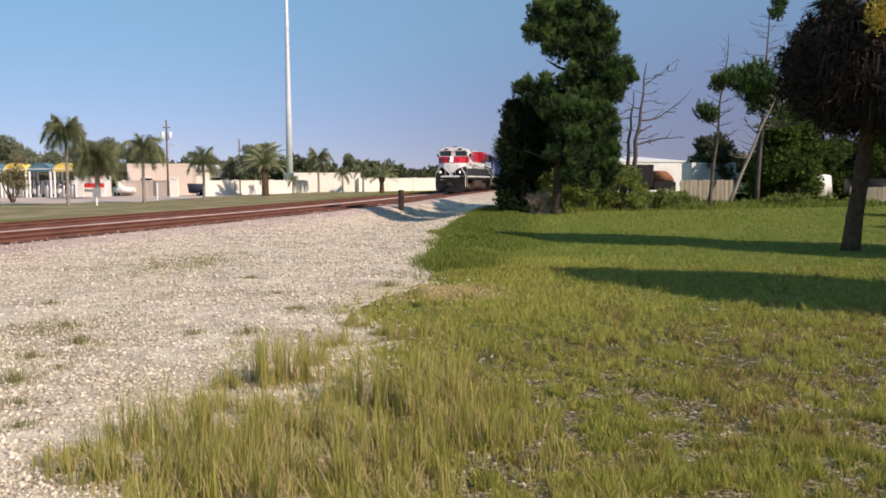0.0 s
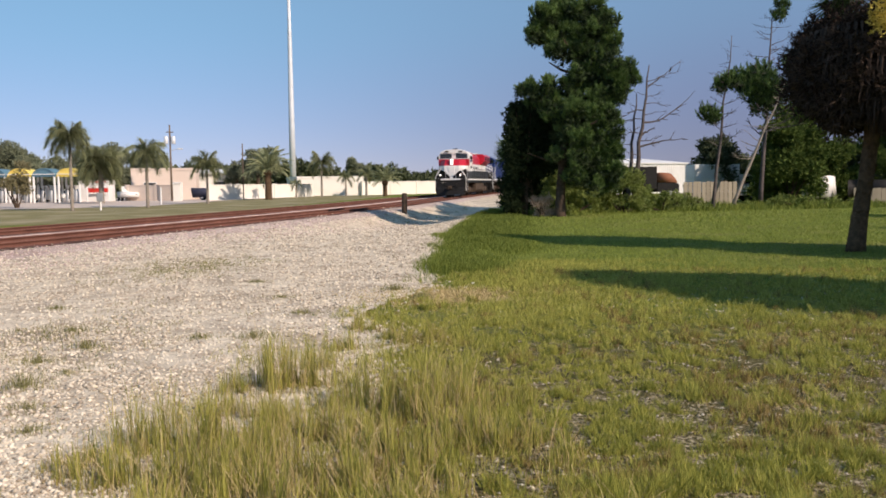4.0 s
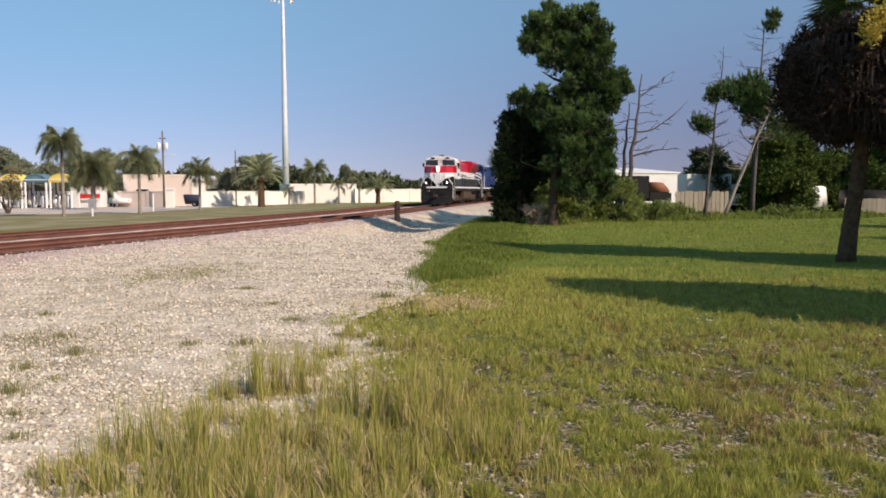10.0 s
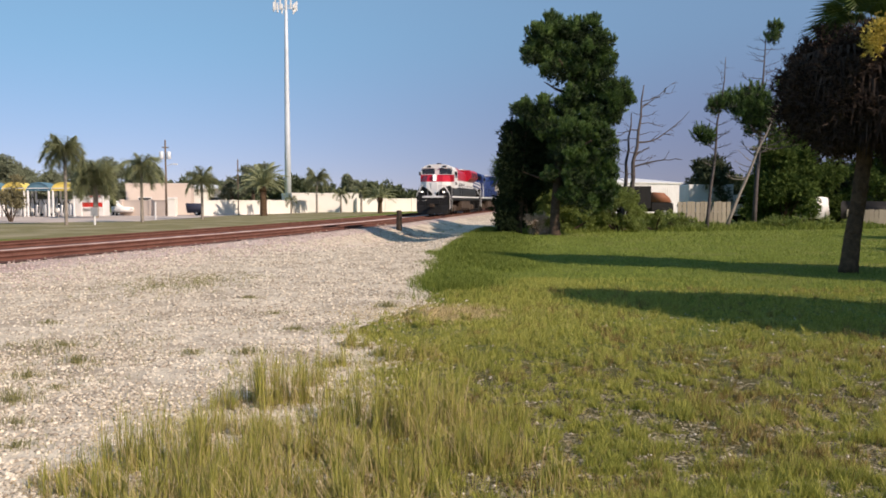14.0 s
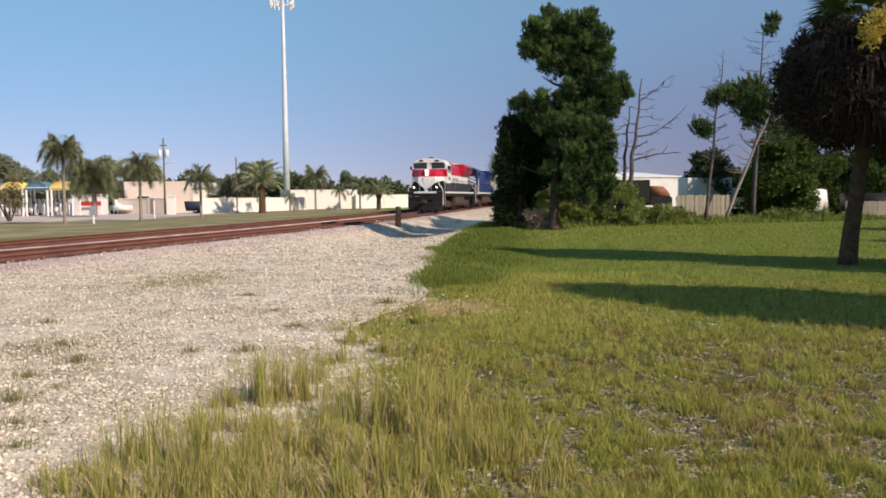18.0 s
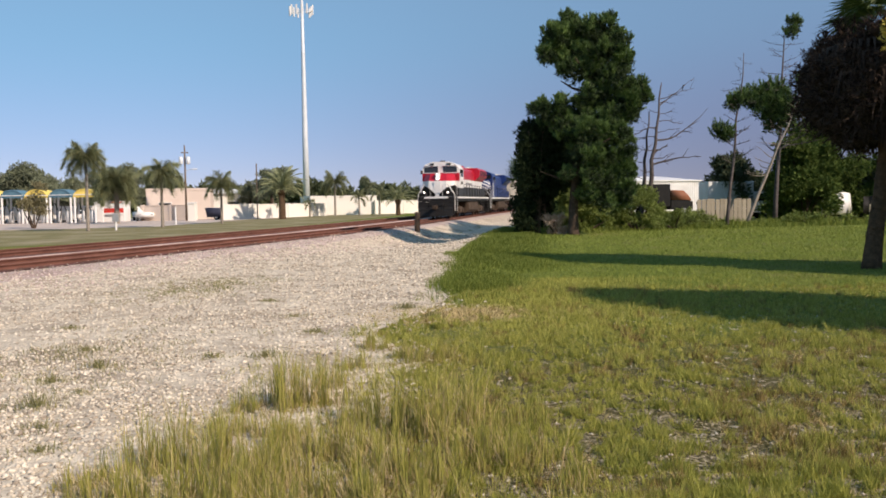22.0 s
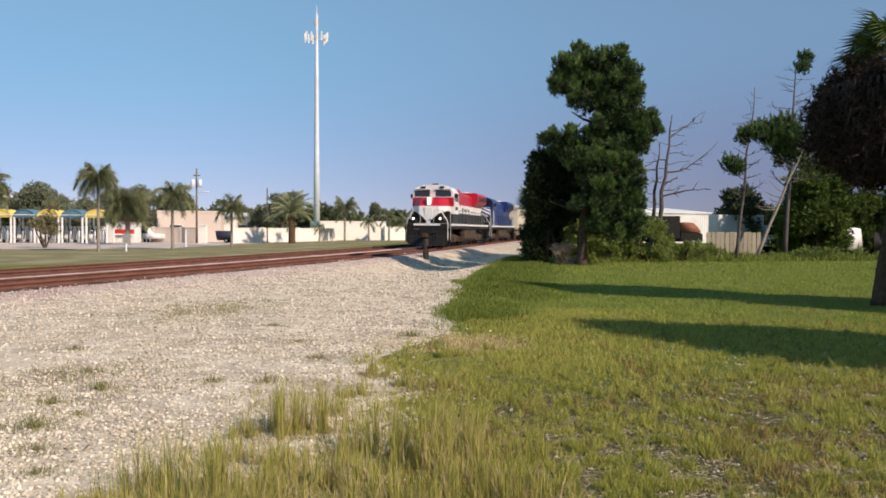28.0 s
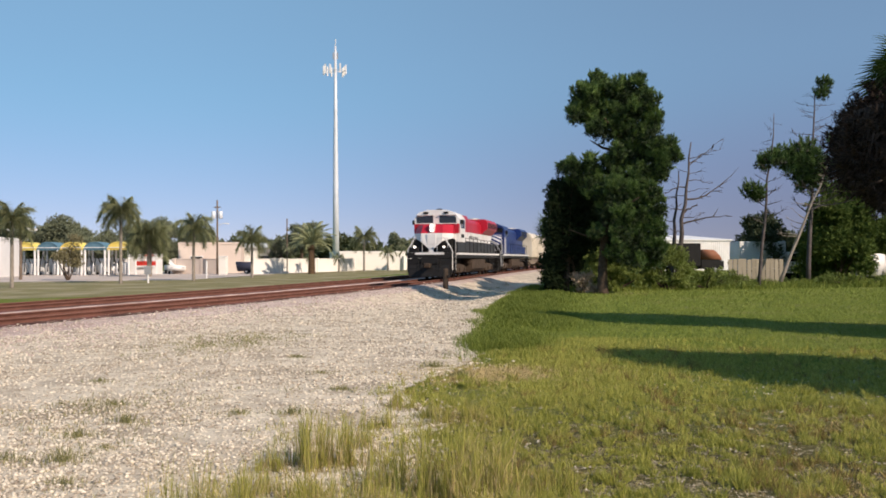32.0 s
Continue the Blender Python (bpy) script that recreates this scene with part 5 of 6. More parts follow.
def plume_mesh(seed, start, end, length, leaflet):
    """One plumose frond that rises at `start` degrees and curls over to `end`, with hanging leaflets; it lies along +y."""
    gen = random.Random(seed)
    vs, fs, n = [], [], 18
    p = Vector((0, 0, 0))
    for i in range(n):
        u = i / n
        a = math.radians(start + (end - start) * u ** 0.8)
        q = p + Vector((0, 0.68 * math.cos(a), math.sin(a))) * length / n
        w, k = 0.035 * (1 - u) + 0.008, len(vs)
        vs += [(p.x - w, p.y, p.z), (p.x + w, p.y, p.z), (q.x + w, q.y, q.z), (q.x - w, q.y, q.z)]
        fs += [(k, k + 1, k + 2, k + 3)]
        if i > 2:
            for j in range(15):
                o = p.lerp(q, gen.random())
                ln = leaflet * (0.55 + 0.45 * math.sin(math.pi * u)) * gen.uniform(0.7, 1.2)
                d = Vector((gen.choice((-1, 1)) * gen.uniform(0.25, 0.9), gen.uniform(0.0, 0.6), gen.uniform(-0.9, 0.15))).normalized() * ln
                k = len(vs)
                vs += [(o.x, o.y - 0.022, o.z), (o.x, o.y + 0.022, o.z), tuple(o + d)]
                fs += [(k, k + 1, k + 2)]
        p = q
    me = bpy.data.meshes.new("frond")
    me.from_pydata(vs, [], fs)
    me.materials.append(M["hazy_frond"])
    return me


QUEEN = [plume_mesh(11 + k, a, b, ln, 0.72) for k, (a, b, ln) in enumerate(((86, 20, 1.9), (82, -25, 2.3), (74, -55, 2.6), (60, -75, 2.7), (40, -85, 2.5), (15, -88, 2.1)))]
DATE = [feather_mesh(s, 2.7, 0.55, 0.5) for s in (14, 15, 16)]


def palm(x, y, tall, trunk_r, kind, size, n, seed, label, lean=0.0):
    gen = random.Random(seed)
    root = empty("palm_tree", pose(x, y, 0), label, "palm tree", "palms along the lot")
    bm = bmesh.new()
    tube(bm, [(0, 0, -0.1), (0, 0, 0.2), (lean * 0.4, 0, tall * 0.5), (lean, 0, tall)], [trunk_r * 1.35, trunk_r * 1.1, trunk_r, trunk_r * 0.9], 9)
    if kind is DATE:
        tube(bm, [(lean, 0, tall - 0.5), (lean, 0, tall - 0.1), (lean, 0, tall + 0.15)], [trunk_r * 1.1, trunk_r * 1.6, trunk_r * 0.8], 9)
    else:
        tube(bm, [(lean, 0, tall - 0.05), (lean, 0, tall + 0.45)], [trunk_r * 0.85, trunk_r * 0.4], 8)
    part("trunk", bm, "pale_bark" if kind is QUEEN else "palm_bark", root, "", True)
    for i in range(n):
        el = 0.0 if kind is QUEEN else (62 - 88 * ((i + 0.5) / n) ** 0.9)
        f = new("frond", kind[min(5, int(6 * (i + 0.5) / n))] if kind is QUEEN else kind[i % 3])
        f.parent = root
        f.matrix_basis = Matrix.Translation((lean, 0, tall + 0.2)) @ pose(0, 0, 0, 0, 0, math.degrees(i * 2.39996 + seed)) @ pose(0, 0, 0, el, gen.uniform(-20, 20), 0) @ Matrix.Scale(size * gen.uniform(0.85, 1.12), 4)
    return root


Q_LABEL = "slender queen palm with drooping green fronds beyond the tracks"
palm(-29.6, 50.5, 3.9, 0.11, QUEEN, 0.95, 24, 1, Q_LABEL)
palm(-26.7, 59.5, 4.8, 0.11, QUEEN, 0.98, 34, 2, Q_LABEL)
palm(-35.1, 85.0, 3.5, 0.25, QUEEN, 1.55, 46, 3, "bushy palm with a full green crown beside the lot")
palm(-23.9, 66.8, 3.9, 0.12, QUEEN, 1.1, 20, 4, "thin queen palm with sparse ragged fronds")
palm(-22.2, 77.7, 3.2, 0.11, QUEEN, 1.05, 22, 5, Q_LABEL)
palm(-20.5, 96.5, 3.3, 0.38, DATE, 1.35, 40, 6, "stout date palm with a wide full crown")
palm(-19.2, 107.2, 1.6, 0.12, QUEEN, 0.6, 10, 7, "small young palm before the white wall")
palm(-22.2, 104.0, 1.9, 0.09, QUEEN, 0.6, 8, 17, "small young palm before the white wall")
palm(-17.0, 114.5, 4.1, 0.14, QUEEN, 1.3, 22, 8, Q_LABEL)
palm(-14.0, 117.1, 2.3, 0.12, QUEEN, 0.9, 10, 9, "small ragged palm before the white wall")
palm(-8.3, 114.0, 2.0, 0.3, DATE, 1.15, 26, 10, "low date palm with a wide crown by the tracks")
palm(-11.6, 122.0, 2.8, 0.15, QUEEN, 0.9, 10, 16, "ragged palm with brownish fronds before the white wall")


# ---- buildings, walls, lot ----
def wall_run(name, pts, tall, thick, mat, label, cap=True, posts=6.0):
    """A masonry wall along points, with piers and a coping."""
    root = empty(name, pose(0, 0, 0), label, "wall", "", "structure")
    for (x0, y0), (x1, y1) in zip(pts, pts[1:]):
        d = Vector((x1 - x0, y1 - y0, 0))
        ln = d.length
        m = Matrix.Translation((x0, y0, 0)) @ pose(0, 0, 0, 0, 0, math.degrees(math.atan2(d.y, d.x)))
        seg = part("panel", boxes((0, ln, -thick / 2, thick / 2, -0.1, tall)), mat, root)
        seg.matrix_basis = m
        if cap:
            c = part("coping", boxes((-0.02, ln + 0.02, -thick / 2 - 0.05, thick / 2 + 0.05, tall + 0.002, tall + 0.09), bevel=0.01), mat, root)
            c.matrix_basis = m
        k = 0.0
        while k < ln and posts:
            p = part("pier", boxes((k - 0.2, k + 0.2, -thick / 2 - 0.08, thick / 2 + 0.08, -0.1, tall + 0.16), bevel=0.01), mat, root)
            p.matrix_basis = m
            k += posts
    return root


wall_run("wall_white", [(-27.4, 96.5), (-22.6, 110.0), (-19.0, 119.0)], 1.72, 0.2, "white_wall", "long low white plastered wall behind the palms")


def house(name, m, w, d, h, wall, label, roof_h=0.0, roof="roof_brown", openings=(), overhang=0.4, parapet=0.3, category="building"):
    """A building with its front at y = 0, w wide along x, d deep."""
    root = empty(name, m, label, category)
    part("wall", boxes((-w / 2, w / 2, 0, d, -0.1, h)), wall, root)
    if roof_h:
        bm = bmesh.new()
        prism(bm, [(-overhang, h), (d + overhang, h), (d + overhang, h + 0.14), (d / 2, h + roof_h), (-overhang, h + 0.14)], -w / 2 - overhang, w / 2 + overhang, "x")
        part("roof", bm, roof, root)
    else:
        part("roof", boxes((-w / 2 + 0.1, w / 2 - 0.1, 0.1, d - 0.1, h + 0.002, h + 0.06)), "grey_metal", root)
        part("parapet", boxes((-w / 2 - 0.05, w / 2 + 0.05, -0.06, 0.14, h + 0.002, h + parapet), (-w / 2 - 0.05, -w / 2 + 0.15, 0.14, d, h + 0.002, h + parapet), (w / 2 - 0.15, w / 2 + 0.05, 0.14, d, h + 0.002, h + parapet), bevel=0.01), wall, root)
    for kind, x, z0, z1, ww in openings:
        o = part(kind, boxes((x - ww / 2 - 0.08, x + ww / 2 + 0.08, -0.07, -0.003, z0 - 0.08, z1 + 0.08), bevel=0.01), "white_metal", root)
        part("pane" if kind == "window" else "leaf", boxes((x - ww / 2, x + ww / 2, -0.085, -0.072, z0, z1)), "glass_dark" if kind == "window" else "grey_metal", o)
    return root


house("tan_building", pose(-34.6, 102.5, 0, 0, 0, 14), 7.6, 9.0, 3.6, "tan_wall", "low pinkish tan stucco building with a flat roof", 0, openings=(("door", 1.6, 0.0, 2.1, 1.0), ("window", -1.6, 1.0, 2.1, 1.4)))
wall_run("wall_tan", [(-37.9, 99.3), (-31.4, 97.4)], 1.75, 0.2, "tan_wall", "low pinkish tan plastered wall beside the lot", True, 4.0)
house("white_shop", pose(-33.4, 114.0, 0, 0, 0, 8), 6.4, 8.0, 3.3, "white_wall", "pale plastered building with a low pitched roof behind the lot", 0.7, "white_metal", openings=(("window", -2.5, 1.0, 2.2, 1.6), ("window", 2.5, 1.0, 2.2, 1.6)))
house("white_warehouse", pose(-17.2, 125.0, 0, 0, 0, 18), 10.0, 12.0, 2.6, "white_wall", "low white warehouse beyond the tracks", 0)
wall_run("wall_white_far", [(-12.6, 126.0), (0.5, 141.0)], 2.0, 0.2, "white_wall", "long white plastered wall beyond the tracks")
house("white_kiosk", pose(-52.0, 82.0, 0, 0, 0, 12), 5.0, 6.0, 3.8, "white_metal", "small white building at the edge of the lot", 0, openings=(("window", 0.8, 1.0, 2.0, 1.2),))
house("metal_shed", pose(25.5, 112.0, 0, 0, 0, 20), 16.0, 22.0, 4.0, "white_metal", "white corrugated metal shed with a low roof", 1.0, "white_metal", overhang=0.2)
_shed = bmesh.new()
for k in range(52):
    box(_shed, -7.9 + k * 0.305, -7.8 + k * 0.305, -0.05, -0.002, 0.1, 3.98)
_ribs = part("shed_ribs", _shed, "white_metal")
_ribs.matrix_basis = pose(25.5, 112.0, 0, 0, 0, 20)
tagged(_ribs, "vertical ribs of the white metal shed front", "cladding", kind="structure")


# ---- vacuum bays with coloured canopies ----
def canopy(x, y, colour, label):
    root = empty("canopy_bay", pose(x, y, 0), label, "canopy", "wash bays")
    arc = [(1.3 * math.cos(math.pi * k / 10), 2.85 + 0.95 * math.sin(math.pi * k / 10)) for k in range(11)]
    bm = bmesh.new()
    prism(bm, arc + [(1.22 * math.cos(math.pi * k / 10), 2.83 + 0.87 * math.sin(math.pi * k / 10)) for k in range(10, -1, -1)], 0, 2.2, "y")
    part("awning", bm, colour, root)
    bm = bmesh.new()
    prism(bm, [(1.2 * math.cos(math.pi * k / 10), 2.86 + 0.85 * math.sin(math.pi * k / 10)) for k in range(11)], 0.1, 0.14, "y")
    part("fascia", bm, colour, root)
    part("fascia_trim", boxes((-1.28, 1.28, -0.03, 0.0, 3.1, 3.18), bevel=0.005), "white_metal", root, "pale trim across the awning")
    for px in (-1.15, 1.15):
        for py in (0.15, 2.0):
            part("post", tube(bmesh.new(), [(px, py, -0.05), (px, py, 2.9)], [0.12, 0.12], 8), "white_metal", root, "white round post")
    for vx, vy in ((0.62, 0.5), (-0.5, 0.9)):
        v = part("vacuum", tube(bmesh.new(), [(vx, vy, 0), (vx, vy, 0.25), (vx, vy, 1.25), (vx, vy, 1.5)], [0.3, 0.26, 0.26, 0.12], 12), "grey_metal", root, "grey vacuum canister", True)
        part("hose", tube(bmesh.new(), [(vx, vy - 0.15, 1.2), (vx - 0.35, vy - 0.4, 2.3), (vx - 0.6, vy - 0.4, 1.5), (vx - 0.65, vy - 0.4, 0.4)], [0.06, 0.06, 0.06, 0.06], 6), "rubber", v)
    part("side_panel", boxes((-1.25, 1.25, 1.9, 1.94, 0.3, 1.9), bevel=0.01), "white_metal", root, "white screen at the back of the bay")
    return root


for _x, _c, _w in ((-52.5, "yellow", "yellow"), (-49.8, "teal", "blue"), (-47.06, "yellow", "yellow"), (-44.35, "teal", "blue"), (-41.6, "yellow", "yellow")):
    canopy(_x, 92.0, _c, f"vacuum bay with a rounded {_w} awning on white posts")


# ---- vehicles ----
def wheels(root, xs, half, r, width=0.22):
    for x in xs:
        for sy in (-1, 1):
            y = sy * half
            w = part("wheel", tube(bmesh.new(), [(x, y - width / 2, r), (x, y - width / 2 + 0.03, r), (x, y + width / 2 - 0.03, r), (x, y + width / 2, r)], [r * 0.93, r, r, r * 0.93], 18), "rubber", root)
            part("rim", tube(bmesh.new(), [(x, y + sy * width * 0.42, r), (x, y + sy * width * 0.53, r)], [r * 0.6, r * 0.55], 14), "grey_metal", w)


def car(name, m, body, profile, cabin, w, label, category, glass=True, r=0.34, axles=(-1.4, 1.4)):
    """A vehicle along x: side profile of the body, then of the cabin."""
    root = empty(name, m, label, category)
    bm = bmesh.new()
    prism(bm, profile, -w / 2, w / 2, "y")
    bmesh.ops.bevel(bm, geom=bm.edges[:], offset=0.05, segments=2, affect="EDGES")
    part("body", bm, body, root, "", True)
    if cabin:
        bm = bmesh.new()
        prism(bm, cabin, -w / 2 + 0.12, w / 2 - 0.12, "y")
        bmesh.ops.bevel(bm, geom=bm.edges[:], offset=0.05, segments=2, affect="EDGES")
        part("cabin", bm, body, root)
        x0, x1 = min(p[0] for p in cabin), max(p[0] for p in cabin)
        z0, z1 = min(p[1] for p in cabin), max(p[1] for p in cabin)
        for sy in (-1, 1):
            a, b = sorted((sy * (w / 2 - 0.13), sy * (w / 2 - 0.105)))
            bm = bmesh.new()
            prism(bm, [(x0 + 0.3, z0 + 0.08), (x1 - 0.3, z0 + 0.08), (x1 - 0.55, z1 - 0.1), (x0 + 0.5, z1 - 0.1)], a, b, "y")
            part("side_window", bm, "glass_dark", root)
    wheels(root, axles, w / 2 - 0.12, r)
    for sy in (-1, 1):
        part("headlight", boxes((max(p[0] for p in profile) - 0.03, max(p[0] for p in profile) + 0.015, sy * w * 0.36 - 0.15, sy * w * 0.36 + 0.15, 0.68, 0.84), bevel=0.005), "grey_metal", root)
    return root


PICKUP = [(-2.6, 0.42), (2.6, 0.42), (2.6, 0.95), (1.5, 1.06), (-2.6, 1.06)]
PICKUP_CAB = [(-0.6, 1.04), (1.5, 1.04), (0.85, 1.72), (-0.45, 1.72)]
SEDAN = [(-2.2, 0.35), (2.2, 0.35), (2.25, 0.75), (1.2, 0.92), (-2.2, 0.95)]
SEDAN_CAB = [(-1.7, 0.9), (1.2, 0.9), (0.5, 1.42), (-1.1, 1.42)]
car("pickup_truck", pose(-38.3, 100.4, 0, 0, 0, -62), "white_metal", PICKUP, PICKUP_CAB, 1.9, "white pickup truck parked in the lot", "pickup truck", axles=(-1.7, 1.6), r=0.38)
car("utility_trailer", pose(-28.7, 100.0, 0, 0, 0, 8), "dark_blue", [(-1.5, 0.3), (1.1, 0.3), (1.75, 1.38), (-1.7, 1.45)], None, 1.8, "dark slate-grey steel trailer parked by the pale building", "trailer", axles=(-0.4, 0.4), r=0.3)


for _x, _y, _r, _m, _w in ((-51.0, 98.5, 84, "grey_metal", "grey"), (-48.4, 99.0, 96, "dark_blue", "dark blue"), (-45.6, 98.2, 88, "white_metal", "white"), (-53.8, 97.6, 92, "dark_metal", "black"), (-55.8, 88.0, 20, "grey_metal", "silver")):
    car("parked_car", pose(_x, _y, 0, 0, 0, _r), _m, SEDAN, SEDAN_CAB, 1.8, f"{_w} car parked behind the vacuum bays", "car")


def box_truck(m, cab_mat, box_mat, label, stripe=None, ln=4.4, tall=2.6):
    root = empty("box_truck", m, label, "truck", "trucks")
    part("chassis", boxes((-ln + 0.2, 1.9, -0.5, 0.5, 0.5, 0.7)), "dark_metal", root)
    bm = boxes((-ln, 0.0, -1.05, 1.05, 0.75, 0.75 + tall), bevel=0.03)
    part("cargo_box", bm, box_mat, root)
    if stripe:
        part("side_stripe", boxes((-ln + 0.1, -0.1, -1.075, -1.055, 1.05, 1.95)), stripe, root)
    bm = bmesh.new()
    prism(bm, [(0.1, 0.5), (2.0, 0.5), (2.0, 1.2), (1.5, 1.35), (1.15, 2.1), (0.1, 2.15)], -0.95, 0.95, "y")
    part("cab", bm, cab_mat, root)
    for sy in (-1, 1):
        a, b = sorted((sy * 0.955, sy * 0.97))
        bm = bmesh.new()
        prism(bm, [(0.35, 1.4), (1.25, 1.4), (1.0, 2.0), (0.35, 2.0)], a, b, "y")
        part("side_window", bm, "glass_dark", root)
    bm = bmesh.new()
    prism(bm, [(1.53, 1.37), (1.2, 2.08), (1.18, 2.07), (1.5, 1.37)], -0.8, 0.8, "y")
    part("windscreen", bm, "glass_dark", root)
    wheels(root, (-ln + 1.0, 1.2), 0.9, 0.4)
    return root


booth = house("sales_booth", pose(-40.9, 97.0, 0), 3.3, 2.0, 2.15, "white_metal", "small white booth with a red band by the vacuum bays", 0, parapet=0.25, category="booth")
part("red_band", boxes((-1.0, 1.62, -0.025, -0.004, 1.05, 1.55), bevel=0.004), "red", booth, "faded red band")
part("lettering", boxes((0.1, 1.5, -0.075, -0.064, 2.2, 2.32)), "red", booth, "row of plain red lettering")
part("counter", boxes((-1.0, 1.5, -0.3, -0.03, 0.86, 0.92), bevel=0.006), "white_metal", booth)
_truck = box_truck(pose(21.4, 86.0, 0, 0, 0, 0) @ Matrix.Scale(1.15, 4), "dark_metal", "dark_metal", "dark truck with a rusty orange tarpaulin before the shed", None, 3.2, 2.0)
_tarp = bmesh.new()
prism(_tarp, [(0.05, 1.3), (1.9, 1.28), (1.62, 1.75), (1.2, 2.16), (0.3, 2.22), (0.05, 2.1)], -1.0, 1.0, "y")
bmesh.ops.bevel(_tarp, geom=_tarp.edges[:], offset=0.06, segments=2, affect="EDGES")
part("tarpaulin", _tarp, "orange", _truck, "rusty orange tarpaulin over the cab", True)
box_truck(pose(22.9, 66.5, 0, 0, 0, 4), "white_metal", "white_metal", "pale box truck behind the board fence", None, 3.6, 2.2)
car("white_van", pose(27.0, 60.5, 0, 0, 0, 60), "white_metal", [(-2.3, 0.4), (2.3, 0.4), (2.3, 1.0), (1.6, 1.2), (0.9, 1.9), (-2.3, 1.95)], None, 1.9, "white van half hidden by bushes", "van")
car("dark_van", pose(30.6, 57.8, 0, 0, 0, 0), "dark_metal", [(-2.4, 0.4), (2.4, 0.4), (2.4, 1.0), (1.6, 1.15), (1.1, 1.6), (-2.4, 1.65)], None, 1.9, "dark van with a pale roof parked behind the lawn", "van")


def board_fence(x0, y0, x1, y1, tall, label):
    root = empty("board_fence", pose(0, 0, 0), label, "fence")
    d = Vector((x1 - x0, y1 - y0, 0))
    ln, a = d.length, math.degrees(math.atan2(d.y, d.x))
    n = int(ln / 0.3)
    first = None
    for i in range(n):
        p = Vector((x0, y0, 0)) + d * (i + 0.5) / n
        if first is None:
            first = part("board", boxes((-0.145, 0.145, -0.012, 0.012, -0.02, tall), bevel=0.004), "board", root)
            b = first
        else:
            b = new("board", first.data)
            b.parent = root
        b.matrix_basis = pose(p.x, p.y, rng.uniform(-0.03, 0.02), 0, rng.uniform(-0.8, 0.8), a)
    for z in (0.35, tall - 0.3):
        r = part("rail", boxes((0, ln, 0.02, 0.07, z, z + 0.09)), "board", root)
        r.matrix_basis = pose(x0, y0, 0, 0, 0, a)
    return root


board_fence(14.6, 51.4, 18.3, 52.6, 1.62, "weathered tan board fence at the lawn's edge")
board_fence(26.8, 55.0, 36.0, 55.0, 1.1, "low grey board fence behind the lawn")


# ---- poles, tower, posts ----
def utility_pole(x, y, tall):
    root = empty("utility_pole", pose(x, y, 0), "wooden utility pole with transformers and a street lamp arm", "utility pole")
    part("pole", tube(bmesh.new(), [(0, 0, -0.1), (0, 0, tall)], [0.13, 0.085], 10), "pole_wood", root, "", True)
    part("crossarm", boxes((-0.4, 0.4, -0.06, 0.06, tall - 0.9, tall - 0.78)), "pole_wood", root)
    for px in (-0.42, 0.42):
        part("transformer", tube(bmesh.new(), [(px, -0.1, tall - 2.2), (px, -0.1, tall - 2.15), (px, -0.1, tall - 1.35), (px, -0.1, tall - 1.3)], [0.2, 0.25, 0.25, 0.15], 12), "galv", root, "grey transformer can", True)
    part("lamp_arm", tube(bmesh.new(), [(0, 0, tall - 3.0), (0.8, -0.2, tall - 2.75), (1.3, -0.3, tall - 2.75)], [0.04, 0.04, 0.04], 6), "galv", root)
    part("lamp_head", boxes((0.95, 1.5, -0.42, -0.18, tall - 2.85, tall - 2.7), bevel=0.03), "galv", root)
    return root


utility_pole(-31.6, 96.2, 8.7)


def cell_tower():
    root = empty("cell_tower", pose(-27.4, 150.0, 0), "tall white monopole cell tower with antenna panels at the top", "cell tower")
    part("mast", tube(bmesh.new(), [(0, 0, -0.2), (0, 0, 14), (0, 0, 28), (0, 0, 40.3)], [0.62, 0.5, 0.35, 0.2], 16), "galv", root, "tapered pale steel mast", True)
    for z, r in ((9.5, 0.57), (19, 0.47), (28.5, 0.38)):
        part("flange", tube(bmesh.new(), [(0, 0, z), (0, 0, z + 0.12)], [r, r], 16), "galv", root)
    for k in range(3):
        a = 2 * math.pi * k / 3 + 0.4
        o = Vector((math.cos(a), math.sin(a), 0))
        t = Vector((-math.sin(a), math.cos(a), 0))
        bm = bmesh.new()
        tube(bm, [o * 0.2 + Vector((0, 0, 35.9)), o * 1.5 + Vector((0, 0, 35.9))], [0.07, 0.07], 6)
        tube(bm, [o * 1.5 - t * 1.5 + Vector((0, 0, 35.9)), o * 1.5 + t * 1.5 + Vector((0, 0, 35.9))], [0.06, 0.06], 6)
        arm = part("antenna_arm", bm, "galv", root)
        for j in (-1.4, -0.5, 0.5, 1.4):
            p = o * 1.62 + t * j
            bm = boxes((-0.14, 0.14, -0.09, 0.09, 35.2, 36.9), bevel=0.02)
            q = part("antenna", bm, "white_metal", arm)
            q.matrix_basis = pose(p.x, p.y, 0, 0, 0, math.degrees(a) + 90)
    part("top_whip", tube(bmesh.new(), [(0, 0, 40.3), (0, 0, 41.8)], [0.09, 0.05], 6), "white_metal", root)
    part("upper_antenna", boxes((-0.5, -0.25, -0.1, 0.1, 38.1, 39.3), (0.25, 0.5, -0.1, 0.1, 38.1, 39.3), bevel=0.02), "grey_metal", root)
    return root


cell_tower()


def sign_post(x, y, tall, w, h, label):
    root = empty("sign_post", pose(x, y, 0), label, "sign", "posts beyond the tracks")
    part("post", tube(bmesh.new(), [(0, 0, -0.1), (0, 0, tall)], [0.07, 0.07], 8), "white_metal" if tall < 3 else "pole_wood", root)
    if w:
        part("plate", boxes((-w / 2, w / 2, -0.09, -0.07, tall - h, tall), bevel=0.005), "grey_metal", root)
    return root


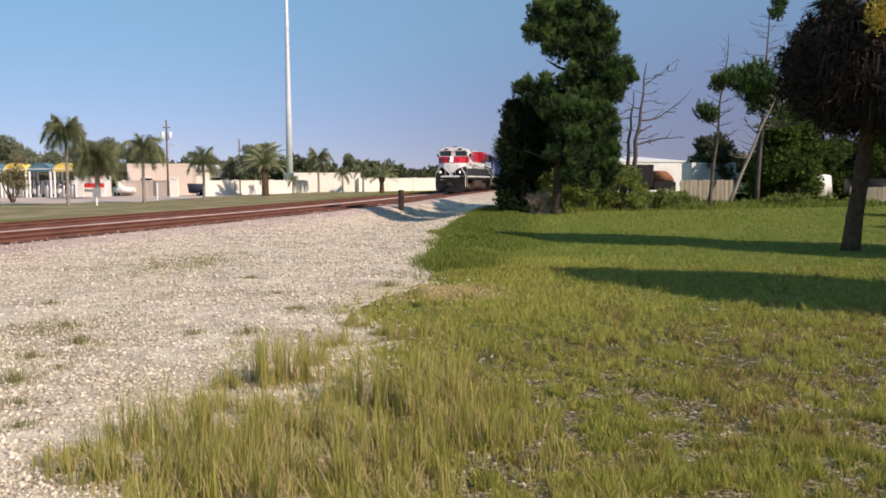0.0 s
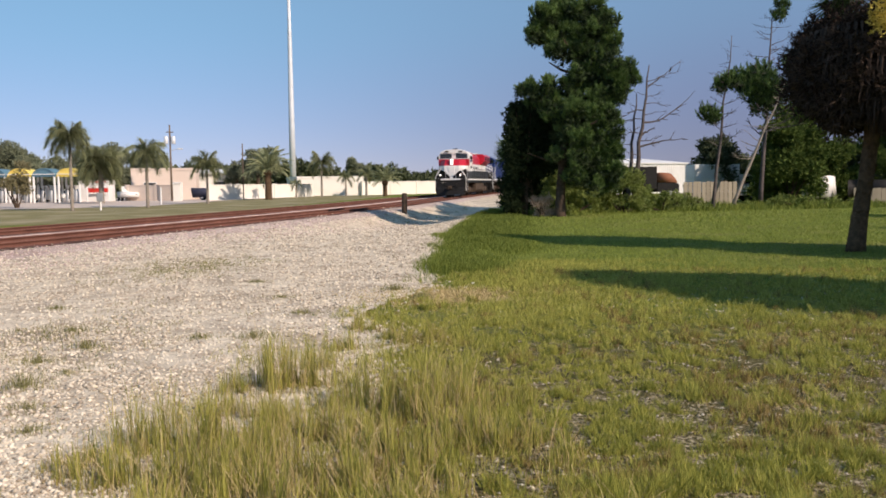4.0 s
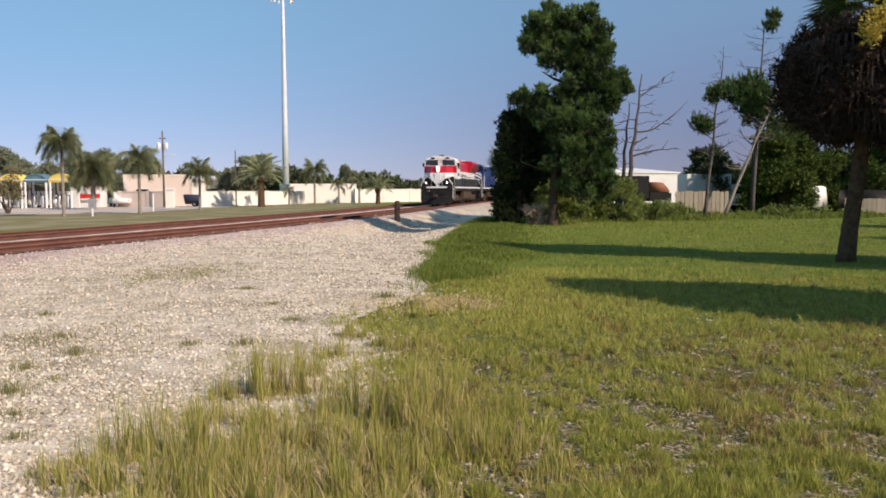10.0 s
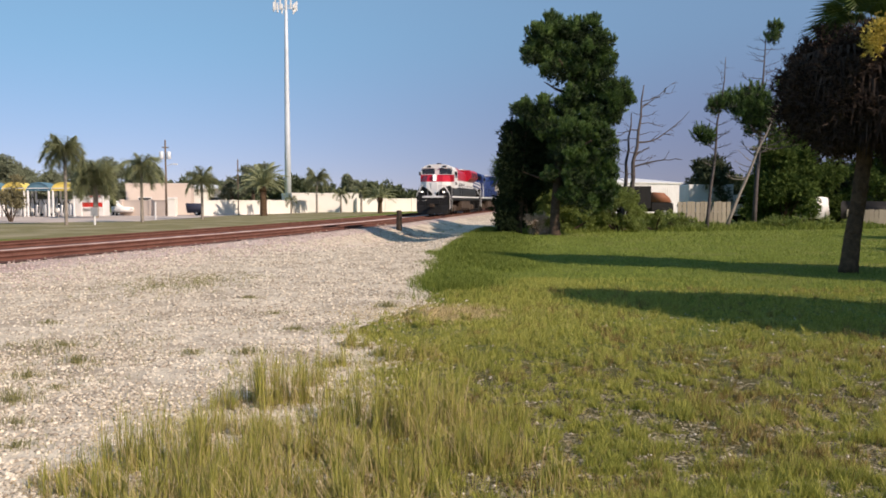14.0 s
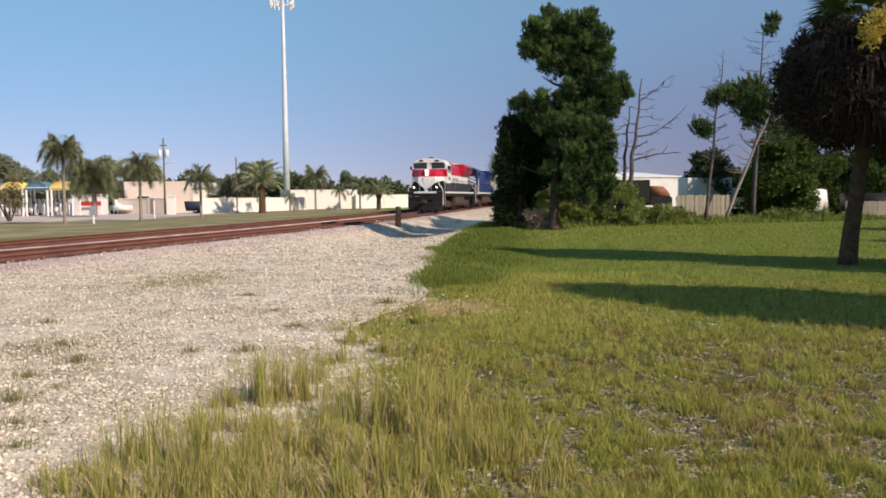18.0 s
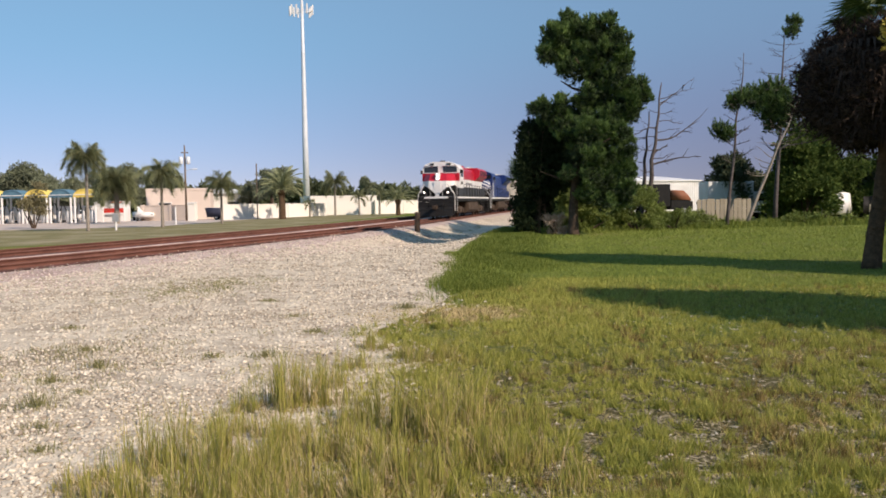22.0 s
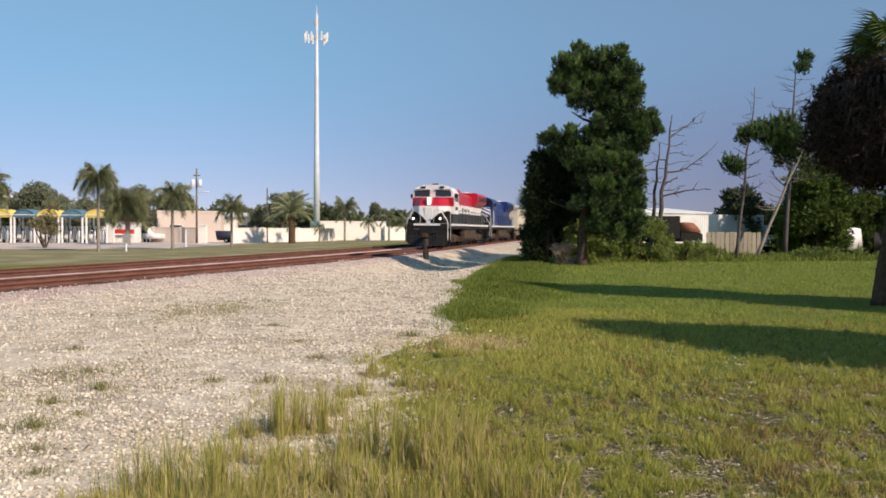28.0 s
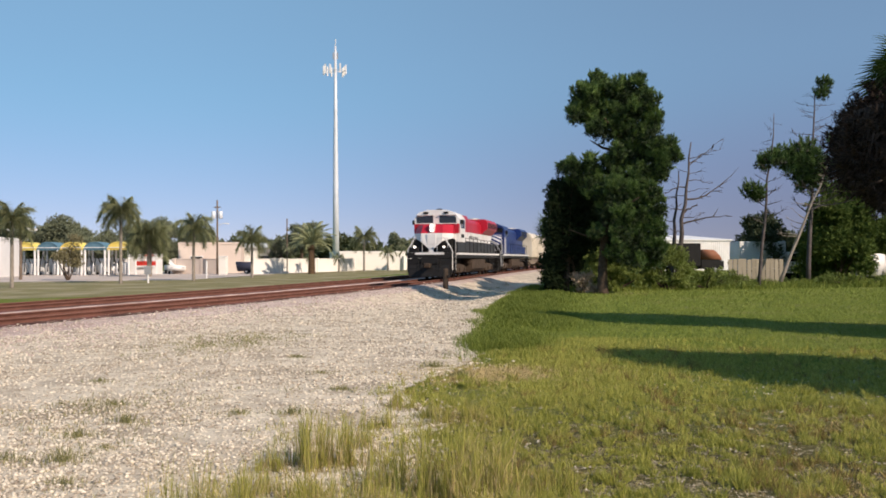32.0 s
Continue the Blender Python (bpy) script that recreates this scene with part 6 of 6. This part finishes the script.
sign_post(-25.0, 60.3, 1.25, 0.5, 0.6, "short white post with a small grey plate")
sign_post(-25.8, 75.5, 1.6, 0, 0, "short white post beside the lot")
def lamp_post(x, y, tall):
    root = empty("lamp_post", pose(x, y, 0), "dark lamp post with two flat white heads by the lot", "lamp post")
    part("pole", tube(bmesh.new(), [(0, 0, -0.1), (0, 0, 0.4), (0, 0, tall)], [0.16, 0.13, 0.1], 9), "pole_wood", root)
    part("crossbar", tube(bmesh.new(), [(-0.9, 0, tall - 0.05), (0.9, 0, tall - 0.05)], [0.05, 0.05], 6), "grey_metal", root)
    for sx in (-1, 1):
        part("lamp_head", boxes((sx * 1.05 - 0.35, sx * 1.05 + 0.35, -0.25, 0.25, tall - 0.15, tall + 0.05), bevel=0.03), "white_metal", root)
    return root


lamp_post(-41.4, 72.0, 4.5)
sign_post(-24.0, 99.0, 6.6, 0, 0, "thin brownish pole behind the palms")
house("utility_cabinet", pose(-30.0, 93.0, 0), 0.8, 0.7, 1.9, "white_wall", "white plastered gate pier beside the lot", 0, parapet=0.1, category="pier")

_r = empty("track_post", pose(-2.6, 52.0, float(lie(-2.6, 52.0))), "short dark weathered wooden post beside the track", "post")
part("post", tube(bmesh.new(), [(0, 0, -0.1), (0, 0, 0.1), (0.01, 0, 1.2), (0.01, 0, 1.27)], [0.19, 0.18, 0.17, 0.13], 10), "post_wood", _r)


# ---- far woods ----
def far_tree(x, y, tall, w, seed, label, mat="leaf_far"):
    root = empty("far_tree", pose(x, y, 0), label, "tree", "far trees")
    part("trunk", tube(bmesh.new(), [(0, 0, -0.1), (0.1, 0, tall * 0.5), (0, 0, tall * 0.8)], [0.3, 0.22, 0.08], 7), "bark", root)
    gen = random.Random(seed)
    cl = []
    for i in range(16):
        s = w * gen.uniform(0.22, 0.4)
        a, r = gen.uniform(0, 6.28), math.sqrt(gen.random()) * w * 0.62
        cl.append((math.cos(a) * r, math.sin(a) * r, tall * gen.uniform(0.42, 0.88), s, s, s * 0.8))
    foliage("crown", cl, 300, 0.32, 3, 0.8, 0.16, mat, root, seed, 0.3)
    return root


for _i, (_x, _y, _t, _w) in enumerate(((-70, 118, 8.5, 5.0), (-63, 120, 7.8, 5.0), (-56, 116, 6.2, 4.5), (-50, 122, 7.4, 5.4), (-44, 124, 6.3, 4.6), (-25.2, 112, 7.2, 3.4), (-28.6, 114, 5.4, 2.0), (-16, 150, 6.6, 2.8), (-76, 112, 9.0, 5.0), (-36, 128, 5.0, 3.5))):
    far_tree(_x, _y, _t, _w, 50 + _i, "rounded dark green tree behind the lot")


def far_woods():
    gen = np.random.default_rng(77)
    cl = []
    for i in range(520):
        a = math.radians(gen.uniform(-50, 60))
        r = gen.uniform(210, 300)
        s = gen.uniform(2.2, 4.2)
        z = gen.uniform(0.3, 3.8) + 1.0 * math.sin(a * 23) + 0.9 * math.sin(a * 61)
        cl.append((math.sin(a) * r, math.cos(a) * r, max(1.0, z), s * 1.4, s, s))
    tagged(foliage("far_woods", cl, 28, 1.1, 3, 0.8, 0.8, "leaf_wood", None, 78, 0.3), "far dark green line of woods on the horizon", "woods", kind="stuff")


far_woods()
shrub(pose(-35.7, 69.4, 0), lumps(16, 1.25, 0.9, 2.9, 0.5, 61, 0.9), 260, 0.2, 0.09, "olive", "small thin olive-brown tree beside the lot", 61)


# ---- loose stones and grass ----
def value_noise(x, y, scale, seed):
    """Smooth random field in 0..1 over the plane."""
    g = np.random.default_rng(seed)
    tab = g.random((256, 256))
    u, v = x * scale, y * scale
    i, j = np.floor(u).astype(int), np.floor(v).astype(int)
    fu, fv = u - i, v - j
    fu, fv = fu * fu * (3 - 2 * fu), fv * fv * (3 - 2 * fv)
    t = lambda a, b: tab[a % 256, b % 256]
    return (t(i, j) * (1 - fu) + t(i + 1, j) * fu) * (1 - fv) + (t(i, j + 1) * (1 - fu) + t(i + 1, j + 1) * fu) * fv


EDGE_Y = (-40, 0, 4.4, 7.8, 10.6, 13.8, 16, 24, 31, 40, 49, 70, 120)
EDGE_X = (-3.0, -2.5, -2.2, -2.1, -1.4, -0.3, -0.4, 0.2, 0.6, 1.6, 2.6, 4.5, 7.5)


def edge_of(y):
    return np.interp(y, EDGE_Y, EDGE_X)


def scatter_y(n, y0, y1, gen, power=1.0):
    """Distances ahead, thinning out with distance, and a sideways place across a widening field."""
    u = gen.random(n)
    y = y0 * (y1 / y0) ** u if power == 1.0 else y0 + (y1 - y0) * u ** power
    return y, gen.uniform(-0.68, 0.70, n) * (y + 1.5)


def turf_field(x, y):
    """How well the turf stands, at three scales."""
    return 0.14 * value_noise(x, y, 2.0, 1) + 0.48 * value_noise(x, y, 8.0, 2) + 0.38 * value_noise(x, y, 17.0, 3)


def stones(name, n, y0, y1, size, label, seed, inside, mat="stone", spread=0.0):
    gen = np.random.default_rng(seed)
    y, x = scatter_y(n, y0, y1, gen)
    if spread:
        y, x = gen.uniform(-5.0, y1, n), gen.uniform(-9.0, 0.0, n)
    keep = inside(x, y, gen)
    x, y = x[keep], y[keep]
    n = len(x)
    octa = np.array([(1, 0, 0), (-1, 0, 0), (0, 1, 0), (0, -1, 0), (0, 0, 1), (0, 0, -0.6)], dtype=float)
    tri = np.array([(0, 2, 4), (2, 1, 4), (1, 3, 4), (3, 0, 4), (2, 0, 5), (1, 2, 5), (3, 1, 5), (0, 3, 5)])
    s = size * np.minimum(gen.lognormal(0, 0.45, (n, 1, 1)), 2.1) * (1 + np.maximum(0, (y - 9))[:, None, None] * 0.04)
    v = octa[None] * gen.uniform(0.55, 1.3, (n, 6, 3)) * s * np.array([1, 1, 0.65])
    a = gen.uniform(0, 6.28, n)
    c, si = np.cos(a)[:, None], np.sin(a)[:, None]
    vx, vy = v[..., 0] * c - v[..., 1] * si, v[..., 0] * si + v[..., 1] * c
    v[..., 0], v[..., 1] = vx + x[:, None], vy + y[:, None]
    v[..., 2] += (0.014 + np.interp(x - line_x(y), (-9.0, -7.6, 1.45, 2.8), (0, BED + 0.01, BED + 0.01, 0)) + lie(x, y))[:, None] + 0.3 * s[:, 0, :]
    f = tri[None] + 6 * np.arange(n)[:, None, None]
    return tagged(raw(name, v.reshape(-1, 3), f.reshape(-1, 3), mat), label, "stones", kind="stuff")


stones("loose_stones", 210000, 3.6, 56.0, 0.0148, "loose pale crushed limestone lying on the gravel", 101,
       lambda x, y, g: (x < edge_of(y) + np.interp(y, (3, 5, 9, 10.5), (1.3, 1.5, 1.35, 0.1)) + g.normal(0, 0.35, len(x))) & (x > line_x(y) + 2.2 + g.normal(0, 0.8, len(x))) & (g.random(len(x)) < np.interp(value_noise(x, y, 1.1, 41) + 0.5 * value_noise(x, y, 3.1, 42), (0.35, 0.75), (0.5, 1.0))))
stones("ballast_stones", 120000, 9.0, 52.0, 0.012, "pinkish crushed ballast stones beside the near track", 103,
       lambda x, y, g: (x < line_x(y) + 6.6 - np.abs(g.normal(0, 2.2, len(x)))) & (x > line_x(y) + 1.45) & (x < edge_of(y)), "pink_stone")
stones("sparse_stones", 70000, 3.4, 13.0, 0.0085, "scattered pale pebbles in the thin turf", 102,
       lambda x, y, g: (x > edge_of(y)) & (turf_field(x, y) < 0.27 + np.interp(x, (0, 5), (-0.01, 0.03)) + g.normal(0, 0.035, len(x))), "pebble")


def blades(name, x, y, tall, width, bend, mat, label, seed, category="grass", segs=2):
    """Upright tapering blades that bend over, one island each."""
    gen = np.random.default_rng(seed)
    n = len(x)
    a = gen.uniform(0, 6.28, n)
    side = np.stack([np.cos(a), np.sin(a), np.zeros(n)], 1)
    b = gen.uniform(0, 6.28, n)
    over = np.stack([np.cos(b), np.sin(b), np.zeros(n)], 1) * (bend * gen.uniform(0.2, 1.4, n))[:, None] * tall[:, None]
    base = np.stack([x, y, lie(x, y) - 0.004], 1)
    up = np.zeros((n, 3))
    up[:, 2] = tall
    w = width[:, None] / 2
    if segs == 1:
        v = np.stack([base - side * w, base + side * w, base + up + over], 1)
        f = np.array([(0, 1, 2)])
        k = 3
    else:
        m1, m2 = base + up * 0.42 + over * 0.16, base + up * 0.78 + over * 0.52
        v = np.stack([base - side * w, base + side * w, m1 - side * w * 0.9, m1 + side * w * 0.9, m2 - side * w * 0.6, m2 + side * w * 0.6, base + up * 0.97 + over], 1)
        f = np.array([(0, 1, 3), (0, 3, 2), (2, 3, 5), (2, 5, 4), (4, 5, 6)])
        k = 7
    faces = (f[None] + k * np.arange(n)[:, None, None]).reshape(-1, 3)
    return tagged(raw(name, v.reshape(-1, 3), faces, mat), label, category, kind="stuff")


def tufts(x, y, per, gen, radius):
    """Blades gathered in tufts: places, and the way each leans out of its tuft."""
    k = np.repeat(np.arange(len(x)), per)
    a, r = gen.uniform(0, 6.28, len(k)), radius * np.sqrt(gen.random(len(k)))
    return x[k] + np.cos(a) * r, y[k] + np.sin(a) * r, k


def died_back(x, y):
    """The patch by the gravel where the turf has dried out."""
    return np.hypot((x + 0.05) / 1.15, (y - 12.5) / 0.85) + 0.9 * (value_noise(x, y, 2.5, 9) - 0.5) < 0.9


def lawn():
    gen = np.random.default_rng(201)
    # near: ragged tufts with bare sandy gaps between them
    y, x = scatter_y(56000, 3.4, 16.0, gen)
    clump = turf_field(x, y)
    thin = np.interp(y, (4, 9, 13, 16), (0.50, 0.485, 0.42, 0.3)) + np.interp(x, (0, 6), (-0.02, 0.03))
    keep = (x > edge_of(y) + np.interp(y, (3, 5, 9, 10.5), (1.0, 1.3, 1.2, 0.1)) + gen.normal(0.1, 0.3, len(x))) & (clump + gen.normal(0, 0.035, len(x)) > thin) & ~(died_back(x, y) & (gen.random(len(x)) < 0.85))
    x, y, clump = x[keep], y[keep], clump[keep]
    size = gen.lognormal(0, 0.3, len(x)) * (0.4 + 4.2 * np.clip(clump - 0.42, 0, 0.3))
    hue = 0.5 * value_noise(x, y, 6.0, 8) + 0.75 * value_noise(x, y, 1.9, 18) - 0.1 + gen.normal(0, 0.2, len(x)) + np.interp(x, (0, 4), (0.03, 0.16)) * (y < 9)
    hue = np.where((y > 5.5) & (x < 3.2) & (hue < 0.6), hue + 0.15, hue)
    for name, pick, mat, label in (("lawn_tufts", hue < 0.55, "lawn_blade", "short tufts of green turf on sandy soil"), ("pale_tufts", (hue >= 0.55) & (hue < 0.86), "light_blade", "short tufts of yellowish turf on sandy soil"), ("brown_tufts", hue >= 0.86, "brown_blade", "brown withered tufts in the turf")):
        bx, by, k = tufts(x[pick], y[pick], 16, gen, 0.035)
        tall = 0.058 * size[pick][k] * gen.uniform(0.4, 1.25, len(k))
        blades(name, bx, by, tall, 0.0042 + 0.0005 * by, 0.6, mat, label, 202, segs=1)
    n = 22000
    k = gen.integers(0, len(x), n)
    blades("straw", x[k] + gen.normal(0, 0.06, n), y[k] + gen.normal(0, 0.06, n), gen.uniform(0.01, 0.05, n), 0.004 + 0.0004 * y[k], 2.2, "dry_stalk", "bits of dry straw among the turf", 205, segs=1)
    # a lighter belt of turf inside the gravel's edge
    n = 40000
    y = gen.uniform(9.5, 18.0, n)
    x = edge_of(y) + 0.4 + np.abs(gen.normal(0, 2.3, n))
    keep = (value_noise(x, y, 0.9, 6) + gen.normal(0, 0.15, n) > 0.35) & (np.hypot((x + 0.1) / 1.2, (y - 12.5) / 1.0) > 1) & (y > 10.2 + gen.normal(0, 0.6, n))
    x, y = x[keep], y[keep]
    blades("light_grass", x, y, gen.uniform(0.03, 0.075, len(x)) * (1 + 0.02 * y), 0.005 + 0.0007 * y, 0.7, "light_blade", "light yellow-green grass along the gravel", 207, segs=1)
    # beyond: closed turf
    y, x = scatter_y(290000, 11.0, 47.0, gen)
    keep = (x > edge_of(y) + gen.normal(0.1, 0.3, len(x))) & (gen.random(len(x)) < np.interp(y, (11, 16), (0.15, 1.0))) & ~(died_back(x, y) & (gen.random(len(x)) < 0.9))
    x, y = x[keep], y[keep]
    far = y - 8
    tall = gen.uniform(0.02, 0.06, len(x)) * (0.6 + 0.8 * value_noise(x, y, 1.5, 4)) * (1 + 0.02 * far)
    blades("lawn_grass", x, y, tall, 0.0045 + 0.0009 * far, 0.8, "turf_blade", "short mown green turf", 206, segs=1)


lawn()


def turf_underfoot():
    """The same turf round and behind the place where one stands."""
    gen = np.random.default_rng(203)
    x, y = gen.uniform(-7, 7, 110000), gen.uniform(-6, 3.7, 110000)
    clump = 0.28 * value_noise(x, y, 2.4, 1) + 0.36 * value_noise(x, y, 6.5, 2) + 0.36 * value_noise(x, y, 13.0, 3)
    keep = (x > edge_of(y) + gen.normal(0.1, 0.3, len(x))) & (clump > 0.46)
    x, y = x[keep], y[keep]
    blades("turf_underfoot", x, y, gen.uniform(0.02, 0.06, len(x)), gen.uniform(0.004, 0.006, len(x)), 0.8, "lawn_blade", "short patchy yellow-green turf underfoot", 204, segs=1)


turf_underfoot()


def weeds():
    gen = np.random.default_rng(301)
    # upright tussocks with stony gaps between them: x, y, height
    spots = [(-2.28, 4.75, 0.27), (-2.12, 4.6, 0.24), (-2.42, 4.92, 0.16), (-2.12, 5.22, 0.43), (-1.93, 5.14, 0.5), (-1.75, 5.07, 0.49), (-1.59, 5.14, 0.45), (-1.93, 4.64, 0.38), (-1.74, 4.52, 0.41), (-1.55, 4.41, 0.46), (-1.41, 4.46, 0.44), (-1.32, 4.75, 0.39), (-1.22, 4.93, 0.36), (-1.76, 6.73, 0.28), (-1.51, 6.91, 0.51), (-1.38, 6.84, 0.49), (-1.16, 6.9, 0.46), (-1.18, 7.58, 0.33), (-1.14, 8.41, 0.33), (-1.02, 9.55, 0.29), (-1.2, 5.84, 0.21), (-0.62, 8.98, 0.29), (-0.36, 8.77, 0.34), (-0.17, 8.86, 0.25), (-0.67, 6.32, 0.49), (-0.45, 6.01, 0.49), (-0.26, 5.83, 0.55), (-0.08, 6.1, 0.53), (0.08, 6.3, 0.43), (-0.61, 5.26, 0.41), (-0.39, 4.92, 0.36), (-0.22, 4.85, 0.38), (-0.72, 4.51, 0.27), (-0.0, 5.25, 0.32), (-0.08, 4.39, 0.25), (-0.82, 6.02, 0.16)]
    for i in range(22):
        y = gen.uniform(3.3, 6.5)
        spots.append((gen.uniform(-0.4, 1.3) - 0.1 * y, y, gen.uniform(0.16, 0.32)))
    for i in range(8):
        y = gen.uniform(3.2, 4.4)
        spots.append((gen.uniform(-1.8, -0.6), y, gen.uniform(0.25, 0.4)))
    for i in range(18):
        spots.append((gen.uniform(-1.7, -0.75), gen.uniform(4.3, 6.2), gen.uniform(0.18, 0.34)))
    xs, ys, hs = [], [], []
    for sx, sy, h in spots:
        h *= 1.12
        sx += 0.13 if sx < -1.2 and sy < 5.6 else 0.0
        for j in range(8):
            m = int(gen.uniform(8, 36))
            cx, cy = sx + gen.normal(0, 0.085), sy + gen.normal(0, 0.1)
            xs.append(cx + gen.normal(0, 0.017, m)), ys.append(cy + gen.normal(0, 0.017, m)), hs.append(h * gen.uniform(0.45, 1.08) * gen.uniform(0.4, 1.1, m))
    x, y, tall = np.concatenate(xs), np.concatenate(ys), np.concatenate(hs)
    blades("tall_weeds", x, y, tall, 0.0026 + gen.uniform(0, 0.003, len(x)), 0.17, "weed_blade", "tall yellow-green weeds along the gravel", 302)
    # low growth between the tussocks
    n = 17000
    wy = gen.uniform(3.2, 10.6, n)
    wx = edge_of(wy) + gen.uniform(-0.4, 2.8, n)
    keep = 0.5 * value_noise(wx, wy, 1.6, 21) + 0.5 * value_noise(wx, wy, 5.2, 22) + np.interp(wx - edge_of(wy), (-0.4, 0.3, 2.2, 2.8), (-0.3, 0.0, 0.03, -0.1)) + gen.normal(0, 0.04, n) > np.interp(wy, (5.0, 7.0), (0.42, 0.52))
    wx, wy = wx[keep], wy[keep]
    blades("low_weeds", wx, wy, gen.uniform(0.04, 0.16, len(wx)), 0.003 + gen.uniform(0, 0.003, len(wx)), 0.5, "weed_blade", "low yellow-green weeds in the gravel", 305)
    n = 7000
    k = gen.integers(0, len(x), n)
    blades("dry_stalks", x[k] + gen.normal(0, 0.05, n), y[k] + gen.normal(0, 0.05, n), tall[k] * gen.uniform(0.5, 1.3, n), np.full(n, 0.0032), 0.8, "dry_stalk", "dry straw-coloured stalks among the weeds", 303)
    n = 60
    ly = gen.uniform(3.6, 5.8, n)
    blades("fallen_stems", gen.uniform(-1.4, 0.9, n), ly, gen.uniform(0.09, 0.26, n), np.full(n, 0.0065), 1.9, "dry_stalk", "long pale dead stems leaning among the weeds", 307)
    n = 18000
    k = gen.integers(0, len(x), n)
    blades("weed_litter", x[k] + gen.normal(0, 0.1, n), y[k] + gen.normal(0, 0.1, n), gen.uniform(0.02, 0.1, n), np.full(n, 0.004), 1.2, "brown_blade", "brown withered litter at the foot of the weeds", 306)
    # scattered tufts on the gravel
    spots = [(-3.8, 8.6, 0.16), (-3.6, 6.9, 0.2), (-3.95, 7.9, 0.14), (-2.75, 9.1, 0.12), (-2.15, 9.1, 0.16), (-0.85, 13.1, 0.2), (-3.2, 6.2, 0.12), (-4.4, 9.6, 0.14), (-3.45, 7.4, 0.1),
             (-1.9, 10.8, 0.13), (-0.4, 12.2, 0.16), (-4.1, 6.9, 0.16), (-2.9, 5.6, 0.12), (-5.4, 11.4, 0.12), (-2.5, 12.4, 0.1), (-3.3, 14.4, 0.1)]
    xs, ys, hs = [], [], []
    for sx, sy, h in spots:
        m = 170
        r = np.abs(gen.normal(0, 0.13, m))
        a = gen.uniform(0, 6.28, m)
        xs.append(sx + r * np.cos(a) * 1.5), ys.append(sy + r * np.sin(a)), hs.append(0.8 * h * gen.uniform(0.4, 1.2, m) * np.exp(-r * 2))
    for i in range(300):
        sx, sy = (gen.normal(-5.2, 0.7), gen.normal(16.9, 1.2)) if i < 170 else (gen.normal(-4.4, 0.9), gen.normal(8.3, 1.5))
        m = 16
        xs.append(sx + gen.normal(0, 0.1, m)), ys.append(sy + gen.normal(0, 0.12, m)), hs.append(gen.uniform(0.03, 0.09, m))
    x, y, h = np.concatenate(xs), np.concatenate(ys), np.concatenate(hs)
    blades("gravel_tufts", x, y, h, 0.004 + 0.0004 * y, 0.6, "tuft", "small grass tufts growing in the gravel", 304)


weeds()


def rank_edge():
    """Taller lush grass where lawn meets gravel, from the low clump to the conifer."""
    gen = np.random.default_rng(401)
    n = 150000
    y = 14.2 + (46 - 14.2) * gen.random(n) ** 1.3
    e = edge_of(y) + 1.1 * (value_noise(y * 0 + 3.3, y, 0.45, 34) - 0.5) + 0.5 * (value_noise(y * 0 + 7.7, y, 1.9, 35) - 0.5)
    x = e + gen.normal(0.8, 0.8, n)
    field = 0.5 * value_noise(x, y, 1.2, 31) + 0.5 * value_noise(x, y, 0.45, 32)
    lush = np.exp(-((x + 0.1) / 0.8) ** 2 - ((y - 17.3) / 1.5) ** 2) + np.interp(y, (17, 24, 30), (0.0, 0.75, 1.0))
    keep = (field * (0.35 + lush) > 0.34 + gen.normal(0, 0.08, n)) & (gen.random(n) < np.interp(x - e, (-0.5, 0.45), (0.0, 1.0)))
    x, y, field = x[keep], y[keep], field[keep]
    off = (x - edge_of(y))
    tall = (0.09 + 0.30 * np.clip(field - 0.34, 0, 1)) * np.interp(off, (-0.4, 0.2, 1.4, 2.6), (0.7, 1.1, 0.9, 0.35)) * gen.uniform(0.6, 1.2, len(x)) * np.interp(y, (14, 24, 40), (1.0, 1.15, 1.5))
    blades("rank_grass", x, y, tall, 0.008 + 0.0006 * (y - 14), 0.5, "rank_grass", "lush taller grass along the gravel's edge", 402)
    n = 26000
    y = gen.uniform(42, 54, n)
    x = 5 + (y - 42) * 0.5 + gen.uniform(-2, 24, n)
    tall = gen.uniform(0.15, 0.5, n) * value_noise(x, y, 0.6, 33) * 1.4
    keep = (y > 44 + 0.33 * (x - 5) - 1.5) & (tall > 0.1)
    x, y, tall = x[keep], y[keep], tall[keep]
    blades("border_weeds", x, y, tall, np.full(len(x), 0.035), 0.5, "rank_grass", "rough tall grass along the lawn's far border", 403)


rank_edge()


def dry_turf():
    """Straw-coloured thatch where the turf has died back."""
    gen = np.random.default_rng(501)
    xs, ys = [], []
    for cx, cy, rx, ry, n in ((0.0, 12.6, 0.8, 0.5, 9000), (-0.6, 12.0, 0.5, 0.4, 1500), (0.9, 12.2, 0.7, 0.5, 900), (4.5, 9.0, 0.8, 0.4, 700), (5.6, 7.4, 0.6, 0.3, 500), (2.6, 6.2, 0.5, 0.3, 500), (3.4, 5.2, 0.5, 0.3, 500)):
        xs.append(gen.normal(cx, rx, n)), ys.append(gen.normal(cy, ry, n))
    x, y = np.concatenate(xs), np.concatenate(ys)
    blades("dry_turf", x, y, gen.uniform(0.015, 0.06, len(x)), 0.006 + 0.0006 * y, 1.6, "dry_stalk", "flattened straw-coloured dry grass", 502, segs=1)


dry_turf()


stones("near_stones", 30000, 0.5, 3.7, 0.015, "loose pale crushed limestone near the standing place", 104,
       lambda x, y, g: (x < edge_of(y) + g.normal(0, 0.3, len(x))) & (x > -9.0), spread=6.0)


motions()
